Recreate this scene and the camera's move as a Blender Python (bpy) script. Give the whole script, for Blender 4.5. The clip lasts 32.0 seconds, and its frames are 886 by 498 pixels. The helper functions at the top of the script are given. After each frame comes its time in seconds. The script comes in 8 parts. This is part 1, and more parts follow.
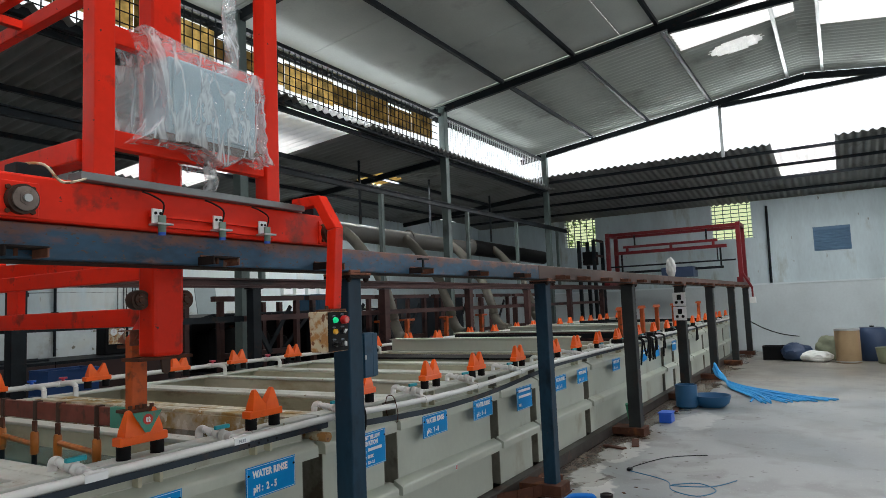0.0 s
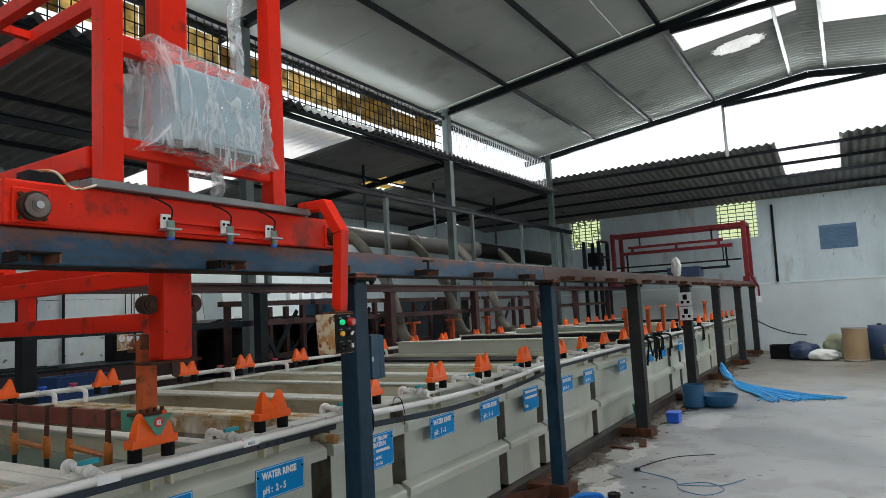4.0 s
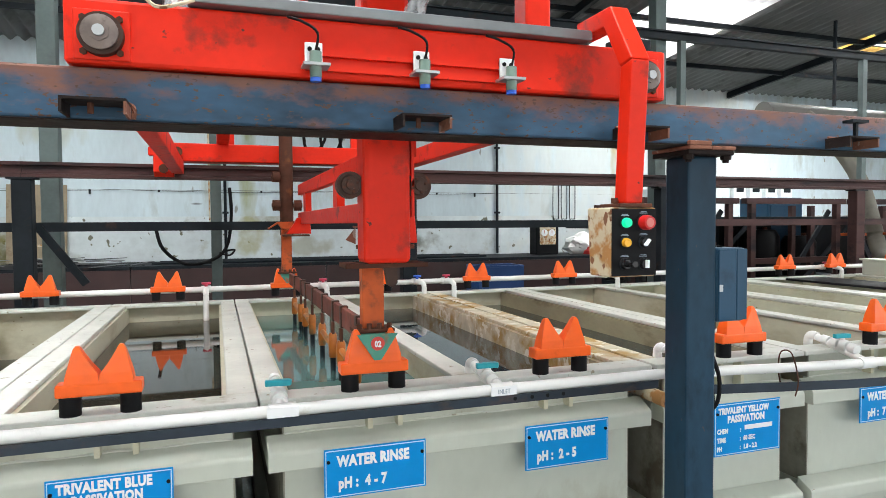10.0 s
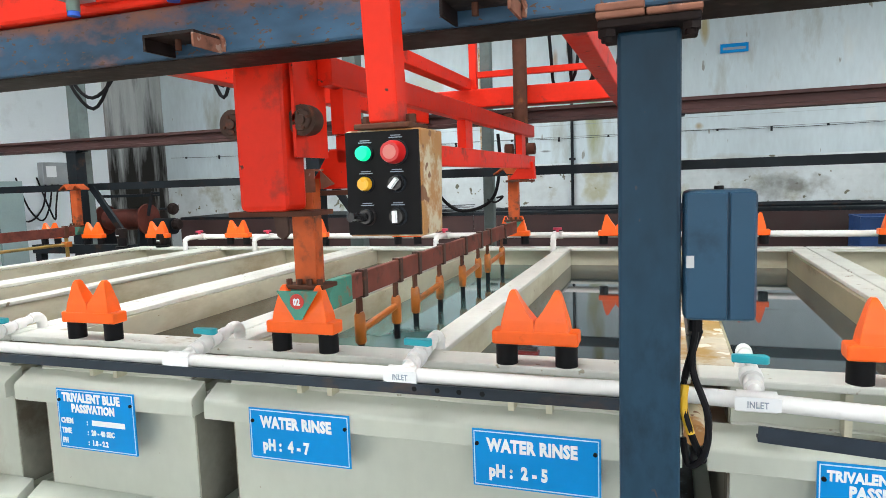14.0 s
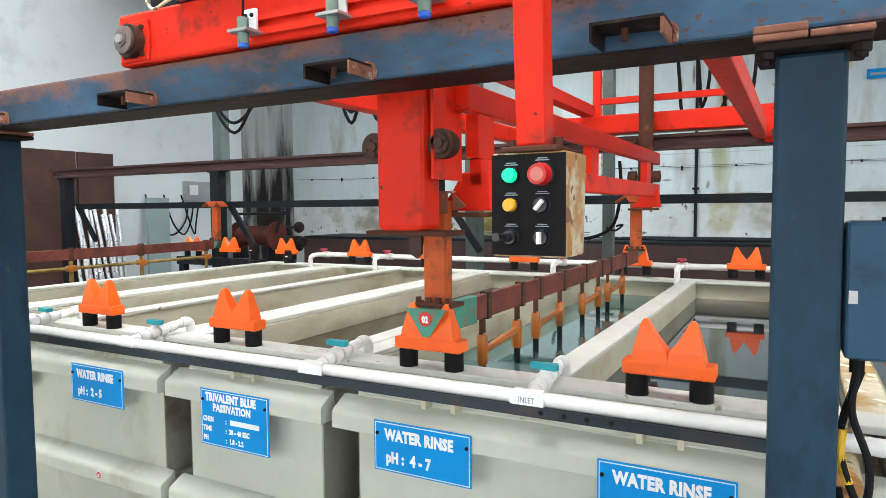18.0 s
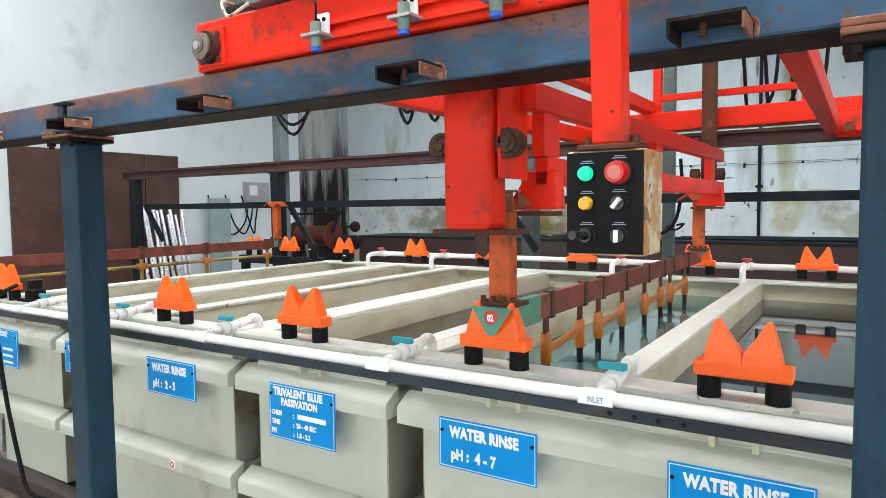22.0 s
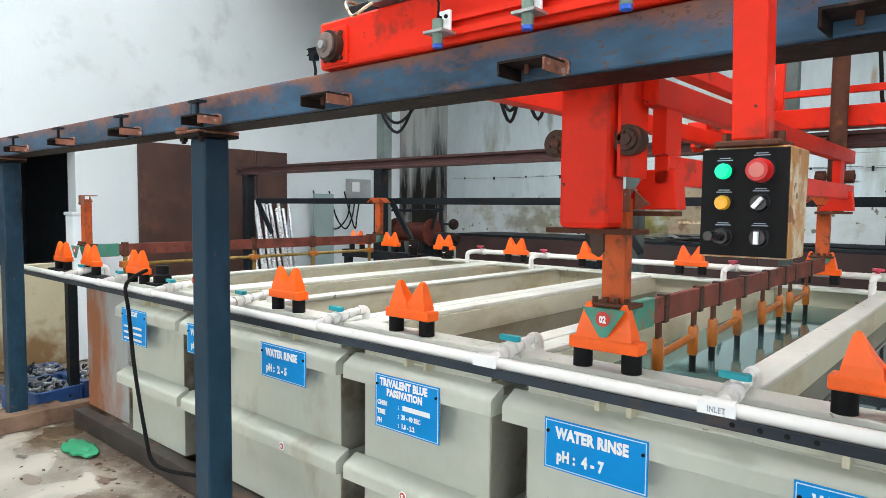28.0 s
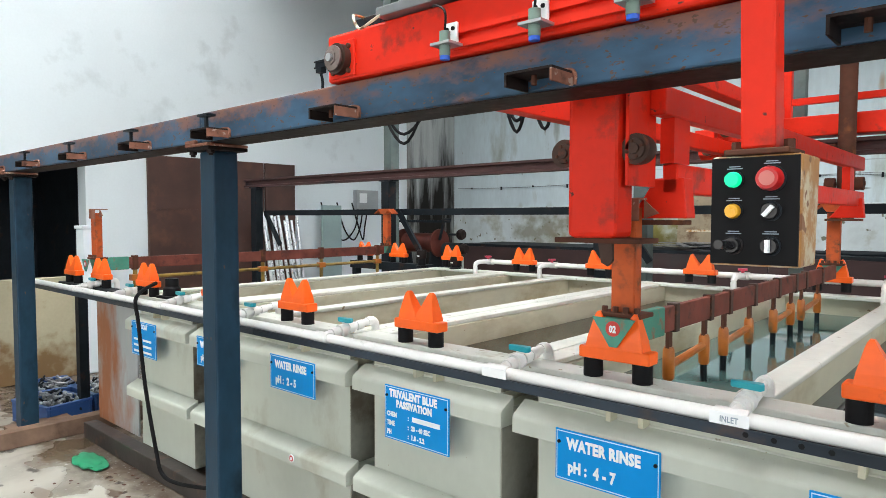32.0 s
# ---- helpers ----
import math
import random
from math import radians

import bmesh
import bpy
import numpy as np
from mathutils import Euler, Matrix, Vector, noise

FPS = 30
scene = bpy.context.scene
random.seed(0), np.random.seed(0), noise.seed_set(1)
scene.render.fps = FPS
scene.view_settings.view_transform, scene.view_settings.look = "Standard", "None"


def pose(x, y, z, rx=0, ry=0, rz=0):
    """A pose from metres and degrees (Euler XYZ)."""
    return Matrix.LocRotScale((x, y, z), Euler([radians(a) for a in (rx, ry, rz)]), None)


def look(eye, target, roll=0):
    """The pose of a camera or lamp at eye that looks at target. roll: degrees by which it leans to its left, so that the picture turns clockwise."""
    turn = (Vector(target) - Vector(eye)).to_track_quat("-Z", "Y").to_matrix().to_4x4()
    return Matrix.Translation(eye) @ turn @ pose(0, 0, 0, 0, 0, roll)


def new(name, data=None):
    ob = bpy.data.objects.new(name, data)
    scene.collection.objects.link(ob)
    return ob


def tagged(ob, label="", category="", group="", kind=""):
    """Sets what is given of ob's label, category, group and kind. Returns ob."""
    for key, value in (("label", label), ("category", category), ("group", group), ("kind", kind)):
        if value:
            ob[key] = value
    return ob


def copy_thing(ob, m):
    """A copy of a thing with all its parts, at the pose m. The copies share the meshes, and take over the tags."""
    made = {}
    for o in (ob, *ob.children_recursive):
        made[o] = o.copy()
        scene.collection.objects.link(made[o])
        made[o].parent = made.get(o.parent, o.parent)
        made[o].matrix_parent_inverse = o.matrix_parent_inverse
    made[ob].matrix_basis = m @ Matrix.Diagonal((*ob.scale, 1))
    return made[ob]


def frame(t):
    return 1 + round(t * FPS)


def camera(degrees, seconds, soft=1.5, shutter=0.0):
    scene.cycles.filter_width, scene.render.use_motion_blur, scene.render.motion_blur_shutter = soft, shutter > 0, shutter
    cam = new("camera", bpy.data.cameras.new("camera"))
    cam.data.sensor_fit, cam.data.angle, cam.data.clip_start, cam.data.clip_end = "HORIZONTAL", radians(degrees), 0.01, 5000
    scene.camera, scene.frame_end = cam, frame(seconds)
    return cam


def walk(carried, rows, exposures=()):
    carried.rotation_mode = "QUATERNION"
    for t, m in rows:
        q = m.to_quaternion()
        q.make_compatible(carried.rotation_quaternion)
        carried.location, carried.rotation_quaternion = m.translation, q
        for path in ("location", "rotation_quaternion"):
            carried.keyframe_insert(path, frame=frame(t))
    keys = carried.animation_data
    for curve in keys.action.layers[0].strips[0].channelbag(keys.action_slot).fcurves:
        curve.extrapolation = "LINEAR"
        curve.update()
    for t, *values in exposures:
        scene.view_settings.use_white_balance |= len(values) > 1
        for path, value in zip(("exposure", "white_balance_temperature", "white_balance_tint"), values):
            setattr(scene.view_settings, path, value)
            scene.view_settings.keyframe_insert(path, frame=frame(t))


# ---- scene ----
CAM_DEGREES = 68.12
# seconds, x, y, z, yaw to the left from +y, pitch up, roll
PATH = [
    (0, -1.412, -2.271, 1.467, -58.95, 5.01, -2.32), (0.5, -1.404, -2.260, 1.464, -59.20, 5.34, -2.55), (1, -1.404, -2.262, 1.458, -59.22, 5.43, -2.70),
    (1.5, -1.410, -2.265, 1.462, -59.02, 5.49, -2.74), (2, -1.410, -2.272, 1.460, -58.43, 5.51, -2.79), (2.5, -1.405, -2.265, 1.456, -58.38, 5.56, -2.98),
    (4.5, -1.440, -2.289, 1.460, -58.48, 5.22, -2.97), (5, -1.441, -2.288, 1.473, -57.41, 5.10, -2.65), (5.5, -1.438, -2.293, 1.475, -56.64, 5.25, -2.72),
    (6, -1.427, -2.283, 1.459, -56.26, 5.04, -2.88), (6.5, -1.441, -2.298, 1.464, -55.85, 4.90, -3.08), (7, -1.433, -2.289, 1.456, -55.44, 4.89, -3.11),
    (7.5, -1.406, -2.292, 1.458, -52.49, 4.74, -3.30), (8, -1.228, -2.279, 1.480, -45.84, 3.79, -2.50), (8.5, -1.101, -2.246, 1.451, -39.85, 1.04, -3.07),
    (9, -0.863, -2.090, 1.406, -37.59, 0.30, 1.20), (9.5, -0.615, -1.915, 1.417, -30.15, -0.25, -0.66), (10, -0.272, -1.820, 1.430, -19.07, -2.20, -0.37),
    (10.5, 0.044, -1.682, 1.425, -14.64, -1.21, 0.55), (11, 0.270, -1.572, 1.408, -8.56, -0.67, 1.28), (11.5, 0.414, -1.549, 1.407, -3.00, -2.74, 1.18),
    (12, 0.674, -1.527, 1.417, -1.13, -3.42, 2.29), (12.5, 0.796, -1.493, 1.419, 3.09, -2.63, 0.26), (13, 0.919, -1.481, 1.393, 12.47, -4.41, 0.52),
    (13.5, 1.008, -1.469, 1.373, 16.88, -6.21, -0.27), (14, 1.058, -1.438, 1.387, 18.97, -6.06, -1.97), (14.5, 1.060, -1.467, 1.359, 19.49, -4.62, -0.98),
    (15, 1.063, -1.457, 1.380, 21.43, -4.05, -1.00), (15.5, 1.053, -1.462, 1.383, 23.99, -4.11, -1.15), (17.5, 1.022, -1.461, 1.376, 27.73, -4.17, -0.64),
    (18, 1.017, -1.475, 1.381, 28.42, -3.61, -0.47), (18.5, 1.011, -1.483, 1.380, 28.51, -3.97, -0.15), (19, 1.006, -1.481, 1.378, 29.20, -4.51, -0.00),
    (19.5, 1.002, -1.473, 1.381, 30.21, -4.84, -0.40), (20, 0.999, -1.476, 1.381, 31.52, -4.24, -0.88), (20.5, 0.999, -1.484, 1.382, 31.63, -3.88, -0.70),
    (21, 0.994, -1.489, 1.380, 31.80, -3.95, -0.24), (21.5, 0.991, -1.499, 1.379, 31.90, -3.73, -0.26), (22, 0.990, -1.504, 1.380, 32.89, -3.61, -0.66),
    (22.5, 0.987, -1.504, 1.378, 33.96, -3.45, -0.80), (23, 0.981, -1.510, 1.379, 36.21, -3.86, -0.82), (23.5, 0.971, -1.524, 1.382, 38.26, -4.08, -0.54),
    (24, 0.965, -1.511, 1.380, 38.60, -4.03, -0.17), (24.5, 0.960, -1.519, 1.379, 38.53, -3.95, 0.32), (25, 0.956, -1.515, 1.376, 38.79, -4.10, 0.79),
    (25.5, 0.949, -1.523, 1.377, 39.13, -4.18, 1.33), (27.5, 0.949, -1.536, 1.378, 40.70, -3.58, 0.68), (28, 0.950, -1.531, 1.374, 41.05, -3.68, 0.54),
    (28.5, 0.949, -1.534, 1.376, 41.16, -3.45, 0.48), (29, 0.947, -1.538, 1.378, 41.49, -3.55, 0.42), (29.5, 0.948, -1.538, 1.379, 41.51, -3.34, 0.19),
    (30, 0.946, -1.539, 1.379, 41.72, -3.04, 0.18), (30.5, 0.947, -1.534, 1.377, 41.75, -3.26, -0.07), (31, 0.947, -1.536, 1.380, 41.86, -3.13, -0.17),
    (31.5, 0.948, -1.543, 1.379, 42.01, -2.95, -0.06), (32, 0.948, -1.533, 1.375, 41.72, -2.78, 0.02),
]

cam = camera(CAM_DEGREES, 32.0, soft=0.55)


def cam_pose(x, y, z, yaw, pitch, roll):
    return pose(x, y, z, 90 + pitch, 0, yaw) @ pose(0, 0, 0, 0, 0, roll)


walk(cam, [(r[0], cam_pose(*r[1:])) for r in PATH],
     exposures=[(0, -0.5), (7.0, -0.45), (8.0, 0.22), (9.0, 0.62), (10.5, 0.72), (13.0, 0.93), (15.0, 0.96), (20.0, 0.98), (25.0, 0.90), (32.0, 0.78)])

# ---- daylight: an overcast sky and a weak, wide sun ----
world = bpy.data.worlds.new("sky")
scene.world = world
world.use_nodes = True
wn = world.node_tree
sky = wn.nodes.new("ShaderNodeTexSky")
sky.sky_type = "NISHITA"
sky.sun_disc = False
sky.sun_elevation, sky.sun_rotation = radians(55), radians(200)
sky.air_density, sky.dust_density, sky.ozone_density = 1.0, 6.0, 0.6
wn.links.new(sky.outputs[0], wn.nodes["Background"].inputs[0])
wn.nodes["Background"].inputs[1].default_value = 0.15

sun_data = bpy.data.lights.new("sun", "SUN")
sun_data.energy, sun_data.angle, sun_data.color = 4.0, radians(18), (1.0, 0.97, 0.92)
sun = new("sun", sun_data)
sun.matrix_world = look((0, -20, 30), (0, -8, 0))


def opening_light(name, eye, target, sx, sy, watts, color=(0.95, 0.98, 1.0), spread=180):
    d = bpy.data.lights.new(name, "AREA")
    d.shape, d.size, d.size_y, d.energy, d.color = "RECTANGLE", sx, sy, watts, color
    d.spread = radians(spread)
    o = new(name, d)
    o.matrix_world = look(eye, target)
    return o


# sky light through the assumed open side, the end gable and roof sheets
opening_light("side_opening_light", (0.0, -7.3, 2.2), (0.0, 0.0, 1.4), 12.0, 3.4, 95)
opening_light("side_opening_light", (10.5, -7.3, 2.2), (10.5, 0.0, 1.4), 5.0, 3.4, 110)
opening_light("gable_opening_light", (13.3, -1.0, 4.95), (8.0, -1.0, 2.6), 8.0, 0.8, 300)
opening_light("roof_light", (9.25, -1.1, 5.44), (9.25, -1.0, 0.0), 0.9, 1.5, 130)
opening_light("roof_light", (10.0, -5.0, 5.1), (10.0, -4.5, 0.0), 0.9, 3.5, 120)
opening_light("lean_to_light", (5.35, 5.3, 3.80), (5.35, 5.3, 0.0), 1.2, 3.4, 48)
opening_light("lean_to_light", (8.7, 5.15, 3.92), (8.7, 5.2, 0.0), 0.7, 0.55, 190)
opening_light("clerestory_light", (6.5, 3.85, 4.55), (6.5, 0.0, 4.2), 11.5, 0.45, 130)
# lamps under unseen roof openings, added to light the line from above
for lx in (-2.8, 0.2):
    opening_light("roof_light", (lx, -1.1, 5.42), (lx, -0.8, 0.0), 1.2, 1.8, 92, spread=150)
# lamp under an unseen opening, added to brighten the left end wall
opening_light("roof_light", (-5.8, 1.0, 5.15), (-6.1, 1.8, 0.0), 1.2, 4.2, 30)
opening_light("bay_light", (14.2, -1.85, 4.15), (14.6, -1.8, 0.0), 2.2, 1.0, 75)
# lamp under an unseen lean-to sheet, added to brighten the back wall
opening_light("roof_light", (-2.0, 4.6, 3.8), (-2.0, 5.0, 0.0), 2.0, 2.0, 74)

# ---- materials ----
def mat(name, color, rough=0.5, metal=0.0, vary=0.12, scale=3.0, grain=40.0, bump=0.05, dirt=None, dirt_amount=0.4,
        dirt_scale=1.5, rand=0.0, coat=0.0, stretch=(1, 1, 1), spec=0.5,
        chip=None, dirt_z=None, stains=(), rough_var=0.12, dirt_edge=0.14):
    """Principled surface: colour varied at two scales, a second colour in patches, fine relief."""
    m = bpy.data.materials.new(name)
    m.use_nodes = True
    nt, n, ln = m.node_tree, m.node_tree.nodes, m.node_tree.links
    bs = n["Principled BSDF"]
    bs.inputs["Roughness"].default_value = rough
    bs.inputs["Metallic"].default_value = metal
    bs.inputs["Coat Weight"].default_value = coat
    bs.inputs["Specular IOR Level"].default_value = spec
    tc = n.new("ShaderNodeTexCoord")
    mp = n.new("ShaderNodeMapping")
    mp.inputs["Scale"].default_value = stretch
    geo = n.new("ShaderNodeNewGeometry")
    ln.new(geo.outputs["Position"], mp.inputs["Vector"])

    def noise_tex(sc, detail=4.0):
        t = n.new("ShaderNodeTexNoise")
        t.inputs["Scale"].default_value = sc
        t.inputs["Detail"].default_value = detail
        ln.new(mp.outputs[0], t.inputs["Vector"])
        return t

    big, fine = noise_tex(scale), noise_tex(grain, 3.0)
    hsv = n.new("ShaderNodeHueSaturation")
    hsv.inputs["Color"].default_value = (*color, 1)
    mr = n.new("ShaderNodeMapRange")
    mr.inputs["From Min"].default_value, mr.inputs["From Max"].default_value = 0.3, 0.7
    mr.inputs["To Min"].default_value, mr.inputs["To Max"].default_value = 1 - vary, 1 + vary
    add = n.new("ShaderNodeMath")
    add.operation = "MULTIPLY_ADD"
    add.inputs[1].default_value, add.inputs[2].default_value = 0.75, 0.0
    mix2 = n.new("ShaderNodeMath")
    mix2.operation = "MULTIPLY_ADD"
    mix2.inputs[1].default_value = 0.25
    ln.new(big.outputs["Fac"], add.inputs[0])
    ln.new(fine.outputs["Fac"], mix2.inputs[0])
    ln.new(add.outputs[0], mix2.inputs[2])
    ln.new(mix2.outputs[0], mr.inputs["Value"])
    value = mr.outputs[0]
    if rand:
        oi = n.new("ShaderNodeObjectInfo")
        r2 = n.new("ShaderNodeMapRange")
        r2.inputs["To Min"].default_value, r2.inputs["To Max"].default_value = 1 - rand, 1 + rand
        ln.new(oi.outputs["Random"], r2.inputs["Value"])
        mm = n.new("ShaderNodeMath")
        mm.operation = "MULTIPLY"
        ln.new(value, mm.inputs[0])
        ln.new(r2.outputs[0], mm.inputs[1])
        value = mm.outputs[0]
    ln.new(value, hsv.inputs["Value"])
    out = hsv.outputs["Color"]
    if dirt:
        dn = noise_tex(dirt_scale, 9.0)
        dn.inputs["Roughness"].default_value = 0.62
        ramp = n.new("ShaderNodeValToRGB")
        edge = 0.68 - 0.3 * dirt_amount
        ramp.color_ramp.elements[0].position, ramp.color_ramp.elements[1].position = edge, edge + dirt_edge
        level = dn.outputs["Fac"]
        if dirt_z:
            sp3 = n.new("ShaderNodeSeparateXYZ")
            ln.new(geo.outputs["Position"], sp3.inputs[0])
            zr = n.new("ShaderNodeMapRange")
            zr.inputs["From Min"].default_value, zr.inputs["From Max"].default_value = dirt_z[0], dirt_z[1]
            zr.inputs["To Max"].default_value = dirt_z[2]
            ln.new(sp3.outputs["Z"], zr.inputs["Value"])
            sm = n.new("ShaderNodeMath")
            ln.new(level, sm.inputs[0])
            ln.new(zr.outputs[0], sm.inputs[1])
            level = sm.outputs[0]
        ln.new(level, ramp.inputs["Fac"])
        mix = n.new("ShaderNodeMix")
        mix.data_type = "RGBA"
        mix.inputs[7].default_value = (*dirt, 1)
        ln.new(out, mix.inputs[6])
        ln.new(ramp.outputs["Color"], mix.inputs[0])
        out = mix.outputs[2]
    if chip:
        # small chips and specks: colour, threshold, size
        cn = noise_tex(chip[2], 2.0)
        cr = n.new("ShaderNodeValToRGB")
        cr.color_ramp.elements[0].position, cr.color_ramp.elements[1].position = chip[1], chip[1] + 0.035
        ln.new(cn.outputs["Fac"], cr.inputs["Fac"])
        cm = n.new("ShaderNodeMix")
        cm.data_type = "RGBA"
        cm.inputs[7].default_value = (*chip[0], 1)
        ln.new(out, cm.inputs[6])
        ln.new(cr.outputs["Color"], cm.inputs[0])
        out = cm.outputs[2]
    if stains:
        sx = n.new("ShaderNodeSeparateXYZ")
        ln.new(geo.outputs["Position"], sx.inputs[0])
        ragged = noise_tex(5.0, 8.0)

        def calc(op, a, b):
            q = n.new("ShaderNodeMath")
            q.operation = op
            for i, v in enumerate((a, b)):
                if isinstance(v, (int, float)):
                    q.inputs[i].default_value = v
                else:
                    ln.new(v, q.inputs[i])
            return q.outputs[0]

        for cx, cz, rx, rz, tint, amount in stains:
            dx = calc("DIVIDE", calc("SUBTRACT", sx.outputs["X"], cx), rx)
            dz = calc("DIVIDE", calc("SUBTRACT", sx.outputs["Z"], cz), rz)
            far = calc("ADD", calc("MULTIPLY", dx, dx), calc("MULTIPLY", dz, dz))
            f = calc("SUBTRACT", calc("MULTIPLY", ragged.outputs["Fac"], 2.6), calc("ADD", far, 0.55))
            lim = n.new("ShaderNodeClamp")
            lim.inputs["Max"].default_value = amount
            ln.new(f, lim.inputs["Value"])
            sm2 = n.new("ShaderNodeMix")
            sm2.data_type = "RGBA"
            sm2.inputs[7].default_value = (*tint, 1)
            ln.new(out, sm2.inputs[6])
            ln.new(lim.outputs[0], sm2.inputs[0])
            out = sm2.outputs[2]
    ln.new(out, bs.inputs["Base Color"])
    rr = n.new("ShaderNodeMapRange")
    rr.inputs["To Min"].default_value, rr.inputs["To Max"].default_value = max(0.02, rough - rough_var), min(1, rough + rough_var)
    ln.new(fine.outputs["Fac"], rr.inputs["Value"])
    ln.new(rr.outputs[0], bs.inputs["Roughness"])
    if bump:
        bp = n.new("ShaderNodeBump")
        bp.inputs["Strength"].default_value = bump
        bp.inputs["Distance"].default_value = 0.01
        ln.new(mix2.outputs[0], bp.inputs["Height"])
        ln.new(bp.outputs[0], bs.inputs["Normal"])
    return m


def glow(name, color, strength):
    m = bpy.data.materials.new(name)
    m.use_nodes = True
    bs = m.node_tree.nodes["Principled BSDF"]
    bs.inputs["Base Color"].default_value = (*color, 1)
    bs.inputs["Emission Color"].default_value = (*color, 1)
    bs.inputs["Emission Strength"].default_value = strength
    return m


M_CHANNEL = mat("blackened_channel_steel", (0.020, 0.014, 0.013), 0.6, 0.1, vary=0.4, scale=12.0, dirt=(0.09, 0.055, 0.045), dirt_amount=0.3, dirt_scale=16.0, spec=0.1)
M_BEARING = mat("greasy_brown_iron", (0.055, 0.030, 0.022), 0.5, 0.3, vary=0.35, scale=14.0, dirt=(0.16, 0.05, 0.025), dirt_amount=0.35, dirt_scale=22.0, spec=0.3)
M_PALE_RED = mat("pale_red_print", (0.55, 0.16, 0.14), 0.5)
# plaster with dark vertical streaks that thicken towards the bottom
M_DARK_STREAK = mat("dark_streaked_plaster", (0.42, 0.44, 0.43), 0.9, vary=0.2, scale=2.0, bump=0.2, dirt=(0.022, 0.020, 0.018), dirt_amount=0.5, dirt_scale=1.6, stretch=(3, 3, 0.35), dirt_z=(2.9, 1.5, 0.3), dirt_edge=0.25, spec=0.15)
M_INKGREY = mat("faded_grey_ink", (0.26, 0.32, 0.38), 0.5)
# polypropylene darkened for the shade between tanks, with some brown grime
M_PP_GAP = mat("shaded_grimy_polypropylene", (0.27, 0.265, 0.22), 0.7, vary=0.3, scale=3.0, dirt=(0.13, 0.11, 0.08), dirt_amount=0.5, dirt_scale=4.0, spec=0.2)
M_RUST_PALE = mat("orange_brown_scaled_rust", (0.24, 0.105, 0.07), 0.8, 0.05, vary=0.4, scale=12.0, bump=0.4, dirt=(0.09, 0.04, 0.03), dirt_amount=0.4, dirt_scale=18.0, spec=0.15, chip=((0.34, 0.24, 0.20), 0.64, 40.0))
M_RACKBAR = mat("red_brown_bar", (0.17, 0.050, 0.036), 0.6, 0.1, vary=0.4, scale=9.0, bump=0.15, dirt=(0.055, 0.030, 0.024), dirt_amount=0.4, dirt_scale=12.0, spec=0.25)
M_PP_RUNS = mat("polypropylene_with_brown_runs", (0.50, 0.52, 0.44), 0.5, vary=0.12, scale=3.0, dirt=(0.27, 0.225, 0.14), dirt_amount=0.42, dirt_scale=5.0, stretch=(1, 1, 0.22), dirt_edge=0.25, chip=((0.33, 0.29, 0.20), 0.70, 30.0))
# rim colour lifted for the light its edge catches; worn and stained too
M_PP_RIM_LIT = mat("worn_lit_rim", (0.62, 0.635, 0.58), 0.5, vary=0.12, scale=5.0, bump=0.06, dirt=(0.40, 0.36, 0.28), dirt_amount=0.28, dirt_scale=7.0, chip=((0.34, 0.30, 0.22), 0.69, 34.0))
M_ANGLE = mat("blue_black_bar", (0.022, 0.032, 0.045), 0.45, 0.2, vary=0.45, scale=6.0, dirt=(0.085, 0.052, 0.038), dirt_amount=0.45, dirt_scale=9.0, spec=0.3, stretch=(0.5, 1, 1))
M_DRUM = mat("dark_red_drum", (0.085, 0.022, 0.016), 0.5, vary=0.35, scale=6.0, dirt=(0.03, 0.018, 0.014), dirt_amount=0.45, dirt_scale=7.0, spec=0.2)
M_CANBLUE = mat("bright_blue_can", (0.012, 0.165, 0.52), 0.4, vary=0.10, scale=5.0, dirt=(0.05, 0.14, 0.27), dirt_amount=0.2, dirt_scale=6.0, spec=0.35)
M_SKID = mat("wet_brown_skid", (0.050, 0.042, 0.038), 0.5, 0.05, vary=0.4, scale=5.0, bump=0.2, dirt=(0.13, 0.070, 0.045), dirt_amount=0.42, dirt_scale=6.0, spec=0.3)
M_DUSTY = mat("dusty_brown_channel", (0.21, 0.135, 0.095), 0.8, vary=0.3, scale=6.0, bump=0.25, dirt=(0.09, 0.055, 0.04), dirt_amount=0.45, dirt_scale=5.0, spec=0.15)
M_HUB = mat("worn_grey_iron", (0.17, 0.135, 0.12), 0.45, 0.4, vary=0.35, scale=20.0, dirt=(0.06, 0.035, 0.028), dirt_amount=0.45, dirt_scale=26.0)
M_BRASS = mat("olive_brass_rod", (0.26, 0.17, 0.035), 0.45, 0.2, vary=0.3, scale=9.0, dirt=(0.10, 0.07, 0.03), dirt_amount=0.45, dirt_scale=12.0)
M_GREY_POST = mat("dark_weathered_post", (0.030, 0.033, 0.034), 0.55, vary=0.35, scale=4.0, dirt=(0.06, 0.035, 0.025), dirt_amount=0.4, dirt_scale=5.0, spec=0.18)
M_RED = mat("red_orange_paint", (0.74, 0.024, 0.007), 0.42, vary=0.14, scale=3.0, dirt=(0.22, 0.03, 0.02), dirt_amount=0.34, dirt_scale=7.0, spec=0.2, chip=((0.10, 0.03, 0.025), 0.72, 40.0))
M_RUST = mat("rusty_steel", (0.095, 0.040, 0.026), 0.75, 0.1, vary=0.35, scale=6.0, bump=0.25, dirt=(0.20, 0.075, 0.03), dirt_amount=0.45, dirt_scale=8.0, spec=0.15)
M_RACK = mat("orange_rusty_rack", (0.46, 0.085, 0.018), 0.6, vary=0.3, scale=9.0, bump=0.15, dirt=(0.10, 0.045, 0.025), dirt_amount=0.55, dirt_scale=14.0, spec=0.3)
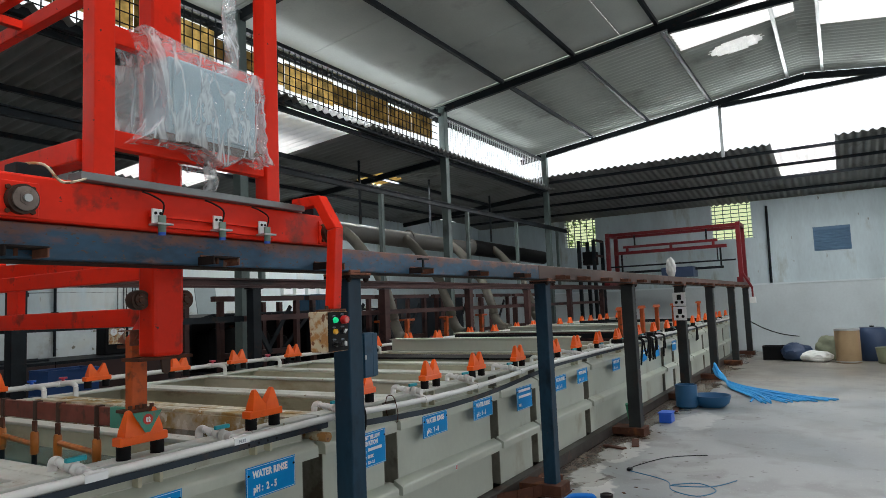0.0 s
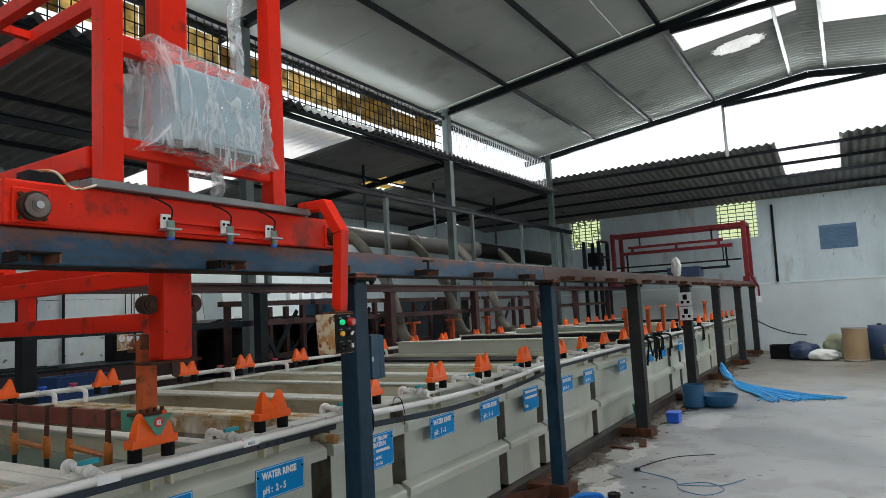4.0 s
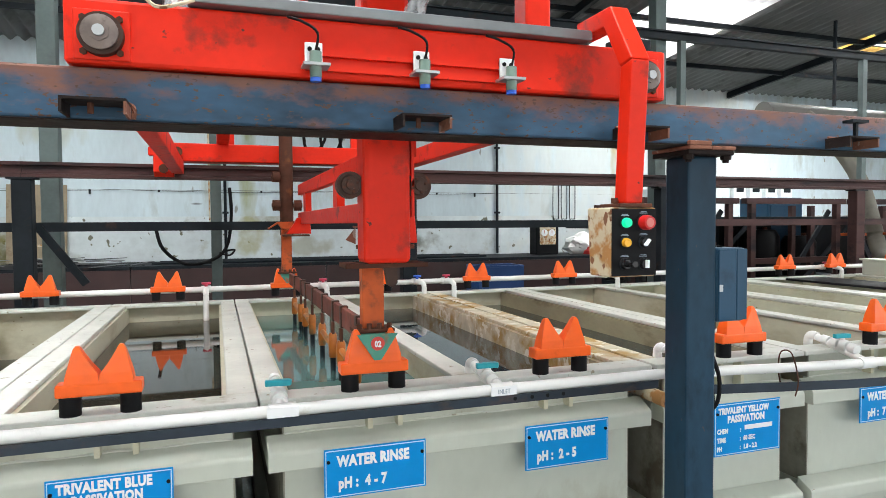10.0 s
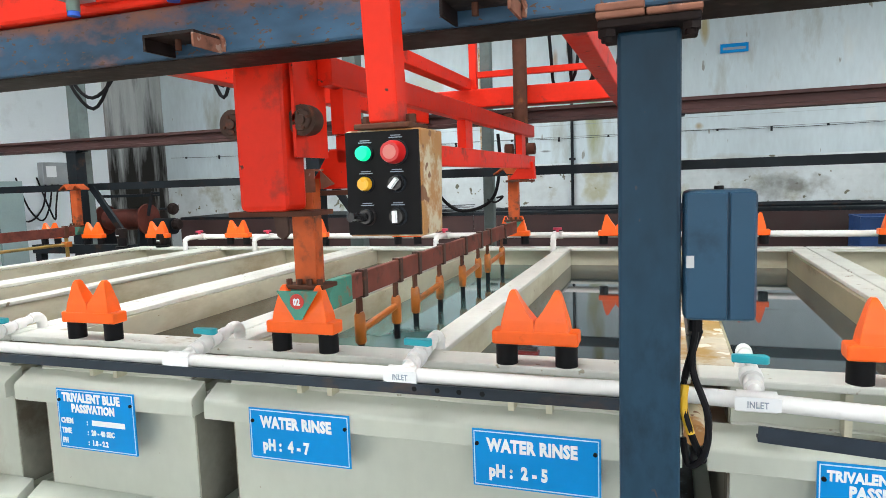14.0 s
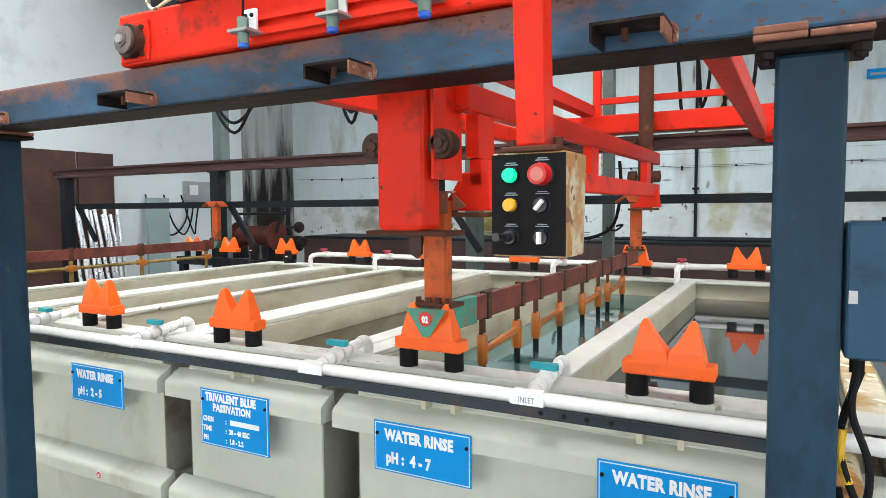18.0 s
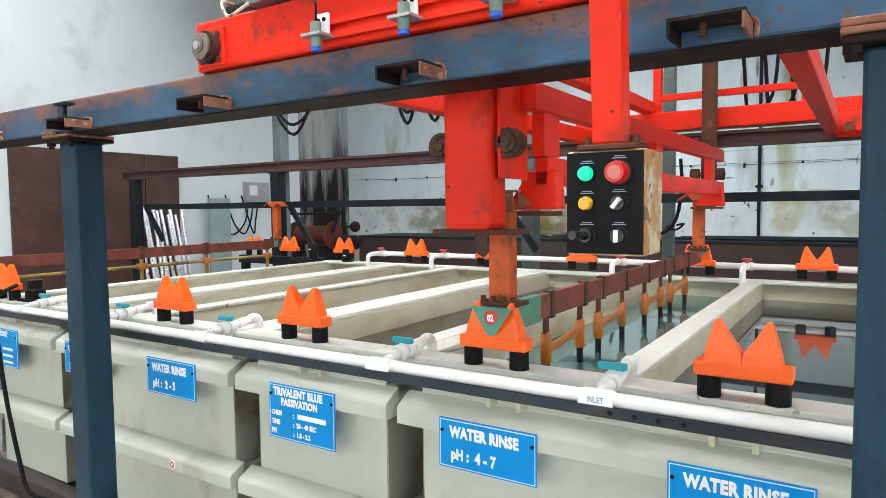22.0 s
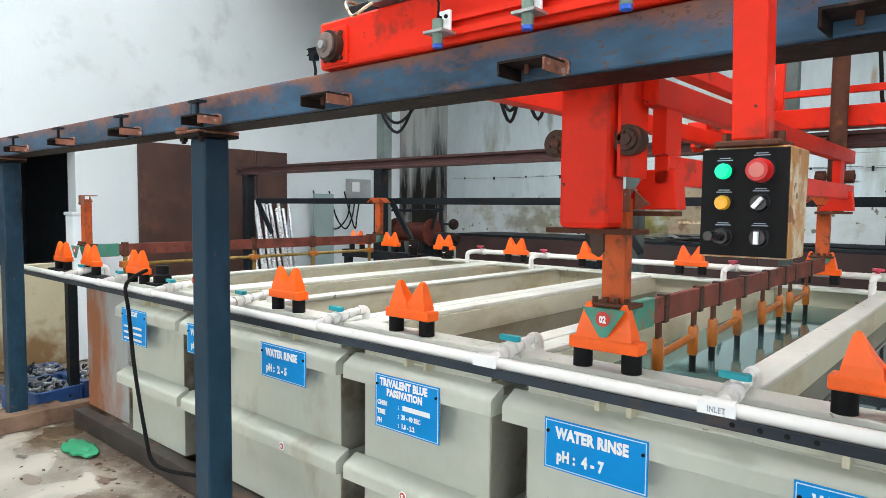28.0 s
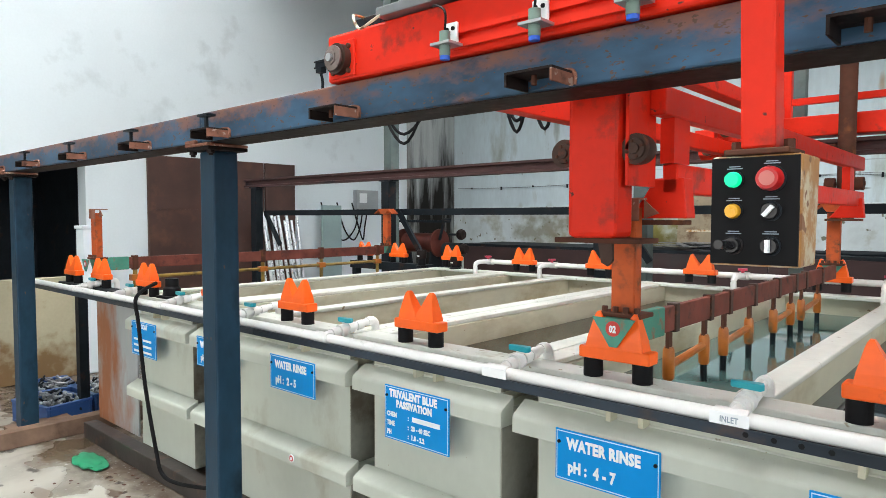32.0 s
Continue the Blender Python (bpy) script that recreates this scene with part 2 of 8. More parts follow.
M_AMBER = mat("amber_lacquer", (0.42, 0.125, 0.016), 0.35, vary=0.3, scale=10.0, dirt=(0.14, 0.10, 0.05), dirt_amount=0.4, dirt_scale=14.0)
M_BLUE_STEEL = mat("blue_grey_painted_steel", (0.0135, 0.041, 0.070), 0.45, vary=0.35, scale=4.0, dirt=(0.006, 0.013, 0.021), dirt_amount=0.5, dirt_scale=4.0, spec=0.18, stretch=(1, 1, 0.5), chip=((0.10, 0.055, 0.04), 0.73, 40.0))
M_RAIL = mat("worn_blue_rail", (0.030, 0.075, 0.130), 0.5, 0.1, vary=0.6, scale=5.0, bump=0.3, dirt=(0.19, 0.088, 0.066), dirt_amount=0.40, dirt_scale=15.0, stretch=(0.5, 1, 1.0), spec=0.3, dirt_edge=0.20, chip=((0.10, 0.055, 0.042), 0.64, 110.0), dirt_z=(1.685, 1.752, 0.26))
M_RAIL_BROWN = mat("rust_brown_rail", (0.105, 0.066, 0.056), 0.6, 0.1, vary=0.35, scale=4.0, bump=0.25, dirt=(0.055, 0.050, 0.052), dirt_amount=0.45, dirt_scale=7.0, stretch=(0.4, 1, 1), spec=0.25)
M_BROWN_STEEL = mat("brown_primer_steel", (0.070, 0.036, 0.034), 0.55, 0.1, vary=0.3, scale=3.0, dirt=(0.024, 0.018, 0.02), dirt_amount=0.5, dirt_scale=4.0, spec=0.18, stretch=(0.4, 1, 1.5))
M_DARK_STEEL = mat("dark_steel", (0.014, 0.018, 0.022), 0.55, 0.1, vary=0.35, scale=4.0, dirt=(0.045, 0.027, 0.02), dirt_amount=0.3, dirt_scale=7.0, spec=0.12)
M_PP = mat("grey_polypropylene", (0.50, 0.53, 0.46), 0.42, vary=0.10, scale=1.6, grain=30.0, bump=0.03, dirt=(0.36, 0.34, 0.26), dirt_amount=0.28, dirt_scale=2.4, spec=0.4, stretch=(1, 1, 0.6), chip=((0.38, 0.36, 0.29), 0.75, 60.0))
M_PP_STAIN = mat("stained_polypropylene", (0.55, 0.53, 0.40), 0.5, vary=0.14, scale=2.0, grain=25.0, bump=0.04, dirt=(0.30, 0.235, 0.12), dirt_amount=0.48, dirt_scale=2.2, stretch=(1, 0.7, 1.6), dirt_z=(0.95, 0.70, 0.16), dirt_edge=0.26, chip=((0.24, 0.18, 0.10), 0.74, 26.0))
M_PP_BROWN = mat("brown_stained_polypropylene", (0.34, 0.31, 0.20), 0.55, vary=0.25, scale=3.0, bump=0.05, dirt=(0.12, 0.085, 0.035), dirt_amount=0.6, dirt_scale=2.6, stretch=(1, 0.6, 1.6))
M_PP_CAP = mat("pale_tank_rim", (0.60, 0.61, 0.55), 0.5, vary=0.14, scale=5.0, bump=0.08, dirt=(0.40, 0.36, 0.27), dirt_amount=0.32, dirt_scale=7.0, dirt_edge=0.22, chip=((0.26, 0.21, 0.14), 0.70, 30.0))
M_PP_SCALE = mat("crusted_yellow_rim", (0.55, 0.50, 0.38), 0.7, vary=0.25, scale=9.0, bump=0.5, dirt=(0.36, 0.22, 0.06), dirt_amount=0.72, dirt_scale=6.0, chip=((0.70, 0.66, 0.56), 0.60, 18.0))
M_PVC = mat("white_pvc", (0.80, 0.80, 0.78), 0.32, vary=0.05, dirt=(0.55, 0.52, 0.45), dirt_amount=0.15, dirt_scale=5.0)
M_BLACK = mat("black_plastic", (0.008, 0.008, 0.009), 0.5, vary=0.2, spec=0.1)
M_RUBBER = mat("black_rubber", (0.010, 0.010, 0.011), 0.6, vary=0.2, spec=0.1)
M_TEAL = mat("teal_plastic", (0.01, 0.33, 0.40), 0.35, vary=0.08)
M_PINK = mat("pink_red_plastic", (0.6, 0.05, 0.10), 0.4, vary=0.08)
M_VBLUE = mat("bright_blue_plastic", (0.02, 0.12, 0.65), 0.4, vary=0.08)
M_SADDLE = mat("orange_plastic", (0.98, 0.135, 0.010), 0.36, vary=0.10, scale=9.0, dirt=(0.55, 0.055, 0.01), dirt_amount=0.10, dirt_scale=11.0, spec=0.4)
M_SIGN = mat("sign_blue", (0.001, 0.27, 0.68), 0.4, vary=0.08, spec=0.15)
M_WHITE = mat("white_print", (0.85, 0.87, 0.88), 0.5, vary=0.03, bump=0)
M_SIGNEDGE = mat("sign_light_edge", (0.55, 0.74, 0.86), 0.4, vary=0.05)
WALL_STAINS = ((6.5, 2.6, 3.6, 2.6, (0.66, 0.68, 0.64), 0.5), (-3.1, 1.15, 0.75, 0.40, (0.22, 0.19, 0.03), 0.85), (-2.75, 1.0, 1.0, 0.25, (0.12, 0.10, 0.03), 0.7), (-5.0, 1.2, 0.8, 0.45, (0.20, 0.18, 0.11), 0.75),
               (-4.75, 2.9, 0.08, 0.5, (0.16, 0.17, 0.14), 0.6), (-2.2, 2.7, 0.5, 0.35, (0.44, 0.46, 0.37), 0.6), (-0.36, 2.92, 0.05, 0.22, (0.36, 0.21, 0.08), 0.85), (-0.20, 3.08, 0.025, 0.16, (0.16, 0.10, 0.06), 0.9),
               (0.14, 2.95, 0.13, 0.50, (0.15, 0.13, 0.03), 0.95), (0.15, 2.4, 0.15, 1.1, (0.30, 0.30, 0.10), 0.85), (0.17, 1.3, 0.26, 0.35, (0.40, 0.38, 0.20), 0.7), (1.50, 3.15, 0.07, 0.30, (0.42, 0.33, 0.12), 0.8),
               (1.45, 1.95, 0.08, 0.06, (0.36, 0.25, 0.10), 0.8), (2.45, 1.15, 0.60, 0.20, (0.16, 0.16, 0.14), 0.75), (1.9, 1.45, 0.50, 0.16, (0.40, 0.42, 0.40), 0.6),
               (0.5, 1.90, 7.0, 0.007, (0.10, 0.11, 0.11), 0.85), (0.0, 2.06, 5.0, 0.006, (0.30, 0.33, 0.33), 0.8), (-0.5, 1.72, 0.12, 0.02, (0.08, 0.08, 0.08), 0.9), (-0.62, 1.42, 0.10, 0.015, (0.08, 0.08, 0.08), 0.9),
               (6.0, 2.6, 0.12, 0.9, (0.45, 0.34, 0.12), 0.7), (0.9, 1.12, 0.5, 0.18, (0.34, 0.32, 0.22), 0.6))
M_WALL = mat("pale_blue_limewash", (0.57, 0.665, 0.70), 0.88, vary=0.16, scale=1.6, grain=22.0, bump=0.2, dirt=(0.37, 0.40, 0.37), dirt_amount=0.42, dirt_scale=1.6, stretch=(1, 1, 0.3), spec=0.2, chip=((0.30, 0.32, 0.30), 0.73, 11.0), stains=WALL_STAINS)
M_WALL_LOW = mat("stained_lower_wall", (0.60, 0.66, 0.67), 0.9, vary=0.2, scale=1.6, grain=16.0, bump=0.35, dirt=(0.30, 0.29, 0.20), dirt_amount=0.5, dirt_scale=1.3, spec=0.2, chip=((0.17, 0.17, 0.13), 0.68, 9.0), stains=WALL_STAINS)
M_WALL_END = mat("chalky_lower_wall", (0.60, 0.66, 0.68), 0.9, vary=0.10, scale=1.2, grain=18.0, bump=0.2, dirt=(0.45, 0.48, 0.46), dirt_amount=0.35, dirt_scale=0.9, dirt_edge=0.3, spec=0.2)
M_WALL_WHITE = mat("white_wall_paint", (0.70, 0.77, 0.80), 0.85, vary=0.06, scale=0.8, bump=0.08, dirt=(0.56, 0.62, 0.64), dirt_amount=0.3)
def floor_mat():
    """Concrete: blue-grey in the hall, chalky beige at the near end, brown and wet along the tanks."""
    m = bpy.data.materials.new("wet_grey_concrete")
    m.use_nodes = True
    n, ln = m.node_tree.nodes, m.node_tree.links
    bs = n["Principled BSDF"]
    geo = n.new("ShaderNodeNewGeometry")
    sx = n.new("ShaderNodeSeparateXYZ")
    ln.new(geo.outputs["Position"], sx.inputs[0])

    def tex(sc, detail=8.0, dist=0.0):
        t = n.new("ShaderNodeTexNoise")
        t.inputs["Scale"].default_value, t.inputs["Detail"].default_value, t.inputs["Distortion"].default_value = sc, detail, dist
        ln.new(geo.outputs["Position"], t.inputs["Vector"])
        return t.outputs["Fac"]

    def span(v, a, b, c=0.0, d=1.0):
        r = n.new("ShaderNodeMapRange")
        for k, q in (("From Min", a), ("From Max", b), ("To Min", c), ("To Max", d)):
            r.inputs[k].default_value = q
        ln.new(v, r.inputs["Value"])
        return r.outputs[0]

    def calc(op, a, b):
        q = n.new("ShaderNodeMath")
        q.operation = op
        for i, v in enumerate((a, b)):
            if isinstance(v, (int, float)):
                q.inputs[i].default_value = v
            else:
                ln.new(v, q.inputs[i])
        return q.outputs[0]

    def blend(f, a, b):
        x = n.new("ShaderNodeMix")
        x.data_type = "RGBA"
        ln.new(f, x.inputs[0])
        for i, v in ((6, a), (7, b)):
            if isinstance(v, tuple):
                x.inputs[i].default_value = (*v, 1)
            else:
                ln.new(v, x.inputs[i])
        return x.outputs[2]

    big, mid, fine, speck = tex(0.6), tex(2.2, 9.0, 0.6), tex(9.0, 9.0), tex(55.0, 3.0)
    base = blend(span(big, 0.35, 0.65), (0.23, 0.25, 0.26), (0.33, 0.335, 0.33))
    base = blend(calc("MULTIPLY", span(mid, 0.5, 0.6), 0.45), base, (0.17, 0.165, 0.15))
    near = calc("MULTIPLY", span(sx.outputs["X"], 0.5, -1.5), 0.85)
    base = blend(near, base, blend(span(mid, 0.42, 0.6), (0.47, 0.44, 0.37), (0.32, 0.29, 0.24)))
    tan = calc("MULTIPLY", span(calc("ADD", sx.outputs["X"], calc("MULTIPLY", big, 6.0)), 12.0, 15.0), 0.7)
    base = blend(tan, base, blend(span(mid, 0.42, 0.62), (0.27, 0.235, 0.185), (0.19, 0.165, 0.13)))
    # brown wet run-off next to the tanks, ragged at its edge
    edge = calc("ADD", span(sx.outputs["Y"], -0.62, -0.02, 0.0, 0.55), calc("MULTIPLY", mid, 0.75))
    edge = calc("ADD", edge, span(sx.outputs["X"], 0.0, 2.5, 0.0, 0.09))
    wet = span(edge, 0.60, 0.78)
    base = blend(calc("MULTIPLY", wet, 0.85), base, blend(span(fine, 0.4, 0.6), (0.085, 0.05, 0.032), (0.17, 0.13, 0.095)))
    spots = calc("MULTIPLY", span(fine, 0.64, 0.69), span(sx.outputs["Y"], -3.5, -0.6, 0.15, 0.9))
    base = blend(spots, base, (0.07, 0.055, 0.045))
    base = blend(calc("MULTIPLY", span(speck, 0.62, 0.7), 0.5), base, (0.42, 0.41, 0.38))
    # pale ragged patches near the posts, and rusty water beside them
    for cx, cy, rx, ry, tint, most in ((3.0, -0.30, 0.55, 0.22, (0.10, 0.062, 0.036), 0.9), (3.62, -0.52, 0.35, 0.16, (0.62, 0.60, 0.56), 0.9), (4.15, -0.30, 0.40, 0.15, (0.60, 0.585, 0.55), 0.85),
                                       (5.05, -0.35, 0.55, 0.20, (0.58, 0.57, 0.54), 0.8), (6.9, -0.7, 0.7, 0.25, (0.52, 0.52, 0.50), 0.6), (-3.36, -0.16, 0.45, 0.16, (0.105, 0.072, 0.042), 0.9),
                                       (-2.43, -0.24, 0.10, 0.05, (0.13, 0.085, 0.06), 0.8), (-2.70, -0.47, 0.10, 0.04, (0.16, 0.12, 0.085), 0.7), (-1.9, -0.40, 0.5, 0.10, (0.14, 0.09, 0.055), 0.7)):
        dx = calc("DIVIDE", calc("SUBTRACT", sx.outputs["X"], cx), rx)
        dy = calc("DIVIDE", calc("SUBTRACT", sx.outputs["Y"], cy), ry)
        f = calc("SUBTRACT", calc("MULTIPLY", calc("ADD", mid, calc("MULTIPLY", fine, 0.7)), 2.6), calc("ADD", calc("ADD", calc("MULTIPLY", dx, dx), calc("MULTIPLY", dy, dy)), 1.35))
        base = blend(calc("MULTIPLY", span(f, 0.0, 0.3), most), base, tint)
    ln.new(base, bs.inputs["Base Color"])
    damp = span(big, 0.4, 0.62, 0.30, 0.55)
    ln.new(calc("MULTIPLY", damp, span(wet, 0.0, 1.0, 1.0, 0.45)), bs.inputs["Roughness"])
    bp = n.new("ShaderNodeBump")
    bp.inputs["Strength"].default_value, bp.inputs["Distance"].default_value = 0.12, 0.01
    ln.new(fine, bp.inputs["Height"])
    ln.new(bp.outputs[0], bs.inputs["Normal"])
    return m


M_FLOOR = floor_mat()
M_ROOF = mat("grey_fibre_cement_sheet", (0.35, 0.38, 0.36), 0.8, vary=0.15, scale=1.0, bump=0.1, dirt=(0.22, 0.235, 0.22), dirt_amount=0.35, dirt_scale=0.8)
# darker copy of the roof sheet, toned down for the backlit end bay
M_ROOF_DARK = mat("shaded_weathered_cement_sheet", (0.19, 0.20, 0.20), 0.85, vary=0.2, scale=1.0, bump=0.1, dirt=(0.11, 0.115, 0.11), dirt_amount=0.45)
M_WATER_GREEN = mat("green_rinse_water", (0.085, 0.175, 0.16), 0.05, vary=0.06, scale=2.0, bump=0.015, grain=9.0, rough_var=0.01)
M_WATER_BROWN = mat("brown_bath", (0.030, 0.024, 0.014), 0.03, vary=0.2, scale=2.0, bump=0.006, grain=7.0, rough_var=0.005, spec=0.3)
M_WATER_DARK = mat("dark_rinse_water", (0.028, 0.038, 0.042), 0.02, vary=0.1, scale=2.0, bump=0.006, grain=7.0, rough_var=0.005)
M_GALV = mat("galvanised_steel", (0.42, 0.44, 0.45), 0.4, 0.6, vary=0.15, scale=4.0)
M_CREAM = mat("stained_cream_enamel", (0.60, 0.53, 0.38), 0.5, vary=0.12, scale=6.0, dirt=(0.42, 0.20, 0.06), dirt_amount=0.70, dirt_scale=16.0, dirt_edge=0.1, chip=((0.20, 0.08, 0.03), 0.62, 30.0))
M_BOXBLUE = mat("blue_enamel_box", (0.017, 0.058, 0.105), 0.38, vary=0.08, dirt=(0.012, 0.035, 0.062), dirt_amount=0.3, dirt_scale=6.0, spec=0.25)
M_BLUEHOSE = mat("bright_blue_hose", (0.02, 0.35, 0.75), 0.4, vary=0.1)
M_MAROON = mat("dark_red_paint", (0.16, 0.010, 0.014), 0.42, vary=0.15, scale=2.0, dirt=(0.05, 0.012, 0.012), dirt_amount=0.3, spec=0.35)
M_CARD = mat("brown_fibre_drum", (0.32, 0.22, 0.12), 0.7, vary=0.15, scale=4.0)
M_GREENCOL = mat("grey_green_column_paint", (0.11, 0.145, 0.14), 0.6, vary=0.25, scale=2.5, dirt=(0.05, 0.055, 0.05), dirt_amount=0.4, spec=0.3)
M_YELLOW = mat("yellow_plastic", (0.75, 0.45, 0.02), 0.4)

M_DUCT = mat("dull_grey_duct", (0.085, 0.080, 0.070), 0.6, vary=0.2, scale=2.0, dirt=(0.08, 0.08, 0.075), dirt_amount=0.4)
M_HOSE = mat("beige_hose", (0.13, 0.12, 0.095), 0.7, vary=0.2, scale=6.0, dirt=(0.09, 0.08, 0.065), dirt_amount=0.4, dirt_scale=5.0)
# rusty maroon, set darker for the shadow beneath the wall benches
M_MAROON_RUST = mat("maroon_rusty_plate", (0.040, 0.018, 0.017), 0.7, vary=0.3, scale=3.0, dirt=(0.03, 0.025, 0.025), dirt_amount=0.4)
M_STEEL_DULL = mat("dull_steel", (0.22, 0.23, 0.24), 0.45, 0.7, vary=0.2, scale=6.0)
M_BOARD = mat("stained_board", (0.30, 0.24, 0.16), 0.8, vary=0.2, scale=4.0, dirt=(0.15, 0.09, 0.05), dirt_amount=0.5, dirt_scale=4.0)
M_REDLID = mat("red_plastic_lid", (0.5, 0.03, 0.03), 0.4)
M_CRATEBLUE = mat("dark_blue_crate", (0.02, 0.07, 0.22), 0.5, vary=0.12)
M_CRATEBLUE2 = mat("blue_drum_plastic", (0.02, 0.11, 0.24), 0.45, vary=0.12)
M_PALEBLUE = mat("pale_blue_sheet", (0.22, 0.27, 0.28), 0.5)
M_RUSTPLATE = mat("rust_streaked_plate", (0.36, 0.38, 0.38), 0.6, vary=0.15, scale=2.0, dirt=(0.32, 0.12, 0.05), dirt_amount=0.75, dirt_scale=2.2, stretch=(1, 1, 0.4))
M_GLOVE = mat("green_rubber", (0.02, 0.28, 0.13), 0.5, vary=0.15, scale=9.0)
M_CREAMWALL = mat("stained_cream_wall", (0.42, 0.38, 0.26), 0.8, vary=0.15, scale=1.5, dirt=(0.20, 0.12, 0.05), dirt_amount=0.35, dirt_scale=2.5, dirt_z=(0.55, 0.0, 0.3))
M_DOORBROWN = mat("dark_brown_rusty_door", (0.07, 0.032, 0.024), 0.65, vary=0.3, scale=2.5, dirt=(0.12, 0.05, 0.03), dirt_amount=0.4, dirt_scale=3.0)
M_ALU = mat("bright_aluminium", (0.72, 0.74, 0.76), 0.3, 0.8, vary=0.06)
M_GLASSY = mat("green_grey_glass", (0.30, 0.40, 0.40), 0.15, vary=0.1)
M_DARKBLUE = mat("dark_blue_plastic", (0.025, 0.05, 0.11), 0.5, vary=0.2, scale=4.0)
M_OLIVE = mat("grey_green_sack", (0.22, 0.24, 0.16), 0.7, vary=0.2, scale=4.0)
M_VENT = mat("faded_blue_vent", (0.10, 0.19, 0.30), 0.5, vary=0.15)
M_BLUEHOSE_DARK = mat("blue_wire", (0.02, 0.16, 0.30), 0.5)
M_GREY_GREEN = mat("grey_green_plastic", (0.16, 0.24, 0.20), 0.5)
M_DRIVE = mat("light_blue_enamel", (0.36, 0.50, 0.58), 0.4, vary=0.1, scale=6.0)
M_TAG = mat("peeling_green_paint", (0.06, 0.26, 0.19), 0.6, vary=0.2, scale=12.0, dirt=(0.30, 0.10, 0.05), dirt_amount=0.4, dirt_scale=20.0)
M_TAGRED = mat("red_disc", (0.55, 0.04, 0.03), 0.5)
M_BLACK_GLOSS = mat("glossy_black_plastic", (0.015, 0.015, 0.016), 0.2, vary=0.1)
M_BUTTON_RED = mat("red_button", (0.50, 0.012, 0.012), 0.35, vary=0.05)
M_LAMP_GREEN = glow("green_pilot_lamp", (0.0, 0.50, 0.20), 0.9)
M_LAMP_AMBER = mat("amber_lens", (0.75, 0.38, 0.02), 0.25, vary=0.05)


def film(name, tint, clear):
    """Creased clear plastic film: part clear, part milky, glossy."""
    m = bpy.data.materials.new(name)
    m.use_nodes = True
    n, ln = m.node_tree.nodes, m.node_tree.links
    bs = n["Principled BSDF"]
    bs.inputs["Base Color"].default_value = (*tint, 1)
    bs.inputs["Roughness"].default_value = 0.12
    bs.inputs["Specular IOR Level"].default_value = 0.8
    wv = n.new("ShaderNodeTexNoise")
    wv.inputs["Scale"].default_value, wv.inputs["Detail"].default_value, wv.inputs["Distortion"].default_value = 5.0, 2.5, 0.8
    geo = n.new("ShaderNodeNewGeometry")
    mp = n.new("ShaderNodeMapping")
    mp.inputs["Rotation"].default_value = (0.2, 0.7, 0.3)
    mp.inputs["Scale"].default_value = (2.6, 2.0, 0.6)
    ln.new(geo.outputs["Position"], mp.inputs["Vector"])
    ln.new(mp.outputs[0], wv.inputs["Vector"])
    bp = n.new("ShaderNodeBump")
    bp.inputs["Strength"].default_value, bp.inputs["Distance"].default_value = 0.9, 0.02
    ln.new(wv.outputs["Fac"], bp.inputs["Height"])
    ln.new(bp.outputs[0], bs.inputs["Normal"])
    ridge = n.new("ShaderNodeMath")
    ridge.operation = "SUBTRACT"
    ridge.inputs[1].default_value = 0.5
    ln.new(wv.outputs["Fac"], ridge.inputs[0])
    fold = n.new("ShaderNodeMath")
    fold.operation = "ABSOLUTE"
    ln.new(ridge.outputs[0], fold.inputs[0])
    mr = n.new("ShaderNodeMapRange")
    mr.inputs["From Min"].default_value, mr.inputs["From Max"].default_value = 0.0, 0.05
    mr.inputs["To Min"].default_value, mr.inputs["To Max"].default_value = 0.62, clear
    ln.new(fold.outputs[0], mr.inputs["Value"])
    ln.new(mr.outputs[0], bs.inputs["Alpha"])
    return m


M_FILM = film("clear_stretch_film", (0.80, 0.85, 0.88), 0.24)


def sheet_translucent(name, color, share=0.75, mottle=0.05):
    m = bpy.data.materials.new(name)
    m.use_nodes = True
    n, ln = m.node_tree.nodes, m.node_tree.links
    tr = n.new("ShaderNodeBsdfTranslucent")
    tr.inputs["Color"].default_value = (*color, 1)
    df = n.new("ShaderNodeBsdfDiffuse")
    df.inputs["Color"].default_value = (*color, 1)
    tn = n.new("ShaderNodeTexNoise")
    tn.inputs["Scale"].default_value, tn.inputs["Detail"].default_value = 7.0, 6.0
    gp = n.new("ShaderNodeNewGeometry")
    ln.new(gp.outputs["Position"], tn.inputs["Vector"])
    rp = n.new("ShaderNodeValToRGB")
    rp.color_ramp.elements[0].position, rp.color_ramp.elements[1].position = 0.35, 0.65
    rp.color_ramp.elements[0].color = (*[c * (1 - mottle) for c in color], 1)
    rp.color_ramp.elements[1].color = (*[min(1, c * (1 + 0.6 * mottle)) for c in color], 1)
    ln.new(tn.outputs["Fac"], rp.inputs["Fac"])
    ln.new(rp.outputs["Color"], tr.inputs["Color"])
    ln.new(rp.outputs["Color"], df.inputs["Color"])
    mx = n.new("ShaderNodeMixShader")
    mx.inputs[0].default_value = 1 - share
    ln.new(tr.outputs[0], mx.inputs[1])
    ln.new(df.outputs[0], mx.inputs[2])
    ln.new(mx.outputs[0], n["Material Output"].inputs["Surface"])
    return m


M_SKYLIGHT = sheet_translucent("translucent_roof_sheet", (0.97, 0.98, 0.98), 0.92)
M_AMBER_SHEET = sheet_translucent("amber_translucent_sheet", (0.92, 0.70, 0.36), 0.75, 0.35)
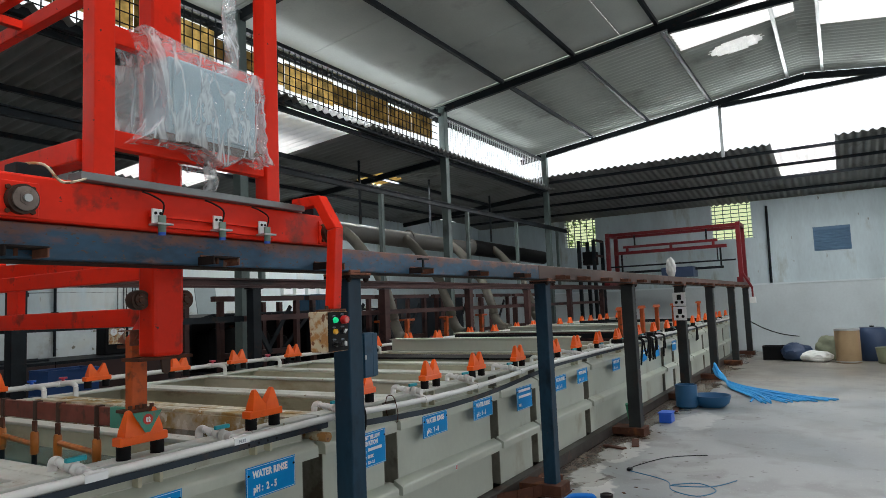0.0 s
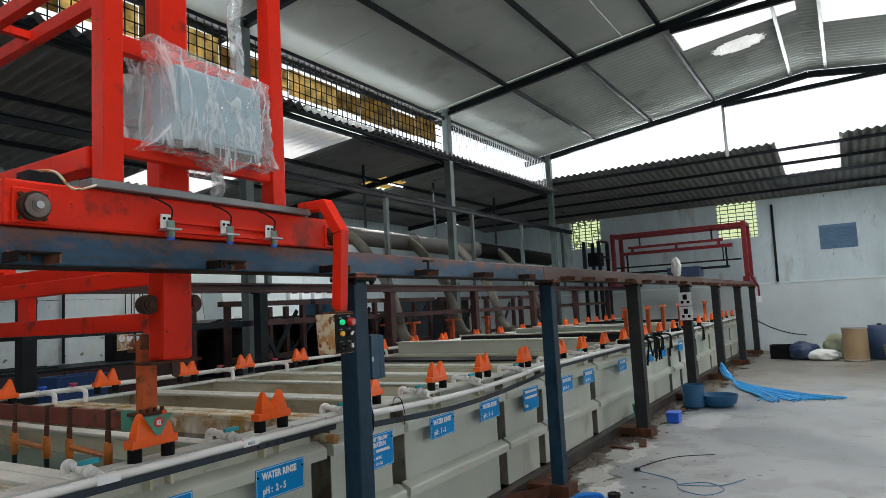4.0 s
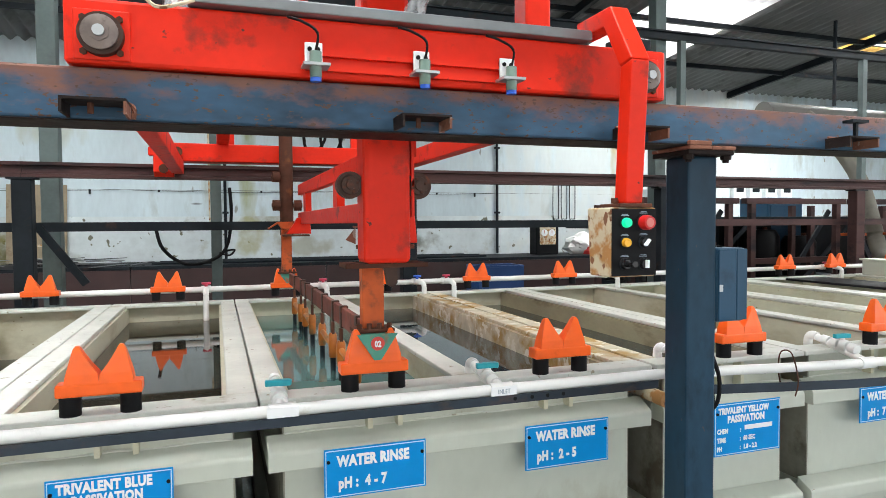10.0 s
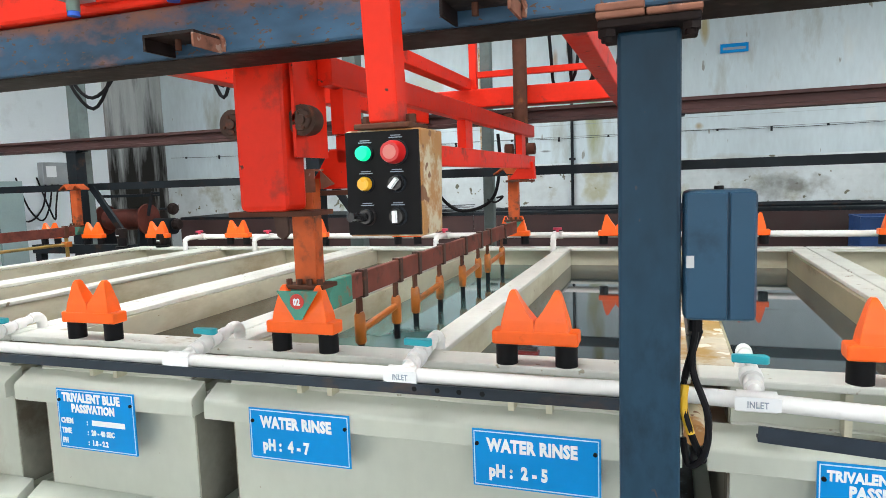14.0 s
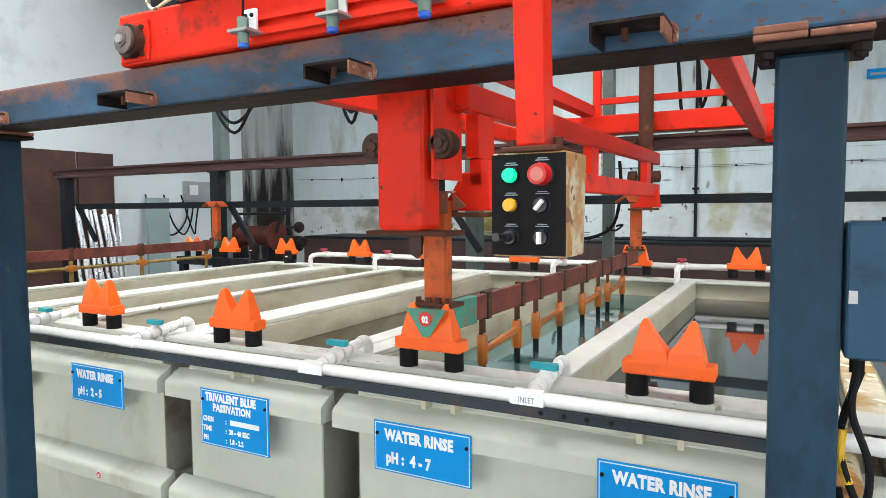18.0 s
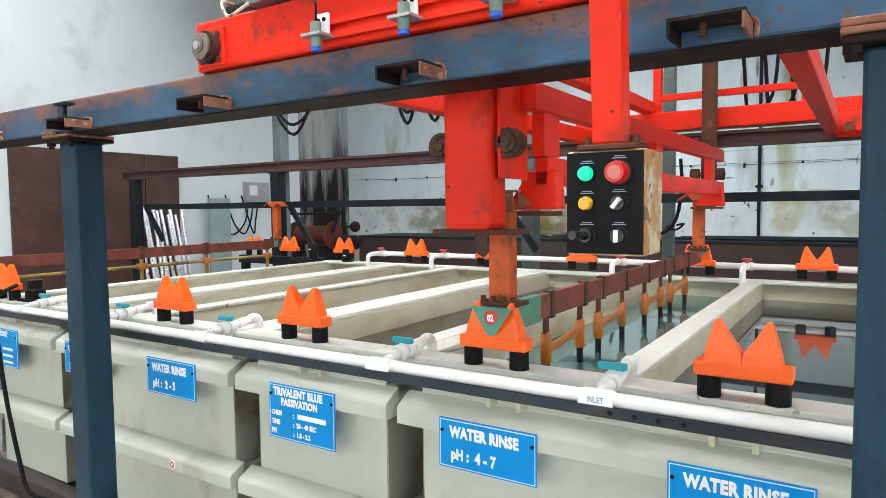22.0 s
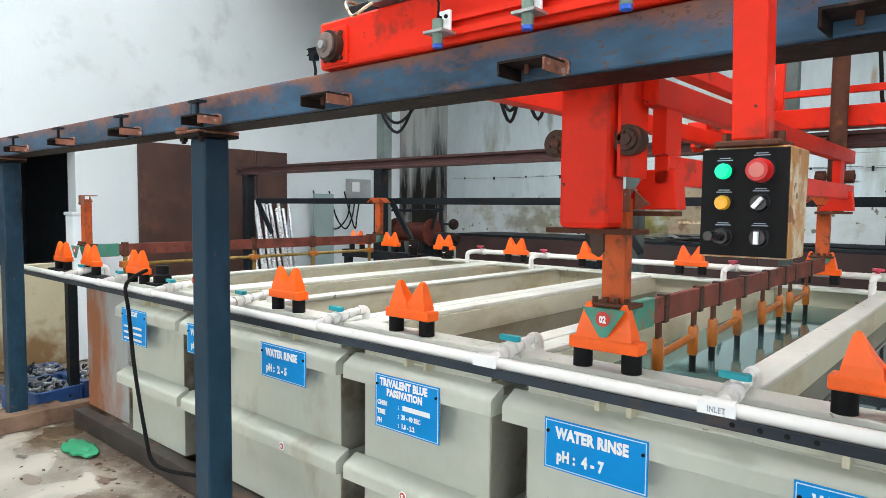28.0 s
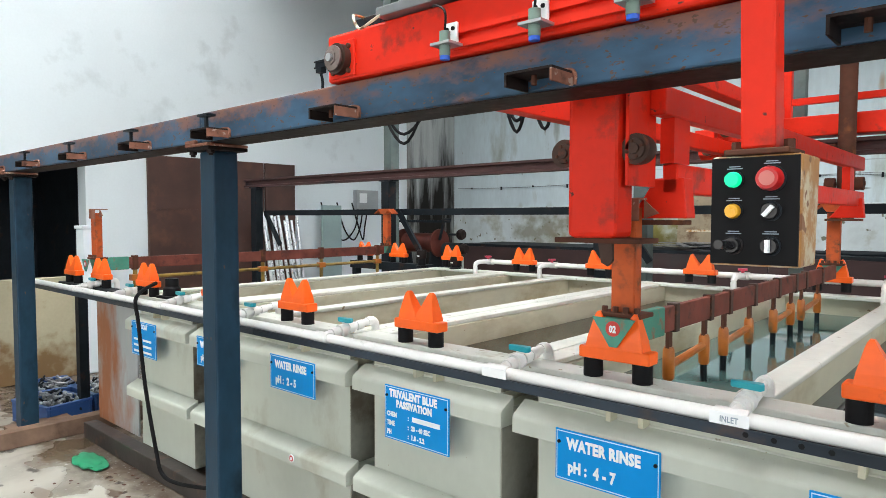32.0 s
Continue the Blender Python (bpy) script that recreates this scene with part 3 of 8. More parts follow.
M_STRAW_SHEET = sheet_translucent("yellowed_translucent_sheet", (0.36, 0.25, 0.09), 0.3, 0.6)
M_STRAW_PALE = sheet_translucent("faded_translucent_sheet", (0.60, 0.48, 0.24), 0.45, 0.5)


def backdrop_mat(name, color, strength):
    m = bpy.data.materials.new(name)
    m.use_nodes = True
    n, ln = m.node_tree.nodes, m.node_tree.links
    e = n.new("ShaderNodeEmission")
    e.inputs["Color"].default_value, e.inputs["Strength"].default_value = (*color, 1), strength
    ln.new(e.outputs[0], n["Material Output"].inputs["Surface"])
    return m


M_OVERCAST = backdrop_mat("overcast_sky", (0.93, 0.97, 1.0), 1.6)
# the daylight on the trees is put into this sheet's own glow
M_TREES = backdrop_mat("glowing_tree_backdrop", (0.74, 0.86, 0.50), 1.35)
M_LEAF = mat("pale_green_leaf", (0.17, 0.28, 0.07), 0.6, vary=0.3, scale=3.0)

# ---- mesh helpers ----
def box(bm, x0, x1, y0, y1, z0, z1, bevel=0.0, m=None):
    r = bmesh.ops.create_cube(bm, size=1.0)
    vs = r["verts"]
    t = Matrix.Translation(((x0 + x1) / 2, (y0 + y1) / 2, (z0 + z1) / 2)) @ Matrix.Diagonal((abs(x1 - x0), abs(y1 - y0), abs(z1 - z0), 1))
    bmesh.ops.transform(bm, matrix=(m @ t) if m else t, verts=vs)
    if bevel:
        es = list({e for v in vs for e in v.link_edges})
        bmesh.ops.bevel(bm, geom=es, offset=bevel, segments=2, affect="EDGES", profile=0.5)
    return bm


def rod(bm, a, b, r, seg=12, r2=None):
    a, b = Vector(a), Vector(b)
    d = b - a
    m = Matrix.Translation((a + b) / 2) @ d.to_track_quat("Z", "Y").to_matrix().to_4x4()
    bmesh.ops.create_cone(bm, cap_ends=True, segments=seg, radius1=r, radius2=r if r2 is None else r2, depth=d.length, matrix=m)
    return bm


def bar(bm, a, b, w, h, bevel=0.0, up=(0, 0, 1)):
    """A square bar from a to b: w across, h along up."""
    a, b = Vector(a), Vector(b)
    d = (b - a).normalized()
    side = d.cross(Vector(up)).normalized()
    top = side.cross(d)
    m = Matrix((side, d, top)).transposed().to_4x4()
    m.translation = (a + b) / 2
    return box(bm, -w / 2, w / 2, -(b - a).length / 2, (b - a).length / 2, -h / 2, h / 2, bevel, m)


def prism(bm, pts, axis, c0, c1, bevel=0.0):
    """A flat outline (two coordinates a point) pushed from c0 to c1 along axis 0, 1 or 2."""
    def at(p, c):
        q = list(p)
        q.insert(axis, c)
        return q
    lo = [bm.verts.new(at(p, c0)) for p in pts]
    hi = [bm.verts.new(at(p, c1)) for p in pts]
    n = len(pts)
    fs = [bm.faces.new(lo), bm.faces.new(list(reversed(hi)))]
    for i in range(n):
        fs.append(bm.faces.new((lo[i], hi[i], hi[(i + 1) % n], lo[(i + 1) % n])))
    bmesh.ops.recalc_face_normals(bm, faces=fs)
    if bevel:
        bmesh.ops.bevel(bm, geom=list({e for f in fs for e in f.edges}), offset=bevel, segments=2, affect="EDGES", profile=0.5)
    return bm


def tube(bm, pts, r, seg=8, closed=False):
    """A round tube along a smooth line through pts."""
    ps = [Vector(p) for p in pts]
    fine = []
    n = len(ps)
    for i in range(n - 1):
        p0, p1, p2, p3 = ps[max(0, i - 1)], ps[i], ps[i + 1], ps[min(n - 1, i + 2)]
        for k in range(5):
            t = k / 5
            fine.append(0.5 * (2 * p1 + (p2 - p0) * t + (2 * p0 - 5 * p1 + 4 * p2 - p3) * t * t + (3 * p1 - p0 - 3 * p2 + p3) * t ** 3))
    fine.append(ps[-1])
    rings = []
    ref = Vector((0.13, 0.21, 0.97))
    for i, p in enumerate(fine):
        d = (fine[min(i + 1, len(fine) - 1)] - fine[max(i - 1, 0)]).normalized()
        s = d.cross(ref)
        s = s.normalized() if s.length > 1e-4 else Vector((1, 0, 0))
        u = s.cross(d)
        rings.append([bm.verts.new(p + r * (math.cos(2 * math.pi * k / seg) * s + math.sin(2 * math.pi * k / seg) * u)) for k in range(seg)])
    for a, b in zip(rings, rings[1:]):
        for k in range(seg):
            bm.faces.new((a[k], a[(k + 1) % seg], b[(k + 1) % seg], b[k]))
    bm.faces.new(list(reversed(rings[0])))
    bm.faces.new(rings[-1])
    return bm


def lathe(bm, profile, seg=24, m=None):
    """Profile rows (radius, z) turned about z."""
    rings = []
    for r, z in profile:
        ring = []
        for k in range(seg):
            v = Vector((r * math.cos(2 * math.pi * k / seg), r * math.sin(2 * math.pi * k / seg), z))
            ring.append(bm.verts.new(m @ v if m else v))
        rings.append(ring)
    for a, b in zip(rings, rings[1:]):
        for k in range(seg):
            bm.faces.new((a[k], a[(k + 1) % seg], b[(k + 1) % seg], b[k]))
    if profile[0][0] > 1e-4:
        bm.faces.new(list(reversed(rings[0])))
    if profile[-1][0] > 1e-4:
        bm.faces.new(rings[-1])
    return bm


def B():
    return bmesh.new()


def mesh_of(name, bm, material, smooth=False):
    me = bpy.data.meshes.new(name)
    bm.to_mesh(me)
    bm.free()
    me.materials.append(material)
    if smooth:
        me.polygons.foreach_set("use_smooth", [True] * len(me.polygons))
        me.set_sharp_from_angle(angle=radians(35))
    return me


def part(name, bm, material, parent, label="", smooth=False):
    ob = new(name, mesh_of(name, bm, material, smooth))
    if parent:
        ob.parent = parent
        ob.matrix_parent_inverse = Matrix()
        ob.location = -Vector(world_at.get(parent.name, (0, 0, 0)))
        world_at[ob.name] = (0, 0, 0)
    if label:
        ob["label"] = label
    return ob


world_at = {}


def thing(name, base, label, category, group="", kind=""):
    """An Empty at the base of a thing; its parts are drawn in world coordinates."""
    ob = new(name)
    ob.location = base
    ob.empty_display_size = 0.1
    world_at[ob.name] = tuple(base)
    return tagged(ob, label, category, group, kind)


def solid(name, bm, material, label, category, group="", kind="", smooth=False):
    return tagged(new(name, mesh_of(name, bm, material, smooth)), label, category, group, kind)


def text_mesh(words, size, material, align="LEFT", weight=0.052):
    c = bpy.data.curves.new("text", "FONT")
    c.body, c.size, c.extrude, c.align_x, c.offset = words, size, 0.0006, align, size * weight
    c.space_character = 1.07
    c.resolution_u = 2
    o = new("text", c)
    bpy.context.view_layer.update()
    me = bpy.data.meshes.new_from_object(o.evaluated_get(bpy.context.evaluated_depsgraph_get()))
    bpy.data.objects.remove(o)
    me.transform(Matrix.Diagonal((0.76, 1, 1, 1)))
    me.materials.clear()
    me.materials.append(material)
    return me


def lettering(words, size, material, parent, m, weight=0.052, align="LEFT", name="lettering"):
    """Raised or printed words at the pose m (text runs along local x, faces local z)."""
    ob = new(name, text_mesh(words, size, material, align, weight))
    ob.parent = parent
    ob.matrix_parent_inverse = Matrix()
    ob.matrix_basis = Matrix.Translation(-Vector(world_at.get(parent.name, (0, 0, 0)))) @ m
    return ob


# ---- the shed ----
X0, X1 = -7.0, 17.2          # end walls
Y0, Y1 = -7.6, 7.6           # open side, back wall
COLS = (-4.3, -1.37, 3.75, 8.35, 13.0)
COL_Y = 3.5
EAVE_Z, RIDGE_Y, RIDGE_Z = 4.95, -2.0, 5.68


def wall_with_holes(name, axis, at, thick, a0, a1, z0, z1, holes, material, label):
    """A wall in the plane axis = at, from a0 to a1, with rectangular holes (a, b, low, high) through it."""
    bm = B()
    cuts = sorted({a0, a1, *[h[0] for h in holes], *[h[1] for h in holes]})
    for a, b in zip(cuts, cuts[1:]):
        inside = sorted((h[2], h[3]) for h in holes if h[0] <= a and h[1] >= b)
        z = z0
        for lo, hi in inside + [(z1, z1)]:
            if lo > z:
                if axis == 0:
                    box(bm, at, at + thick, a, b, z, lo)
                else:
                    box(bm, a, b, at, at + thick, z, lo)
            z = max(z, hi)
    bmesh.ops.remove_doubles(bm, verts=bm.verts, dist=1e-4)
    return solid(name, bm, material, label, "wall", kind="structure")


bm = B()
bmesh.ops.create_grid(bm, x_segments=60, y_segments=40, size=0.5)
for v in bm.verts:
    v.co = Vector((v.co.x * 60 + 5, v.co.y * 50, 0))
    v.co.z = 0.006 * noise.noise(v.co * 0.5) - 0.004
floor = solid("floor", bm, M_FLOOR, "damp grey concrete workshop floor with brown stains", "floor", kind="structure")

wall_with_holes("wall_back", 1, Y1, 0.23, X0, X1 + 0.3, 1.55, 4.0, [], M_WALL, "pale blue limewashed back wall above the ledge")
wall_with_holes("wall_back_lower", 1, Y1 - 0.006, 0.23, X0, X1 + 0.3, 0, 1.55, [], M_WALL_LOW, "stained and mouldy lower part of the back wall")
wall_with_holes("wall_end", 0, X1, 0.23, Y0, Y1, 1.72, 3.86, [(3.72, 4.67, 3.05, 3.88), (-0.43, 0.55, 2.93, 3.86)], M_WALL, "pale blue painted end wall with two grille windows")
wall_with_holes("wall_end_lower", 0, X1 - 0.03, 0.26, Y0, Y1, 0, 1.72, [], M_WALL_END, "lower end wall with a plaster band and damp stains")
wall_with_holes("wall_left", 0, X0 - 0.23, 0.23, 1.4, Y1, 0, 6.5, [], M_WALL_WHITE, "white painted wall beside the plating line")
wall_with_holes("wall_left_near", 0, X0 - 0.23, 0.23, Y0, 1.4, 0, 6.5, [(-2.2, 1.32, 0.0, 1.95)], M_WALL_WHITE, "white painted end wall with a dark store opening")
# added closed room; near-black walls give the opening its shade
sr = B()
for q in ((X0 - 2.4, X0 - 2.3, -2.6, 1.6, 0, 2.6), (X0 - 2.3, X0 - 0.232, -2.6, -2.5, 0, 2.6), (X0 - 2.3, X0 - 0.232, 1.5, 1.6, 0, 2.6), (X0 - 2.3, X0 - 0.232, -2.5, 1.5, 2.5, 2.6)):
    box(sr, *q)
solid("store_room", sr, M_DARK_STEEL, "closed room whose dark walls keep the end wall opening dark", "room", kind="structure")
# this wall is out of view; its bays are assumed, to admit side light
wall_with_holes("wall_side", 1, Y0 - 0.23, 0.23, X0, X1, 0, 5.0, [(-6.0, 6.2, 0.3, 4.0), (8.0, 13.0, 0.3, 4.0)], M_WALL, "out-of-view side wall with wide bays assumed open")


def corrugated(name, corners, waves, material, label, depth=0.025, thick=0.006):
    """A corrugated sheet spanning a quad (a0, a1, b1, b0), with waves running from the a side to the b side."""
    a0, a1, b1, b0 = [Vector(c) for c in corners]
    nrm = (a1 - a0).cross(b0 - a0).normalized()
    n = waves * 6
    verts, faces = [], []
    for s in (0, 1):
        for i in range(n + 1):
            t = i / n
            h = depth * math.cos(2 * math.pi * waves * t) + s * thick
            verts.append(a0.lerp(a1, t) + nrm * h)
            verts.append(b0.lerp(b1, t) + nrm * h)
    k = 2 * (n + 1)
    for i in range(n):
        faces.append((2 * i, 2 * i + 2, 2 * i + 3, 2 * i + 1))
        faces.append((k + 2 * i, k + 2 * i + 1, k + 2 * i + 3, k + 2 * i + 2))
    me = bpy.data.meshes.new(name)
    me.from_pydata([tuple(v) for v in verts], [], faces)
    me.materials.append(material)
    me.polygons.foreach_set("use_smooth", [True] * len(me.polygons))
    return tagged(new(name, me), label, "roof", kind="structure")


def main_z(y):
    return RIDGE_Z - (RIDGE_Z - EAVE_Z) * abs(y - RIDGE_Y) / (COL_Y - RIDGE_Y)


XR = 13.1
# main roof in strips, with gaps where translucent sheets let the sky in
def main_strip(xa, xb, ya, yb):
    corrugated("ceiling_sheet", ((xa, ya, main_z(ya) + 0.12), (xb, ya, main_z(ya) + 0.12), (xb, yb, main_z(yb) + 0.12), (xa, yb, main_z(yb) + 0.12)),
               max(1, round((xb - xa) / 0.15)), M_ROOF, "grey corrugated fibre-cement roof sheeting")


main_strip(X0, -6.4, 4.1, -2.0)
main_strip(-6.4, -5.2, 4.1, 3.2)
main_strip(-6.4, -5.2, -1.2, -2.0)
main_strip(-5.2, -4.6, 4.1, -2.0)
main_strip(-4.6, 2.2, 4.1, 0.8)
main_strip(-4.6, -3.4, 0.8, -2.0)
main_strip(-2.2, -0.4, 0.8, -2.0)
main_strip(0.8, 2.2, 0.8, -2.0)
# the bay before the fourth truss is lined with flat boards
lining = B()
for xa, xb in ((2.2, 3.72), (3.726, 5.24), (5.246, 6.76), (6.766, 8.36)):
    for ya, yb in ((4.1, 2.31), (2.30, 0.31), (0.30, -2.0)):
        d = 0.004 * math.sin(xa * 9 + ya * 5)
        vs = [lining.verts.new((x, y, main_z(y) + 0.108 + d + up)) for up in (0, 0.012) for x, y in ((xa, ya), (xb, ya), (xb, yb), (xa, yb))]
        for f in ((3, 2, 1, 0), (4, 5, 6, 7), (0, 1, 5, 4), (1, 2, 6, 5), (2, 3, 7, 6), (3, 0, 4, 7)):
            lining.faces.new([vs[i] for i in f])
solid("ceiling_lining", lining, M_ROOF, "pale grey-green flat boards that line the roof", "ceiling", kind="structure")
main_strip(8.36, XR, 4.1, -0.3)
main_strip(8.36, 8.75, -0.3, -2.0)
main_strip(9.8, 10.10, -0.3, -2.0)
HOLE = []
for k in range(12):
    xa = 10.10 + 0.05 * k
    half = 0.42 * math.sqrt(max(0.05, 1 - ((k - 5.5) / 6.2) ** 2)) + 0.03 * math.sin(k * 2.7)
    HOLE.append((xa, xa + 0.05, -1.08 + half, -1.08 - half))
for xa, xb, ya, yb in HOLE:
    main_strip(xa, xb, -0.3, ya)
    main_strip(xa, xb, yb, -2.0)
main_strip(10.70, XR, -0.3, -2.0)
main_strip(X0, XR, -2.0, -2.3)
main_strip(X0, 9.5, -2.3, -7.7)
main_strip(10.5, XR, -2.3, -7.7)


def skylight(xa, xb, ya, yb, zf, waves=None, material=None):
    o = corrugated("skylight_sheet", ((xa, ya, zf(ya)), (xb, ya, zf(ya)), (xb, yb, zf(yb)), (xa, yb, zf(yb))),
                   waves or max(2, round((xb - xa) / 0.15)), material or M_SKYLIGHT, "yellowed translucent roof sheet" if material else "translucent white roof sheet that lets daylight in")
    return o


up = lambda y: main_z(y) + 0.125
# the last three sheets are out of view, added to match the lamps
for q in ((8.75, 9.8, -0.3, -2.0), *HOLE, (9.5, 10.5, -2.3, -7.7), (-6.4, -5.2, 3.2, -1.2), (-3.4, -2.2, 0.8, -1.95), (-0.4, 0.8, 0.8, -1.95)):
    skylight(*q, up)
# lean-to roofs: behind the line and over the end bay
LT_IN, LT_OUT = 4.12, 3.75


def lean_z(y):
    return LT_IN + (LT_OUT - LT_IN) * (y - 3.4) / (Y1 - 3.4)


def lean_strip(xa, xb, ya, yb):
    corrugated("ceiling_lean_to", ((xa, ya, lean_z(ya)), (xb, ya, lean_z(ya)), (xb, yb, lean_z(yb)), (xa, yb, lean_z(yb))),
               max(2, round((xb - xa) / 0.15)), M_ROOF_DARK, "weathered corrugated lean-to roof, its colour darkened as in shade", 0.03)


corrugated("ceiling_corner", ((X0, 3.35, 5.3), (-4.5, 3.35, 5.3), (-4.5, 7.8, 5.0), (X0, 7.8, 5.0)), 17, M_ROOF_DARK, "dark corrugated roof over the corner bay", 0.03)
# unseen sheet, added with its lamp to brighten the back wall
skylight(-3.0, -1.0, 3.6, 5.6, lean_z)
wall_with_holes("wall_corner", 1, Y1, 0.23, X0, -4.5, 4.0, 5.2, [], M_WALL, "pale blue upper wall of the corner bay")
wall_with_holes("wall_corner_side", 0, -4.6, 0.02, 3.4, Y1, 4.15, 5.25, [], M_ROOF_DARK, "dark sheet cladding above the lean-to")
lean_strip(-4.6, -3.0, 3.35, 7.8)
lean_strip(-3.0, -1.0, 5.6, 7.8)
lean_strip(-1.0, 4.65, 3.35, 7.8)
lean_strip(4.65, 6.1, 7.4, 7.8)
lean_strip(6.1, 8.3, 3.35, 7.8)
lean_strip(8.3, 9.05, 3.35, 4.85)
lean_strip(8.3, 9.05, 5.45, 7.8)
lean_strip(9.05, 13.2, 3.35, 7.8)
skylight(4.65, 6.1, 3.35, 7.4, lean_z)
skylight(8.3, 9.05, 4.85, 5.45, lean_z, material=M_AMBER_SHEET)
BAY_IN, BAY_OUT, BAY_X = 4.42, 3.88, X1 + 0.3


def bay_z(x):
    return BAY_IN + (BAY_OUT - BAY_IN) * (x - 13.0) / (BAY_X - 13.0)


def bay_sheet(name, xa, xb, ya, yb, material, label):
    corrugated(name, ((xa, ya, bay_z(xa)), (xa, yb, bay_z(xa)), (xb, yb, bay_z(xb)), (xb, ya, bay_z(xb))), round((ya - yb) / 0.15), material, label, 0.022)


bay_sheet("skylight_sheet", 13.05, 15.4, -1.3, -2.4, M_SKYLIGHT, "translucent white roof sheet that lets daylight in")
DARK_BAY = "corrugated roof of the end bay, its colour darkened as backlit"
bay_sheet("ceiling_end_bay", 13.0, BAY_X, 7.8, -1.3, M_ROOF_DARK, DARK_BAY)
bay_sheet("ceiling_end_bay", 13.0, BAY_X, -2.4, -7.7, M_ROOF_DARK, DARK_BAY)
bay_sheet("ceiling_end_bay", 15.4, BAY_X, -1.3, -2.4, M_ROOF_DARK, DARK_BAY)

# columns, rafters, purlins
for i, cx in enumerate(COLS):
    col = thing("steel_column", (cx, COL_Y, 0), "grey-green painted steel shed column", "column", "shed columns", "structure")
    part("shaft", box(B(), cx - 0.06, cx + 0.06, COL_Y - 0.06, COL_Y + 0.06, 0, EAVE_Z, 0.006), M_GREENCOL, col)
    part("cap_plate", box(B(), cx - 0.1, cx + 0.1, COL_Y - 0.1, COL_Y + 0.1, EAVE_Z, EAVE_Z + 0.015), M_GREENCOL, col)
    raf = thing("roof_truss", (cx, RIDGE_Y, EAVE_Z), "dark steel roof truss of the shed", "truss", "roof trusses", "structure")
    part("rafter", bar(B(), (cx, 4.1, main_z(4.1) - 0.02), (cx, RIDGE_Y, RIDGE_Z - 0.02), 0.07, 0.12), M_DARK_STEEL, raf)
    part("rafter", bar(B(), (cx, RIDGE_Y, RIDGE_Z - 0.02), (cx, -7.6, main_z(-7.6) - 0.02), 0.07, 0.12), M_DARK_STEEL, raf)
    part("tie", bar(B(), (cx, -0.4, main_z(-0.4) - 0.1), (cx, -6.0, main_z(-0.4) + 0.02), 0.06, 0.09), M_DARK_STEEL, raf)
    lr = part("lean_to_rafter", bar(B(), (cx, COL_Y, lean_z(COL_Y) - 0.08), (cx, Y1, lean_z(Y1) - 0.08), 0.06, 0.1), M_DARK_STEEL, raf)
    part("far_column", box(B(), cx - 0.06, cx + 0.06, -7.56, -7.44, 0, EAVE_Z), M_GREENCOL, raf)
for y in (3.95, 2.3, 1.05, -0.25, -1.7, -2.3, -3.7, -5.0, -6.3):
    solid("purlin", box(B(), X0, XR, y - 0.025, y + 0.025, main_z(y) + 0.03, main_z(y) + 0.095), M_DARK_STEEL if y > -0.3 else M_GALV, "steel roof purlin under the sheeting", "purlin", "roof purlins", "structure")
for y in (3.6, 5.0, 6.4):
    solid("purlin", box(B(), -4.58, 13.0, y - 0.025, y + 0.025, lean_z(y) - 0.09, lean_z(y) - 0.03), M_DARK_STEEL, "steel purlin under the lean-to roof", "purlin", "lean-to purlins", "structure")
for x in (13.3, 14.3, 15.3, 16.4):
    z = bay_z(x) - 0.06
    solid("purlin", box(B(), x - 0.025, x + 0.025, -7.5, 7.5, z - 0.03, z + 0.03), M_DARK_STEEL, "steel purlin under the end bay roof", "purlin", "end bay purlins", "structure")
solid("gable_post", box(B(), 12.97, 13.03, -0.45, -0.39, 4.3, main_z(-0.42)), M_GALV, "thin steel gable post", "post", kind="structure")


def window(n, y0, y1, z0, z1):
    w = thing("window_%d" % n, (X1, (y0 + y1) / 2, z0), "concrete grille window with daylight and foliage behind", "window", kind="structure")
    for k in range(5):
        y = y0 + (y1 - y0) * (k + 0.5) / 5
        part("mullion", box(B(), X1 + 0.05, X1 + 0.11, y - 0.006, y + 0.006, z0, z1), M_GREENCOL, w)
    for k in range(9):
        z = z0 + (z1 - z0) * (k + 0.5) / 9
        part("transom", box(B(), X1 + 0.055, X1 + 0.105, y0, y1, z - 0.008, z + 0.008), M_GREENCOL, w)
    part("window_frame", box(B(), X1 + 0.02, X1 + 0.12, y0, y1, z0 - 0.04, z0 - 0.001), M_WALL_WHITE, w)


window(1, 3.72, 4.67, 3.05, 3.88)
window(2, -0.43, 0.55, 2.93, 3.86)

# clerestory over the lean-to: wire mesh, yellowed sheets behind it
cl = thing("clerestory_mesh", (5.0, 3.52, 4.2), "rusty wire mesh with yellowed plastic behind it in the clerestory", "mesh screen", kind="structure")
rng = random.Random(12)
x = 0.55
while x < 7.7:
    w = rng.uniform(0.45, 0.95)
    k = rng.random()
    if k < 0.95:
        part("yellowed_sheet", box(B(), x, x + w - 0.01, 3.60, 3.604, 4.34 + rng.uniform(-0.03, 0.05), 4.68 + rng.uniform(-0.06, 0.05)), M_STRAW_SHEET if k < 0.6 else M_STRAW_PALE, cl)
    x += w
m_bm = B()
for i in range(72):
    x = 0.5 + i * 0.105
    box(m_bm, x - 0.005, x + 0.005, 3.52, 3.53, 4.14, 4.80)
for z in (4.24, 4.36, 4.48, 4.60, 4.72):
    box(m_bm, 0.5, 8.2, 3.531, 3.541, z - 0.005, z + 0.005)
part("wire_grid", m_bm, M_DARK_STEEL, cl)
part("head_rail", box(B(), 0.5, 13.0, 3.50, 3.56, 4.80, 4.85), M_DARK_STEEL, cl)
m_bm = B()
for i in range(50):
    x = 8.45 + i * 0.09
    box(m_bm, x - 0.004, x + 0.004, 3.52, 3.53, 4.14, 4.80)
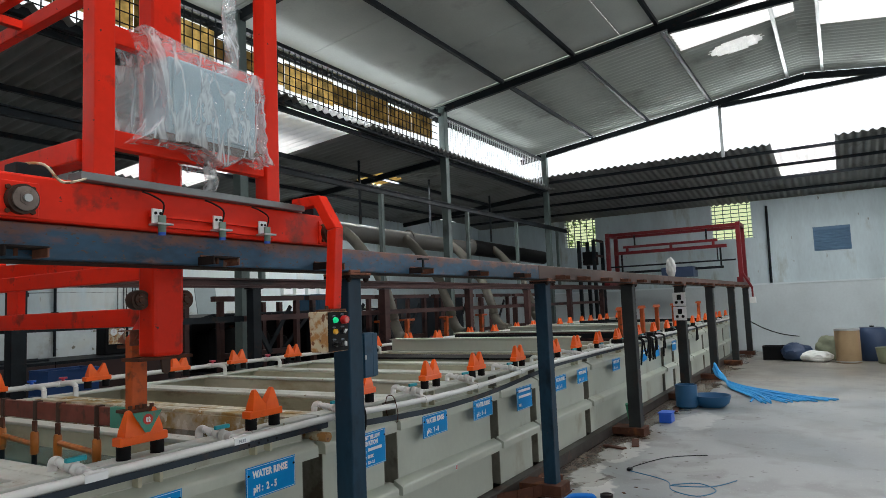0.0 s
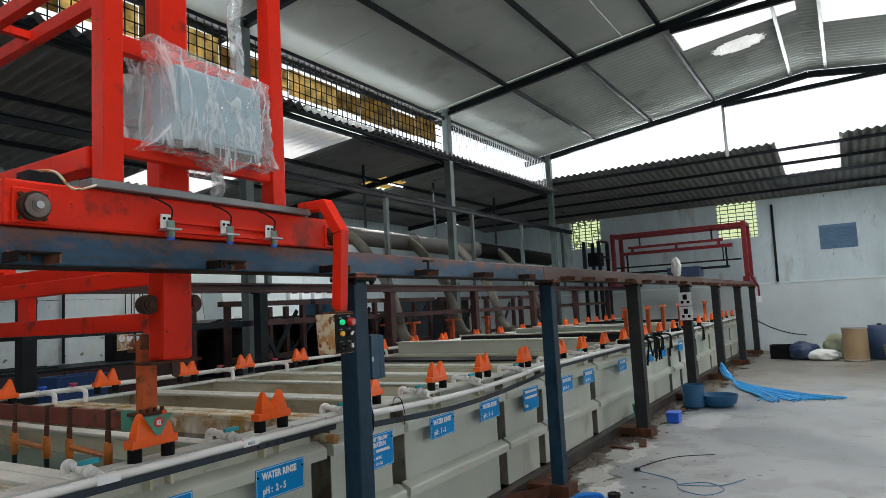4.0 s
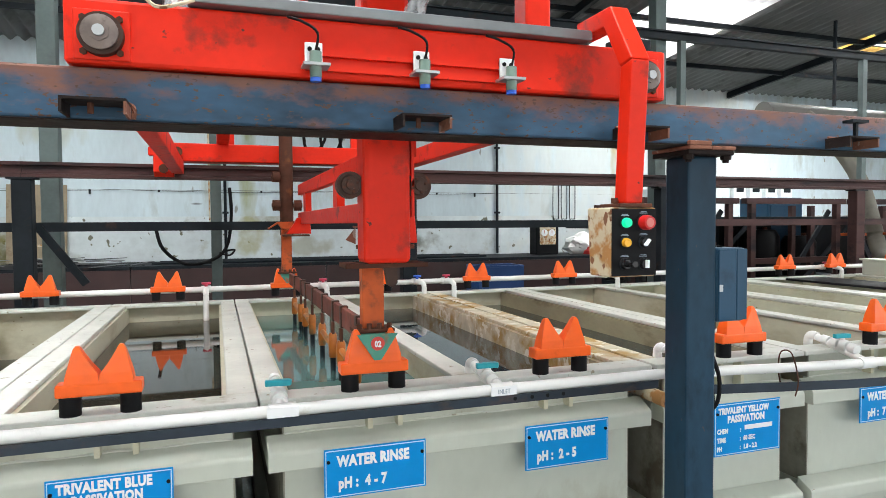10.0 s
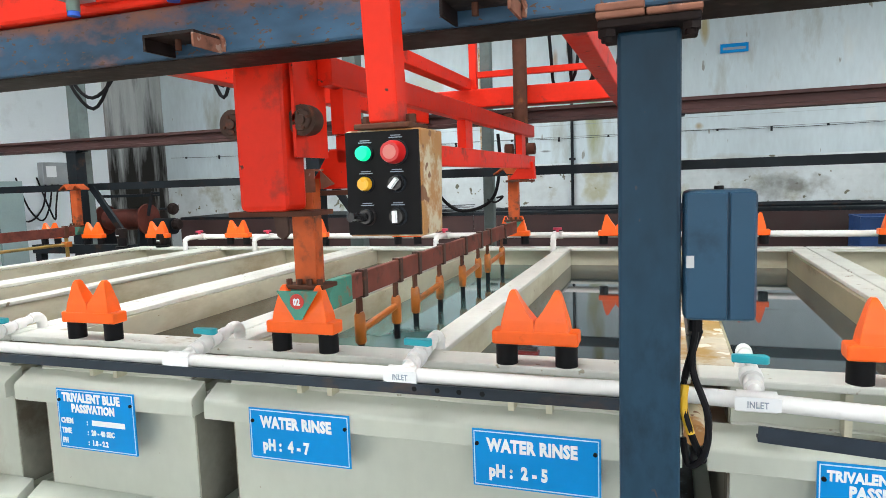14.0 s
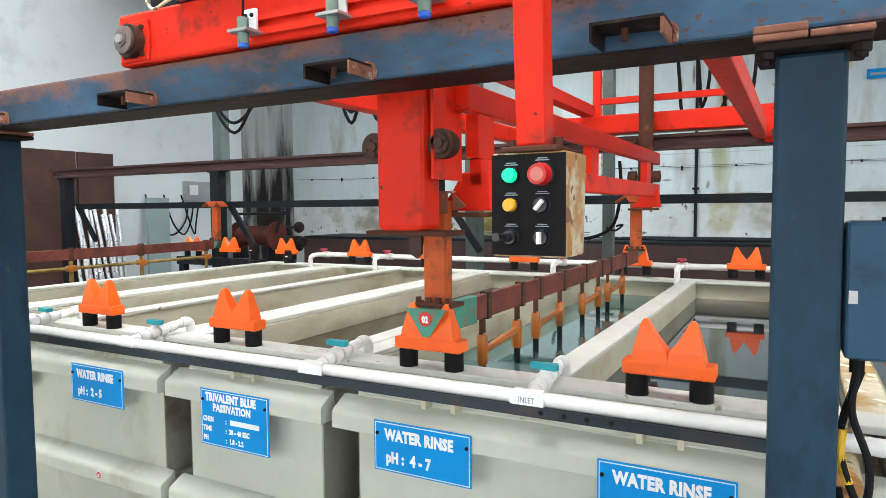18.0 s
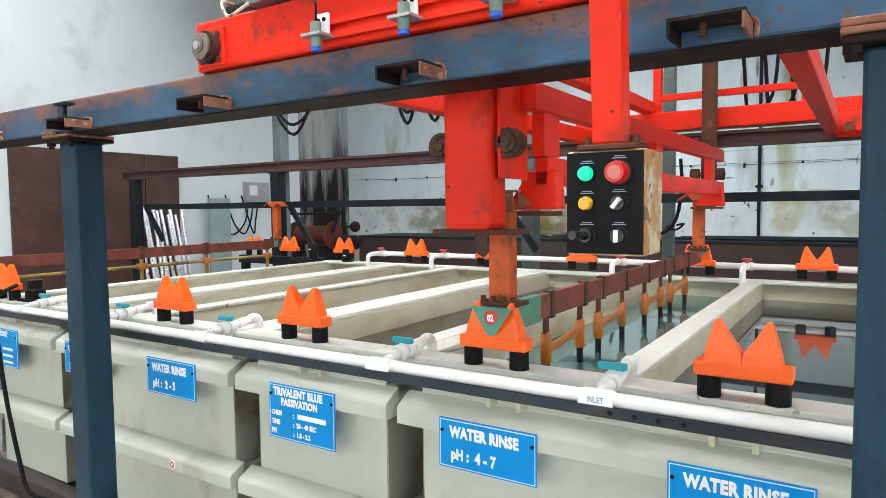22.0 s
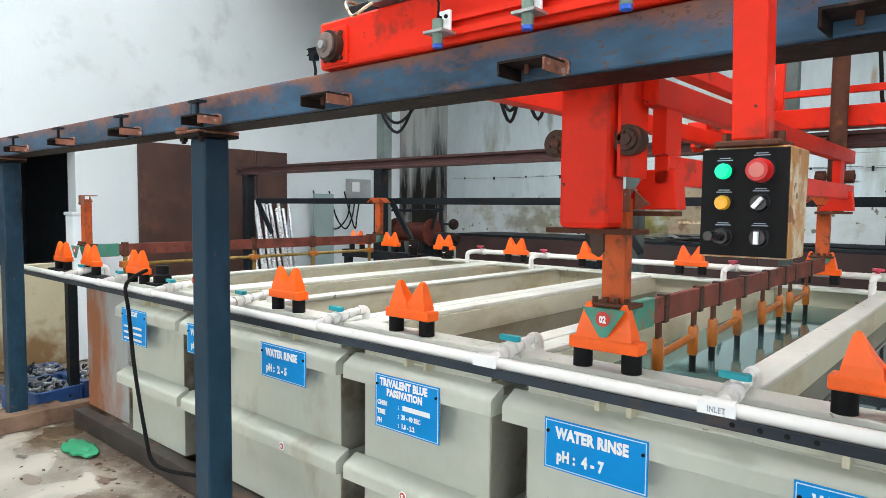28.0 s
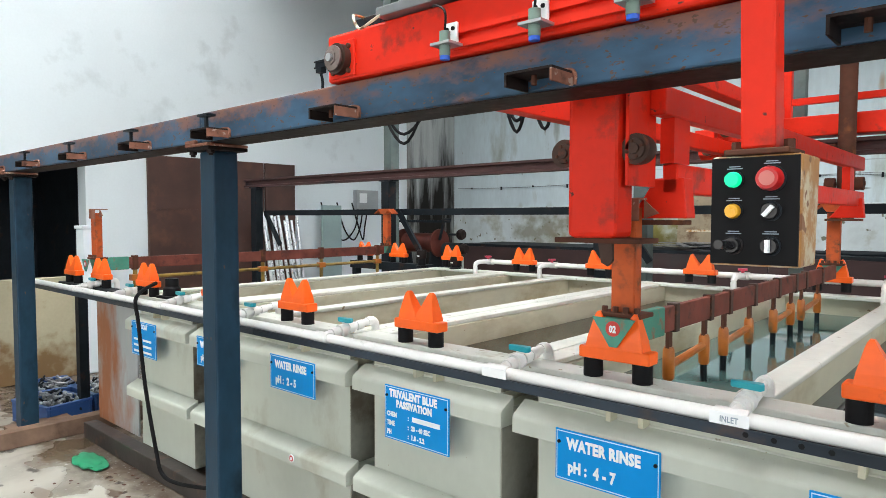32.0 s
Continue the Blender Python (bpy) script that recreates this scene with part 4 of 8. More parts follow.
part("wire_grid", m_bm, M_GALV, cl)
solid("eaves_beam", box(B(), -4.6, 13.0, 3.44, 3.52, 4.06, 4.13), M_DARK_STEEL, "dark eaves beam along the lean-to", "beam", kind="structure")
# overcast sky and a hedge beyond the openings
solid("backdrop_sky", box(B(), 60, 60.1, -60, 60, -2, 40), M_OVERCAST, "plain overcast sky beyond the end gable", "sky", kind="structure")
solid("backdrop_sky", box(B(), -40, 60, 55, 55.1, -2, 40), M_OVERCAST, "plain overcast sky beyond the lean-to", "sky", kind="structure")
leaf = B()
rng = random.Random(5)
for i in range(700):
    y, z = rng.uniform(-3, 8), rng.uniform(2.6, 5.2)
    if noise.noise(Vector((y * 0.7, z * 0.9, 3))) < -0.12:
        continue
    x = 20.5 + rng.uniform(-0.6, 0.6)
    s = rng.uniform(0.06, 0.14)
    e = Euler((rng.uniform(0, 3), rng.uniform(0, 3), rng.uniform(0, 3))).to_matrix().to_4x4()
    m4 = Matrix.Translation((x, y, z)) @ e
    vs = [leaf.verts.new(m4 @ Vector(p)) for p in ((-s, 0, 0), (0, -s * 0.5, 0.02), (s, 0, 0), (0, s * 0.5, 0.02))]
    leaf.faces.new(vs)
solid("backdrop_trees", box(B(), 23.0, 23.1, -6, 11, 1.5, 4.6), M_TREES, "flat glowing yellow-green backdrop for the trees beyond the end windows", "trees", kind="structure")
solid("hedge_leaves", leaf, M_LEAF, "pale green leaves outside the end windows", "foliage", kind="stuff")

# ---- the plating line ----
RIM, BELT0, BELT1, LOW0, LOW1 = 0.95, 0.752, 0.838, 0.378, 0.462
TY0, TY1 = 0.03, 2.62
SKID = 0.10
# blocks of tanks: ends along the line, and the walls between their cells
BLOCKS = [(-2.80, -2.11, ()), (-2.07, -0.90, (-1.53,)), (-0.86, -0.19, ()), (-0.15, 1.09, (0.47,)), (1.14, 1.76, ()),
          (1.80, 3.10, (2.50,)), (3.14, 3.84, ()), (3.88, 5.20, (4.60,)), (5.26, 6.80, (6.0,)), (6.86, 8.60, (7.7,)),
          (8.66, 9.30, ()), (9.36, 10.6, (9.98,)), (10.66, 11.9, (11.3,)), (11.96, 13.2, (12.6,)),
          (13.26, 14.4, (13.8,)), (14.46, 15.4, ())]
CENTRES = []


def tank(x0, x1, walls):
    t = thing("plating_tank", ((x0 + x1) / 2, 1.3, SKID), "grey polypropylene plating tank with ribbed flanges", "tank", "row of plating tanks")
    w = 0.04
    bm = B()
    box(bm, x0 + 0.05, x1 - 0.05, TY0 + 0.05, TY1 - 0.05, SKID, SKID + 0.03)
    part("tank_bottom", bm, M_PP, t)
    part("front_panel", box(B(), x0 + 0.05, x1 - 0.05, TY0 + 0.035, TY0 + 0.06, SKID, BELT1), M_PP, t)
    part("upper_panel", box(B(), x0 + 0.05, x1 - 0.05, TY0 + 0.035, TY0 + 0.06, BELT1 + 0.0002, RIM - 0.02), M_PP_RUNS, t)
    part("weld_seam", tube(B(), [(x0 + 0.05 + (x1 - x0 - 0.1) * i / 8, TY0 + 0.034, BELT1 + 0.003 * math.sin(i * 2.1)) for i in range(9)], 0.004, 6), M_PP_CAP, t)
    part("back_panel", box(B(), x0 + 0.05, x1 - 0.05, TY1 - 0.06, TY1 - 0.035, SKID, RIM - 0.02), M_PP_STAIN, t)
    for xs in (x0 + 0.05, x1 - 0.075):
        part("side_panel", box(B(), xs, xs + 0.025, TY0 + 0.06, TY1 - 0.06, SKID, RIM - 0.02), M_PP_SCALE if abs(xs - 1.05) < 0.1 else M_PP_BROWN if 1.1 < xs < 2.0 else M_PP_STAIN, t)
    # outer skins that carry the shade of the gaps, plus grime
    for xs in (x0 + 0.045, x1 - 0.0495):
        part("grimy_side", box(B(), xs, xs + 0.0045, TY0 + 0.037, TY1 - 0.04, SKID, BELT0 - 0.001), M_PP_GAP, t)
        part("grimy_side", box(B(), xs, xs + 0.0045, TY0 + 0.037, TY1 - 0.04, BELT1 + 0.001, RIM - 0.021), M_PP_GAP, t)
    # moulded belts: upright face, rounded edge, top that slopes up to the wall
    for z0, z1, nm in ((BELT0, BELT1, "upper_belt"), (LOW0, LOW1, "lower_belt")):
        ya = TY0 - 0.03
        belt = [(ya, z0), (ya, z0 + 0.043), (ya + 0.002, z0 + 0.049), (ya + 0.006, z0 + 0.054), (TY0 + 0.0345, z1), (TY0 + 0.0345, z0)]
        part(nm, prism(B(), belt, 0, x0, x1, 0.002), M_PP, t)
    for xs in (x0, x1 - 0.05):
        part("side_belt", box(B(), xs, xs + 0.05, TY0 + 0.036, TY1 - 0.06, BELT0, BELT0 + 0.054), M_PP, t)
        part("side_belt", box(B(), xs, xs + 0.044, TY0 + 0.036, TY1 - 0.06, LOW0, LOW0 + 0.054), M_PP, t)
    # rim flange all round
    part("front_rim", box(B(), x0 - 0.017, x1 + 0.017, TY0 - 0.01, TY0 + 0.09, RIM - 0.018, RIM, 0.004), M_PP_RIM_LIT, t)
    part("back_rim", box(B(), x0 - 0.017, x1 + 0.017, TY1 - 0.11, TY1, RIM - 0.018, RIM, 0.004), M_PP_RIM_LIT, t)
    for xs in (x0 - 0.017, x1 - 0.063):
        crust = abs(xs + 0.04 - 1.1) < 0.12
        part("side_rim", box(B(), xs, xs + 0.08, TY0 + 0.092, TY1 - 0.112, RIM - 0.018, RIM - 0.001, 0.004), M_PP_SCALE if crust else M_PP_CAP, t)
    for xw in walls:
        part("cell_wall", box(B(), xw - 0.035, xw + 0.035, TY0 + 0.06, TY1 - 0.06, SKID, RIM - 0.02), M_PP_STAIN, t)
        part("wall_cap", box(B(), xw - 0.042, xw + 0.042, TY0 + 0.092, TY1 - 0.112, RIM - 0.018, RIM - 0.001, 0.004), M_PP_CAP, t)
    cells = [x0 + 0.05, *walls, x1 - 0.05]
    for a, b in zip(cells, cells[1:]):
        c = (a + b) / 2
        CENTRES.append(c)
        for dx in (-0.045, 0.045):
            part("rib", box(B(), c + dx - 0.007, c + dx + 0.007, TY0 - 0.004, TY0 + 0.035, BELT1, RIM - 0.02), M_PP_STAIN, t)
    return t


for b in BLOCKS:
    tank(*b)

# liquid in the cells
LEVELS = {0: 0.66, 1: 0.64, 2: 0.66, 3: 0.84, 4: 0.84, 5: 0.842, 6: 0.835, 7: 0.7}
k = 0
for x0, x1, walls in BLOCKS:
    cells = [x0 + 0.075, *walls, x1 - 0.075]
    for a, b in zip(cells, cells[1:]):
        green = k in (4, 8, 9)
        a2, b2 = (a if a == x0 + 0.075 else a + 0.035), (b if b == x1 - 0.075 else b - 0.035)
        z = LEVELS.get(k, 0.72)
        solid("liquid", box(B(), a2 + 0.001, b2 - 0.001, TY0 + 0.061, TY1 - 0.061, SKID + 0.03, z), M_WATER_GREEN if green else M_WATER_BROWN if k == 3 else M_WATER_DARK,
              "still greenish rinse water in the tank" if green else "still dark rinse water in the tank", "liquid", "tank liquids")
        k += 1

# saddles on the rims, front and back
def saddle(x, y, z):
    s = thing("v_saddle", (x, y, z), "orange plastic v-shaped rack saddle on two black feet", "rack saddle", "rack saddles")
    body = box(B(), x - 0.10, x + 0.10, y - 0.027, y + 0.027, z + 0.05, z + 0.083, 0.005)
    for k in (-1, 1):
        # a prong that tapers to a blunt tip in width and in depth
        rows = [(0.0, 0.080, 0.082, 0.025), (0.002, 0.076, 0.106, 0.023), (0.020, 0.070, 0.130, 0.018), (0.037, 0.063, 0.158, 0.013), (0.043, 0.059, 0.170, 0.010), (0.047, 0.055, 0.176, 0.006)]
        rings = [[body.verts.new((x + k * a, y - d, z + h)) for a in (lo, hi)] + [body.verts.new((x + k * a, y + d, z + h)) for a in (hi, lo)] for lo, hi, h, d in rows]
        fs = [body.faces.new((a[i], a[(i + 1) % 4], b[(i + 1) % 4], b[i])) for a, b in zip(rings, rings[1:]) for i in range(4)]
        fs += [body.faces.new(rings[-1]), body.faces.new(rings[0])]
        bmesh.ops.recalc_face_normals(body, faces=fs)
    part("saddle_body", body, M_SADDLE, s)
    for dx in (-0.07, 0.07):
        part("foot", rod(B(), (x + dx, y, z), (x + dx, y, z + 0.05), 0.026, 16), M_RUBBER, s, smooth=True)
    return s


first = None
SADDLES = [-3.68, -3.23, -2.60, -1.88, -1.25, -0.56, 0.155, 0.77, 1.497, 2.21, 2.84, 3.56, 4.37, 4.95] + [c for c in CENTRES if c > 5.3]
for c in SADDLES:
    for y in (0.045, 2.56):
        if first is None:
            first = saddle(c, y, RIM)
        else:
            copy_thing(first, pose(c, y, RIM + (0.02 if y > 1 else 0)))

# base skid
solid("base_skid", box(B(), -3.4, 15.5, -0.02, 0.06, 0.0, SKID, 0.004), M_SKID, "rusty steel base channel under the tanks", "channel", kind="structure")
solid("base_skid", box(B(), -3.4, 15.5, 2.5, 2.58, 0.0, SKID, 0.004), M_SKID, "rusty steel base channel under the tanks", "channel", kind="structure")

# rinse water pipes on an angle bar
PIPE_Y, PIPE_Z = -0.105, 0.952
sp = thing("supply_pipe", (4.6, PIPE_Y, PIPE_Z), "white plastic water supply pipe along the tank rims", "pipe")
VALVES = (-3.25, -2.72, -2.14, -1.52, -0.89, -0.12, 0.495, 1.22, 1.93, 2.58, 3.29, 4.05, 4.75, 5.6, 6.4, 7.3, 8.2, 9.2, 10.3, 11.4, 12.4, 13.5, 14.6)


def pipe_z(x):
    """The pipe sags a little between the posts of the long bay."""
    return PIPE_Z - (0.035 * math.sin(math.pi * (x - 1.1) / 2.4) if 1.1 < x < 3.5 else 0.0)


cuts = [-4.0] + [v for v in VALVES] + [15.4]
for a, b in zip(cuts, cuts[1:]):
    part("pipe_run", tube(B(), [(a + (b - a) * k / 4, PIPE_Y, pipe_z(a + (b - a) * k / 4)) for k in range(5)], 0.0165, 14), M_PVC, sp, smooth=True)
for x in VALVES:
    z = pipe_z(x)
    tee = part("pipe_tee", rod(B(), (x - 0.035, PIPE_Y, z), (x + 0.035, PIPE_Y, z), 0.0205, 16), M_PVC, sp, smooth=True)
    part("branch_pipe", rod(B(), (x, PIPE_Y + 0.01, z + 0.006), (x, 0.115, 0.985), 0.0135, 12), M_PVC, tee, smooth=True)
    vb = B()
    for y, r in ((-0.055, 0.019), (-0.02, 0.023), (0.02, 0.019), (0.06, 0.0175)):
        rod(vb, (x, y - 0.013, 0.955 + 0.12 * (y + 0.1)), (x, y + 0.015, 0.9585 + 0.12 * (y + 0.1)), r, 14)
    rod(vb, (x, -0.005, 0.965), (x, -0.005, 0.995), 0.011, 12)
    part("valve_body", vb, M_PVC, tee, smooth=True)
    part("valve_handle", prism(B(), [(-0.036 + x, -0.012), (x + 0.03, -0.02), (x + 0.036, -0.008), (x + 0.03, 0.008), (x - 0.036, 0.004)], 2, 0.994, 1.010, 0.003), M_TEAL, tee, "teal lever")
    part("outlet_elbow", tube(B(), [(x, 0.10, 0.984), (x, 0.125, 0.985), (x, 0.14, 0.97), (x, 0.142, 0.93)], 0.0165, 12), M_PVC, tee, smooth=True)
    if x in (-0.12, 0.495, 1.22):
        tag = part("inlet_label", box(B(), x - 0.04, x + 0.04, PIPE_Y - 0.0225, PIPE_Y - 0.0215, z - 0.012, z + 0.014), M_WHITE, tee, "white inlet label")
        if x > 0:
            lettering("INLET", 0.018, M_INKGREY, tag, pose(x, PIPE_Y - 0.0232, z - 0.006, 90, 0, 0), weight=0.012, align="CENTER")
ab = thing("angle_bar", (4.6, -0.1, 0.9), "dark steel angle bar under the water pipe", "bar")
for a, b in ((-4.0, -1.30), (-1.296, 1.02), (3.9, 5.4), (5.404, 9.0), (9.004, 15.4)):
    part("bar_flange", box(B(), a, b, -0.128, -0.122, 0.915, 0.939), M_ANGLE, ab)
    part("bar_shelf", box(B(), a, b, -0.1215, -0.085, 0.929, 0.934), M_ANGLE, ab)
for x in (0.529, 0.583, 0.633, 0.685):
    part("bolt_hole", rod(B(), (x, -0.1287, 0.928), (x, -0.1278, 0.928), 0.006, 12), M_BLACK, ab)
sag = [(1.22, 0.895), (1.5, 0.878), (1.8, 0.862), (2.1, 0.852), (2.45, 0.853), (2.8, 0.865), (3.1, 0.883), (3.4, 0.903), (3.9, 0.925)]
strip = thing("sagging_bar", (2.4, -0.14, 0.85), "dark bent steel strip that sags along the tank fronts", "bar")
for (xa, za), (xb, zb) in zip(sag, sag[1:]):
    part("strip_length", bar(B(), (xa, -0.137, za), (xb + 0.004, -0.137, zb), 0.006, 0.030), M_ANGLE, strip)
    part("strip_flange", bar(B(), (xa, -0.121, za - 0.013), (xb + 0.004, -0.121, zb - 0.013), 0.026, 0.005), M_ANGLE, strip)
for x, dz in ((1.55, 0.0),):
    part("wire_tie", tube(B(), [(x, -0.150, 0.845 + dz), (x + 0.01, -0.152, 0.90), (x + 0.004, -0.13, 0.985), (x, -0.09, 0.985), (x - 0.004, -0.082, 0.93), (x - 0.01, -0.10, 0.87)], 0.0025, 6), M_RUST, strip)
solid("overflow_pipe", rod(B(), (1.115, 0.4, 0.855), (1.115, -0.045, 0.845), 0.024, 16), M_CREAM, "cream overflow pipe stub between two tanks", "pipe", smooth=True)
BPZ = 1.015
bp = thing("return_pipe", (4.6, 2.69, BPZ), "white plastic water pipe along the back of the tanks", "pipe")
part("pipe_run", rod(B(), (-2.30, 2.69, BPZ), (15.4, 2.69, BPZ), 0.0185, 14), M_PVC, bp, smooth=True)
for x, m in ((-2.30, M_PINK), (-1.70, M_PINK), (-0.34, M_PINK), (0.41, M_PINK), (1.08, M_VBLUE), (1.30, M_PINK), (2.64, M_PINK), (3.31, M_PINK), (4.95, M_PINK), (6.4, M_PINK)):
    tee = part("pipe_tee", rod(B(), (x - 0.03, 2.69, BPZ), (x + 0.03, 2.69, BPZ), 0.024, 14), M_PVC, bp, smooth=True)
    part("drop_pipe", tube(B(), [(x, 2.69, BPZ), (x, 2.56, BPZ + 0.005), (x, 2.50, BPZ - 0.01), (x, 2.495, BPZ - 0.06), (x, 2.495, 0.80)], 0.0175, 12), M_PVC, tee, smooth=True)
    part("valve_knob", lathe(B(), [(0.01, 0), (0.01, 0.012), (0.028, 0.014), (0.028, 0.026), (0.0001, 0.028)], 14, pose(x, 2.66, BPZ + 0.022)), m, tee, smooth=True)

# rails and posts
RAIL0, RAIL1 = 1.645, 1.75
POSTS = (-3.69, -1.362, 0.98, 3.38, 5.80, 8.52, 11.05, 13.75, 16.25)
fr = thing("crane_rail", (4.2, -0.266, RAIL0), "worn blue steel crane rail with rust patches and welded channel brackets", "rail", "crane rails")
for a, b in ((-6.2, -1.3), (-1.298, 3.2), (3.202, 7.55), (7.552, 11.9), (11.902, 16.8)):
    part("rail_beam", box(B(), a, b, -0.332, -0.20, RAIL0, RAIL1, 0.006), M_RAIL if b < 4 else M_RAIL_BROWN, fr)
    # thin dark plate added to give the rail's underside its shade
    part("bottom_plate", box(B(), a, b, -0.331, -0.201, RAIL0 - 0.003, RAIL0 - 0.0003, 0.001), M_CHANNEL, fr, "thin dark plate added for the shade under the rail")
BRACKETS = [-4.35, -3.72, -3.09, -2.44, -1.76, -1.16, -0.49, 0.18, 0.772, 1.51] + [2.155 + i * 0.645 for i in range(22)]
for x in BRACKETS:
    if x > 1.6 and min(abs(x - p - 0.05) for p in POSTS) < 0.13:
        x += 0.14
    # a short channel, open below, welded to the rail face
    bk = B()
    box(bk, x - 0.058, x + 0.058, -0.415, -0.3335, 1.671, 1.676)
    box(bk, x - 0.058, x - 0.053, -0.415, -0.3335, 1.646, 1.6708)
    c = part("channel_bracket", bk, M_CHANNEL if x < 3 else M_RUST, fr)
    part("channel_flange", box(B(), x + 0.053, x + 0.058, -0.415, -0.3335, 1.646, 1.6708), M_RUST_PALE, c)
    part("weld_bead", tube(B(), [(x - 0.05, -0.335, 1.679), (x - 0.01, -0.337, 1.678), (x + 0.04, -0.335, 1.680), (x + 0.062, -0.335, 1.672), (x + 0.062, -0.335, 1.648)], 0.005, 6), M_RUST_PALE, c)
    part("bolt", rod(B(), (x - 0.01, -0.375, 1.650), (x - 0.01, -0.375, 1.6708), 0.006, 8), M_RUST, c)
    cl = B()
    box(cl, x - 0.005, x + 0.005, -0.39, -0.38, 1.6762, 1.718)
    box(cl, x - 0.032, x + 0.032, -0.402, -0.368, 1.718, 1.726)
    if x < 2.0 and abs(x - 0.16) > 0.75:
        part("clip", cl, M_DARK_STEEL, c)


def rail_post(px):
    near = px < 5
    w = 0.10 if near else 0.13
    m = M_BLUE_STEEL if near else M_GREY_POST
    p = thing("rail_post", (px + w / 2, -0.255, 0), "blue-grey painted steel rail post on a rusty base" if near else "dark weathered steel rail post on a rusty base", "post", "crane rail posts")
    part("shaft", box(B(), px, px + w, -0.255 - w / 2, -0.255 + w / 2, 0.012, RAIL0 - 0.029, 0.007), m, p)
    part("cap_plate", box(B(), px - 0.028, px + w + 0.028, -0.340, -0.18, RAIL0 - 0.028, RAIL0 - 0.015, 0.003), M_CHANNEL, p)
    lip = box(B(), px - 0.03, px + w * 0.45, -0.347, -0.18, RAIL0 - 0.0145, RAIL0 - 0.004, 0.003)
    box(lip, px - 0.03, px + w * 0.45, -0.347, -0.334, RAIL0 - 0.0038, RAIL0 + 0.009, 0.003)
    box(lip, px + w * 0.45 + 0.002, px + w + 0.03, -0.345, -0.18, RAIL0 - 0.0145, RAIL0 - 0.004, 0.003)
    part("cap_angle", lip, M_RUST_PALE, p, "flaking rusty cap angle")
    for dx in (-0.014, w + 0.014):
        nut = rod(B(), (px + dx, -0.322, RAIL0 - 0.040), (px + dx, -0.322, RAIL0 - 0.0285), 0.015, 6)
        rod(nut, (px + dx, -0.322, RAIL0 - 0.048), (px + dx, -0.322, RAIL0 - 0.040), 0.009, 8)
        part("bolt", nut, M_CHANNEL, p)
    part("base_plate", box(B(), px - 0.06, px + w + 0.06, -0.37, -0.14, 0, 0.012, 0.003), M_RUST, p)
    part("base_channel", box(B(), px - 0.05, px + w + 0.05, -0.36, 0.0, 0.0125, 0.085, 0.004), M_DUSTY if px < 1 else M_RUST, p)
    return p


for px in POSTS:
    rail_post(px)
br = thing("crane_rail", (4.2, 2.885, 1.73), "brown steel back crane rail", "rail", "crane rails")
for a, b in ((-6.2, -1.4), (-1.398, 3.2), (3.202, 8.0), (8.002, 16.8)):
    prof = [(2.835, 1.735), (2.935, 1.735), (2.935, 1.755), (2.91, 1.760), (2.91, 1.805), (2.935, 1.81), (2.935, 1.83), (2.835, 1.83), (2.835, 1.81), (2.86, 1.805), (2.86, 1.760), (2.835, 1.755)]
    part("rail_beam", prism(B(), prof, 0, a, b), M_BROWN_STEEL, br)
for px in (-6.0, -3.7, -1.40, 1.08, 3.35, 5.6, 7.9, 10.2, 12.5, 14.8):
    p = thing("rail_post", (px, 2.88, 0), "grey steel post under the back crane rail", "post", "back rail posts")
    part("shaft", box(B(), px - 0.055, px + 0.055, 2.835, 2.935, 0, 1.722, 0.006), M_DARK_STEEL if px < 4 else M_BROWN_STEEL, p)
    part("cap_plate", box(B(), px - 0.08, px + 0.08, 2.83, 2.94, 1.722, 1.734), M_DARK_STEEL, p)
    if px != 1.08:
        part("brace", bar(B(), (px + 0.06, 2.97, 1.42), (px + 0.32, 2.99, 1.05), 0.03, 0.05), M_DARK_STEEL, p)
cbr = thing("cross_bar", (3.0, 3.01, 1.40), "long dark steel bar behind the tanks", "bar")
for a, b in ((-6.0, -1.4), (-1.399, 3.3), (3.301, 8.0), (8.001, 15.0)):
    part("bar_length", box(B(), a, b, 2.98, 3.02, 1.395, 1.455), M_DARK_STEEL if a < 3 else M_BROWN_STEEL, cbr)
    part("bar_joint", box(B(), b - 0.12, b - 0.02, 2.972, 2.979, 1.40, 1.45), M_DARK_STEEL, cbr)
ot = thing("overhead_track", (4.0, 3.40, 3.15), "dark overhead cable track with hanging trolleys", "track")
prof = [(3.37, 3.15), (3.43, 3.15), (3.43, 3.165), (3.407, 3.166), (3.407, 3.219), (3.43, 3.22), (3.43, 3.235), (3.37, 3.235), (3.37, 3.22), (3.393, 3.219), (3.393, 3.166), (3.37, 3.165)]
part("track_beam", prism(B(), prof, 0, -5.5, 14.0), M_DARK_STEEL, ot)
for x in (-5.4, -4.9, -4.3, -3.7, -3.1, -2.7, -2.4, -2.1, -1.7):
    tr = part("trolley", box(B(), x - 0.05, x + 0.05, 3.36, 3.44, 3.09, 3.149, 0.004), M_DARK_STEEL, ot)
    part("trolley_hook", tube(B(), [(x, 3.4, 3.09), (x + 0.03, 3.4, 2.98), (x + 0.02, 3.4, 2.86), (x - 0.02, 3.4, 2.82), (x - 0.04, 3.4, 2.88)], 0.018, 8), M_DARK_STEEL, tr, smooth=True)
for a, b in ((-4.3, -3.7), (-2.7, -2.4), (-2.4, -2.1)):
    for k in range(2):
        part("festoon_cable", tube(B(), [(a, 3.38 + 0.05 * k, 3.08), (a + 0.02, 3.38 + 0.05 * k, 2.5), ((a + b) / 2, 3.4, 2.15 + 0.1 * k), (b - 0.02, 3.38 + 0.05 * k, 2.5), (b, 3.38 + 0.05 * k, 3.08)], 0.016, 8), M_RUBBER, ot, smooth=True)
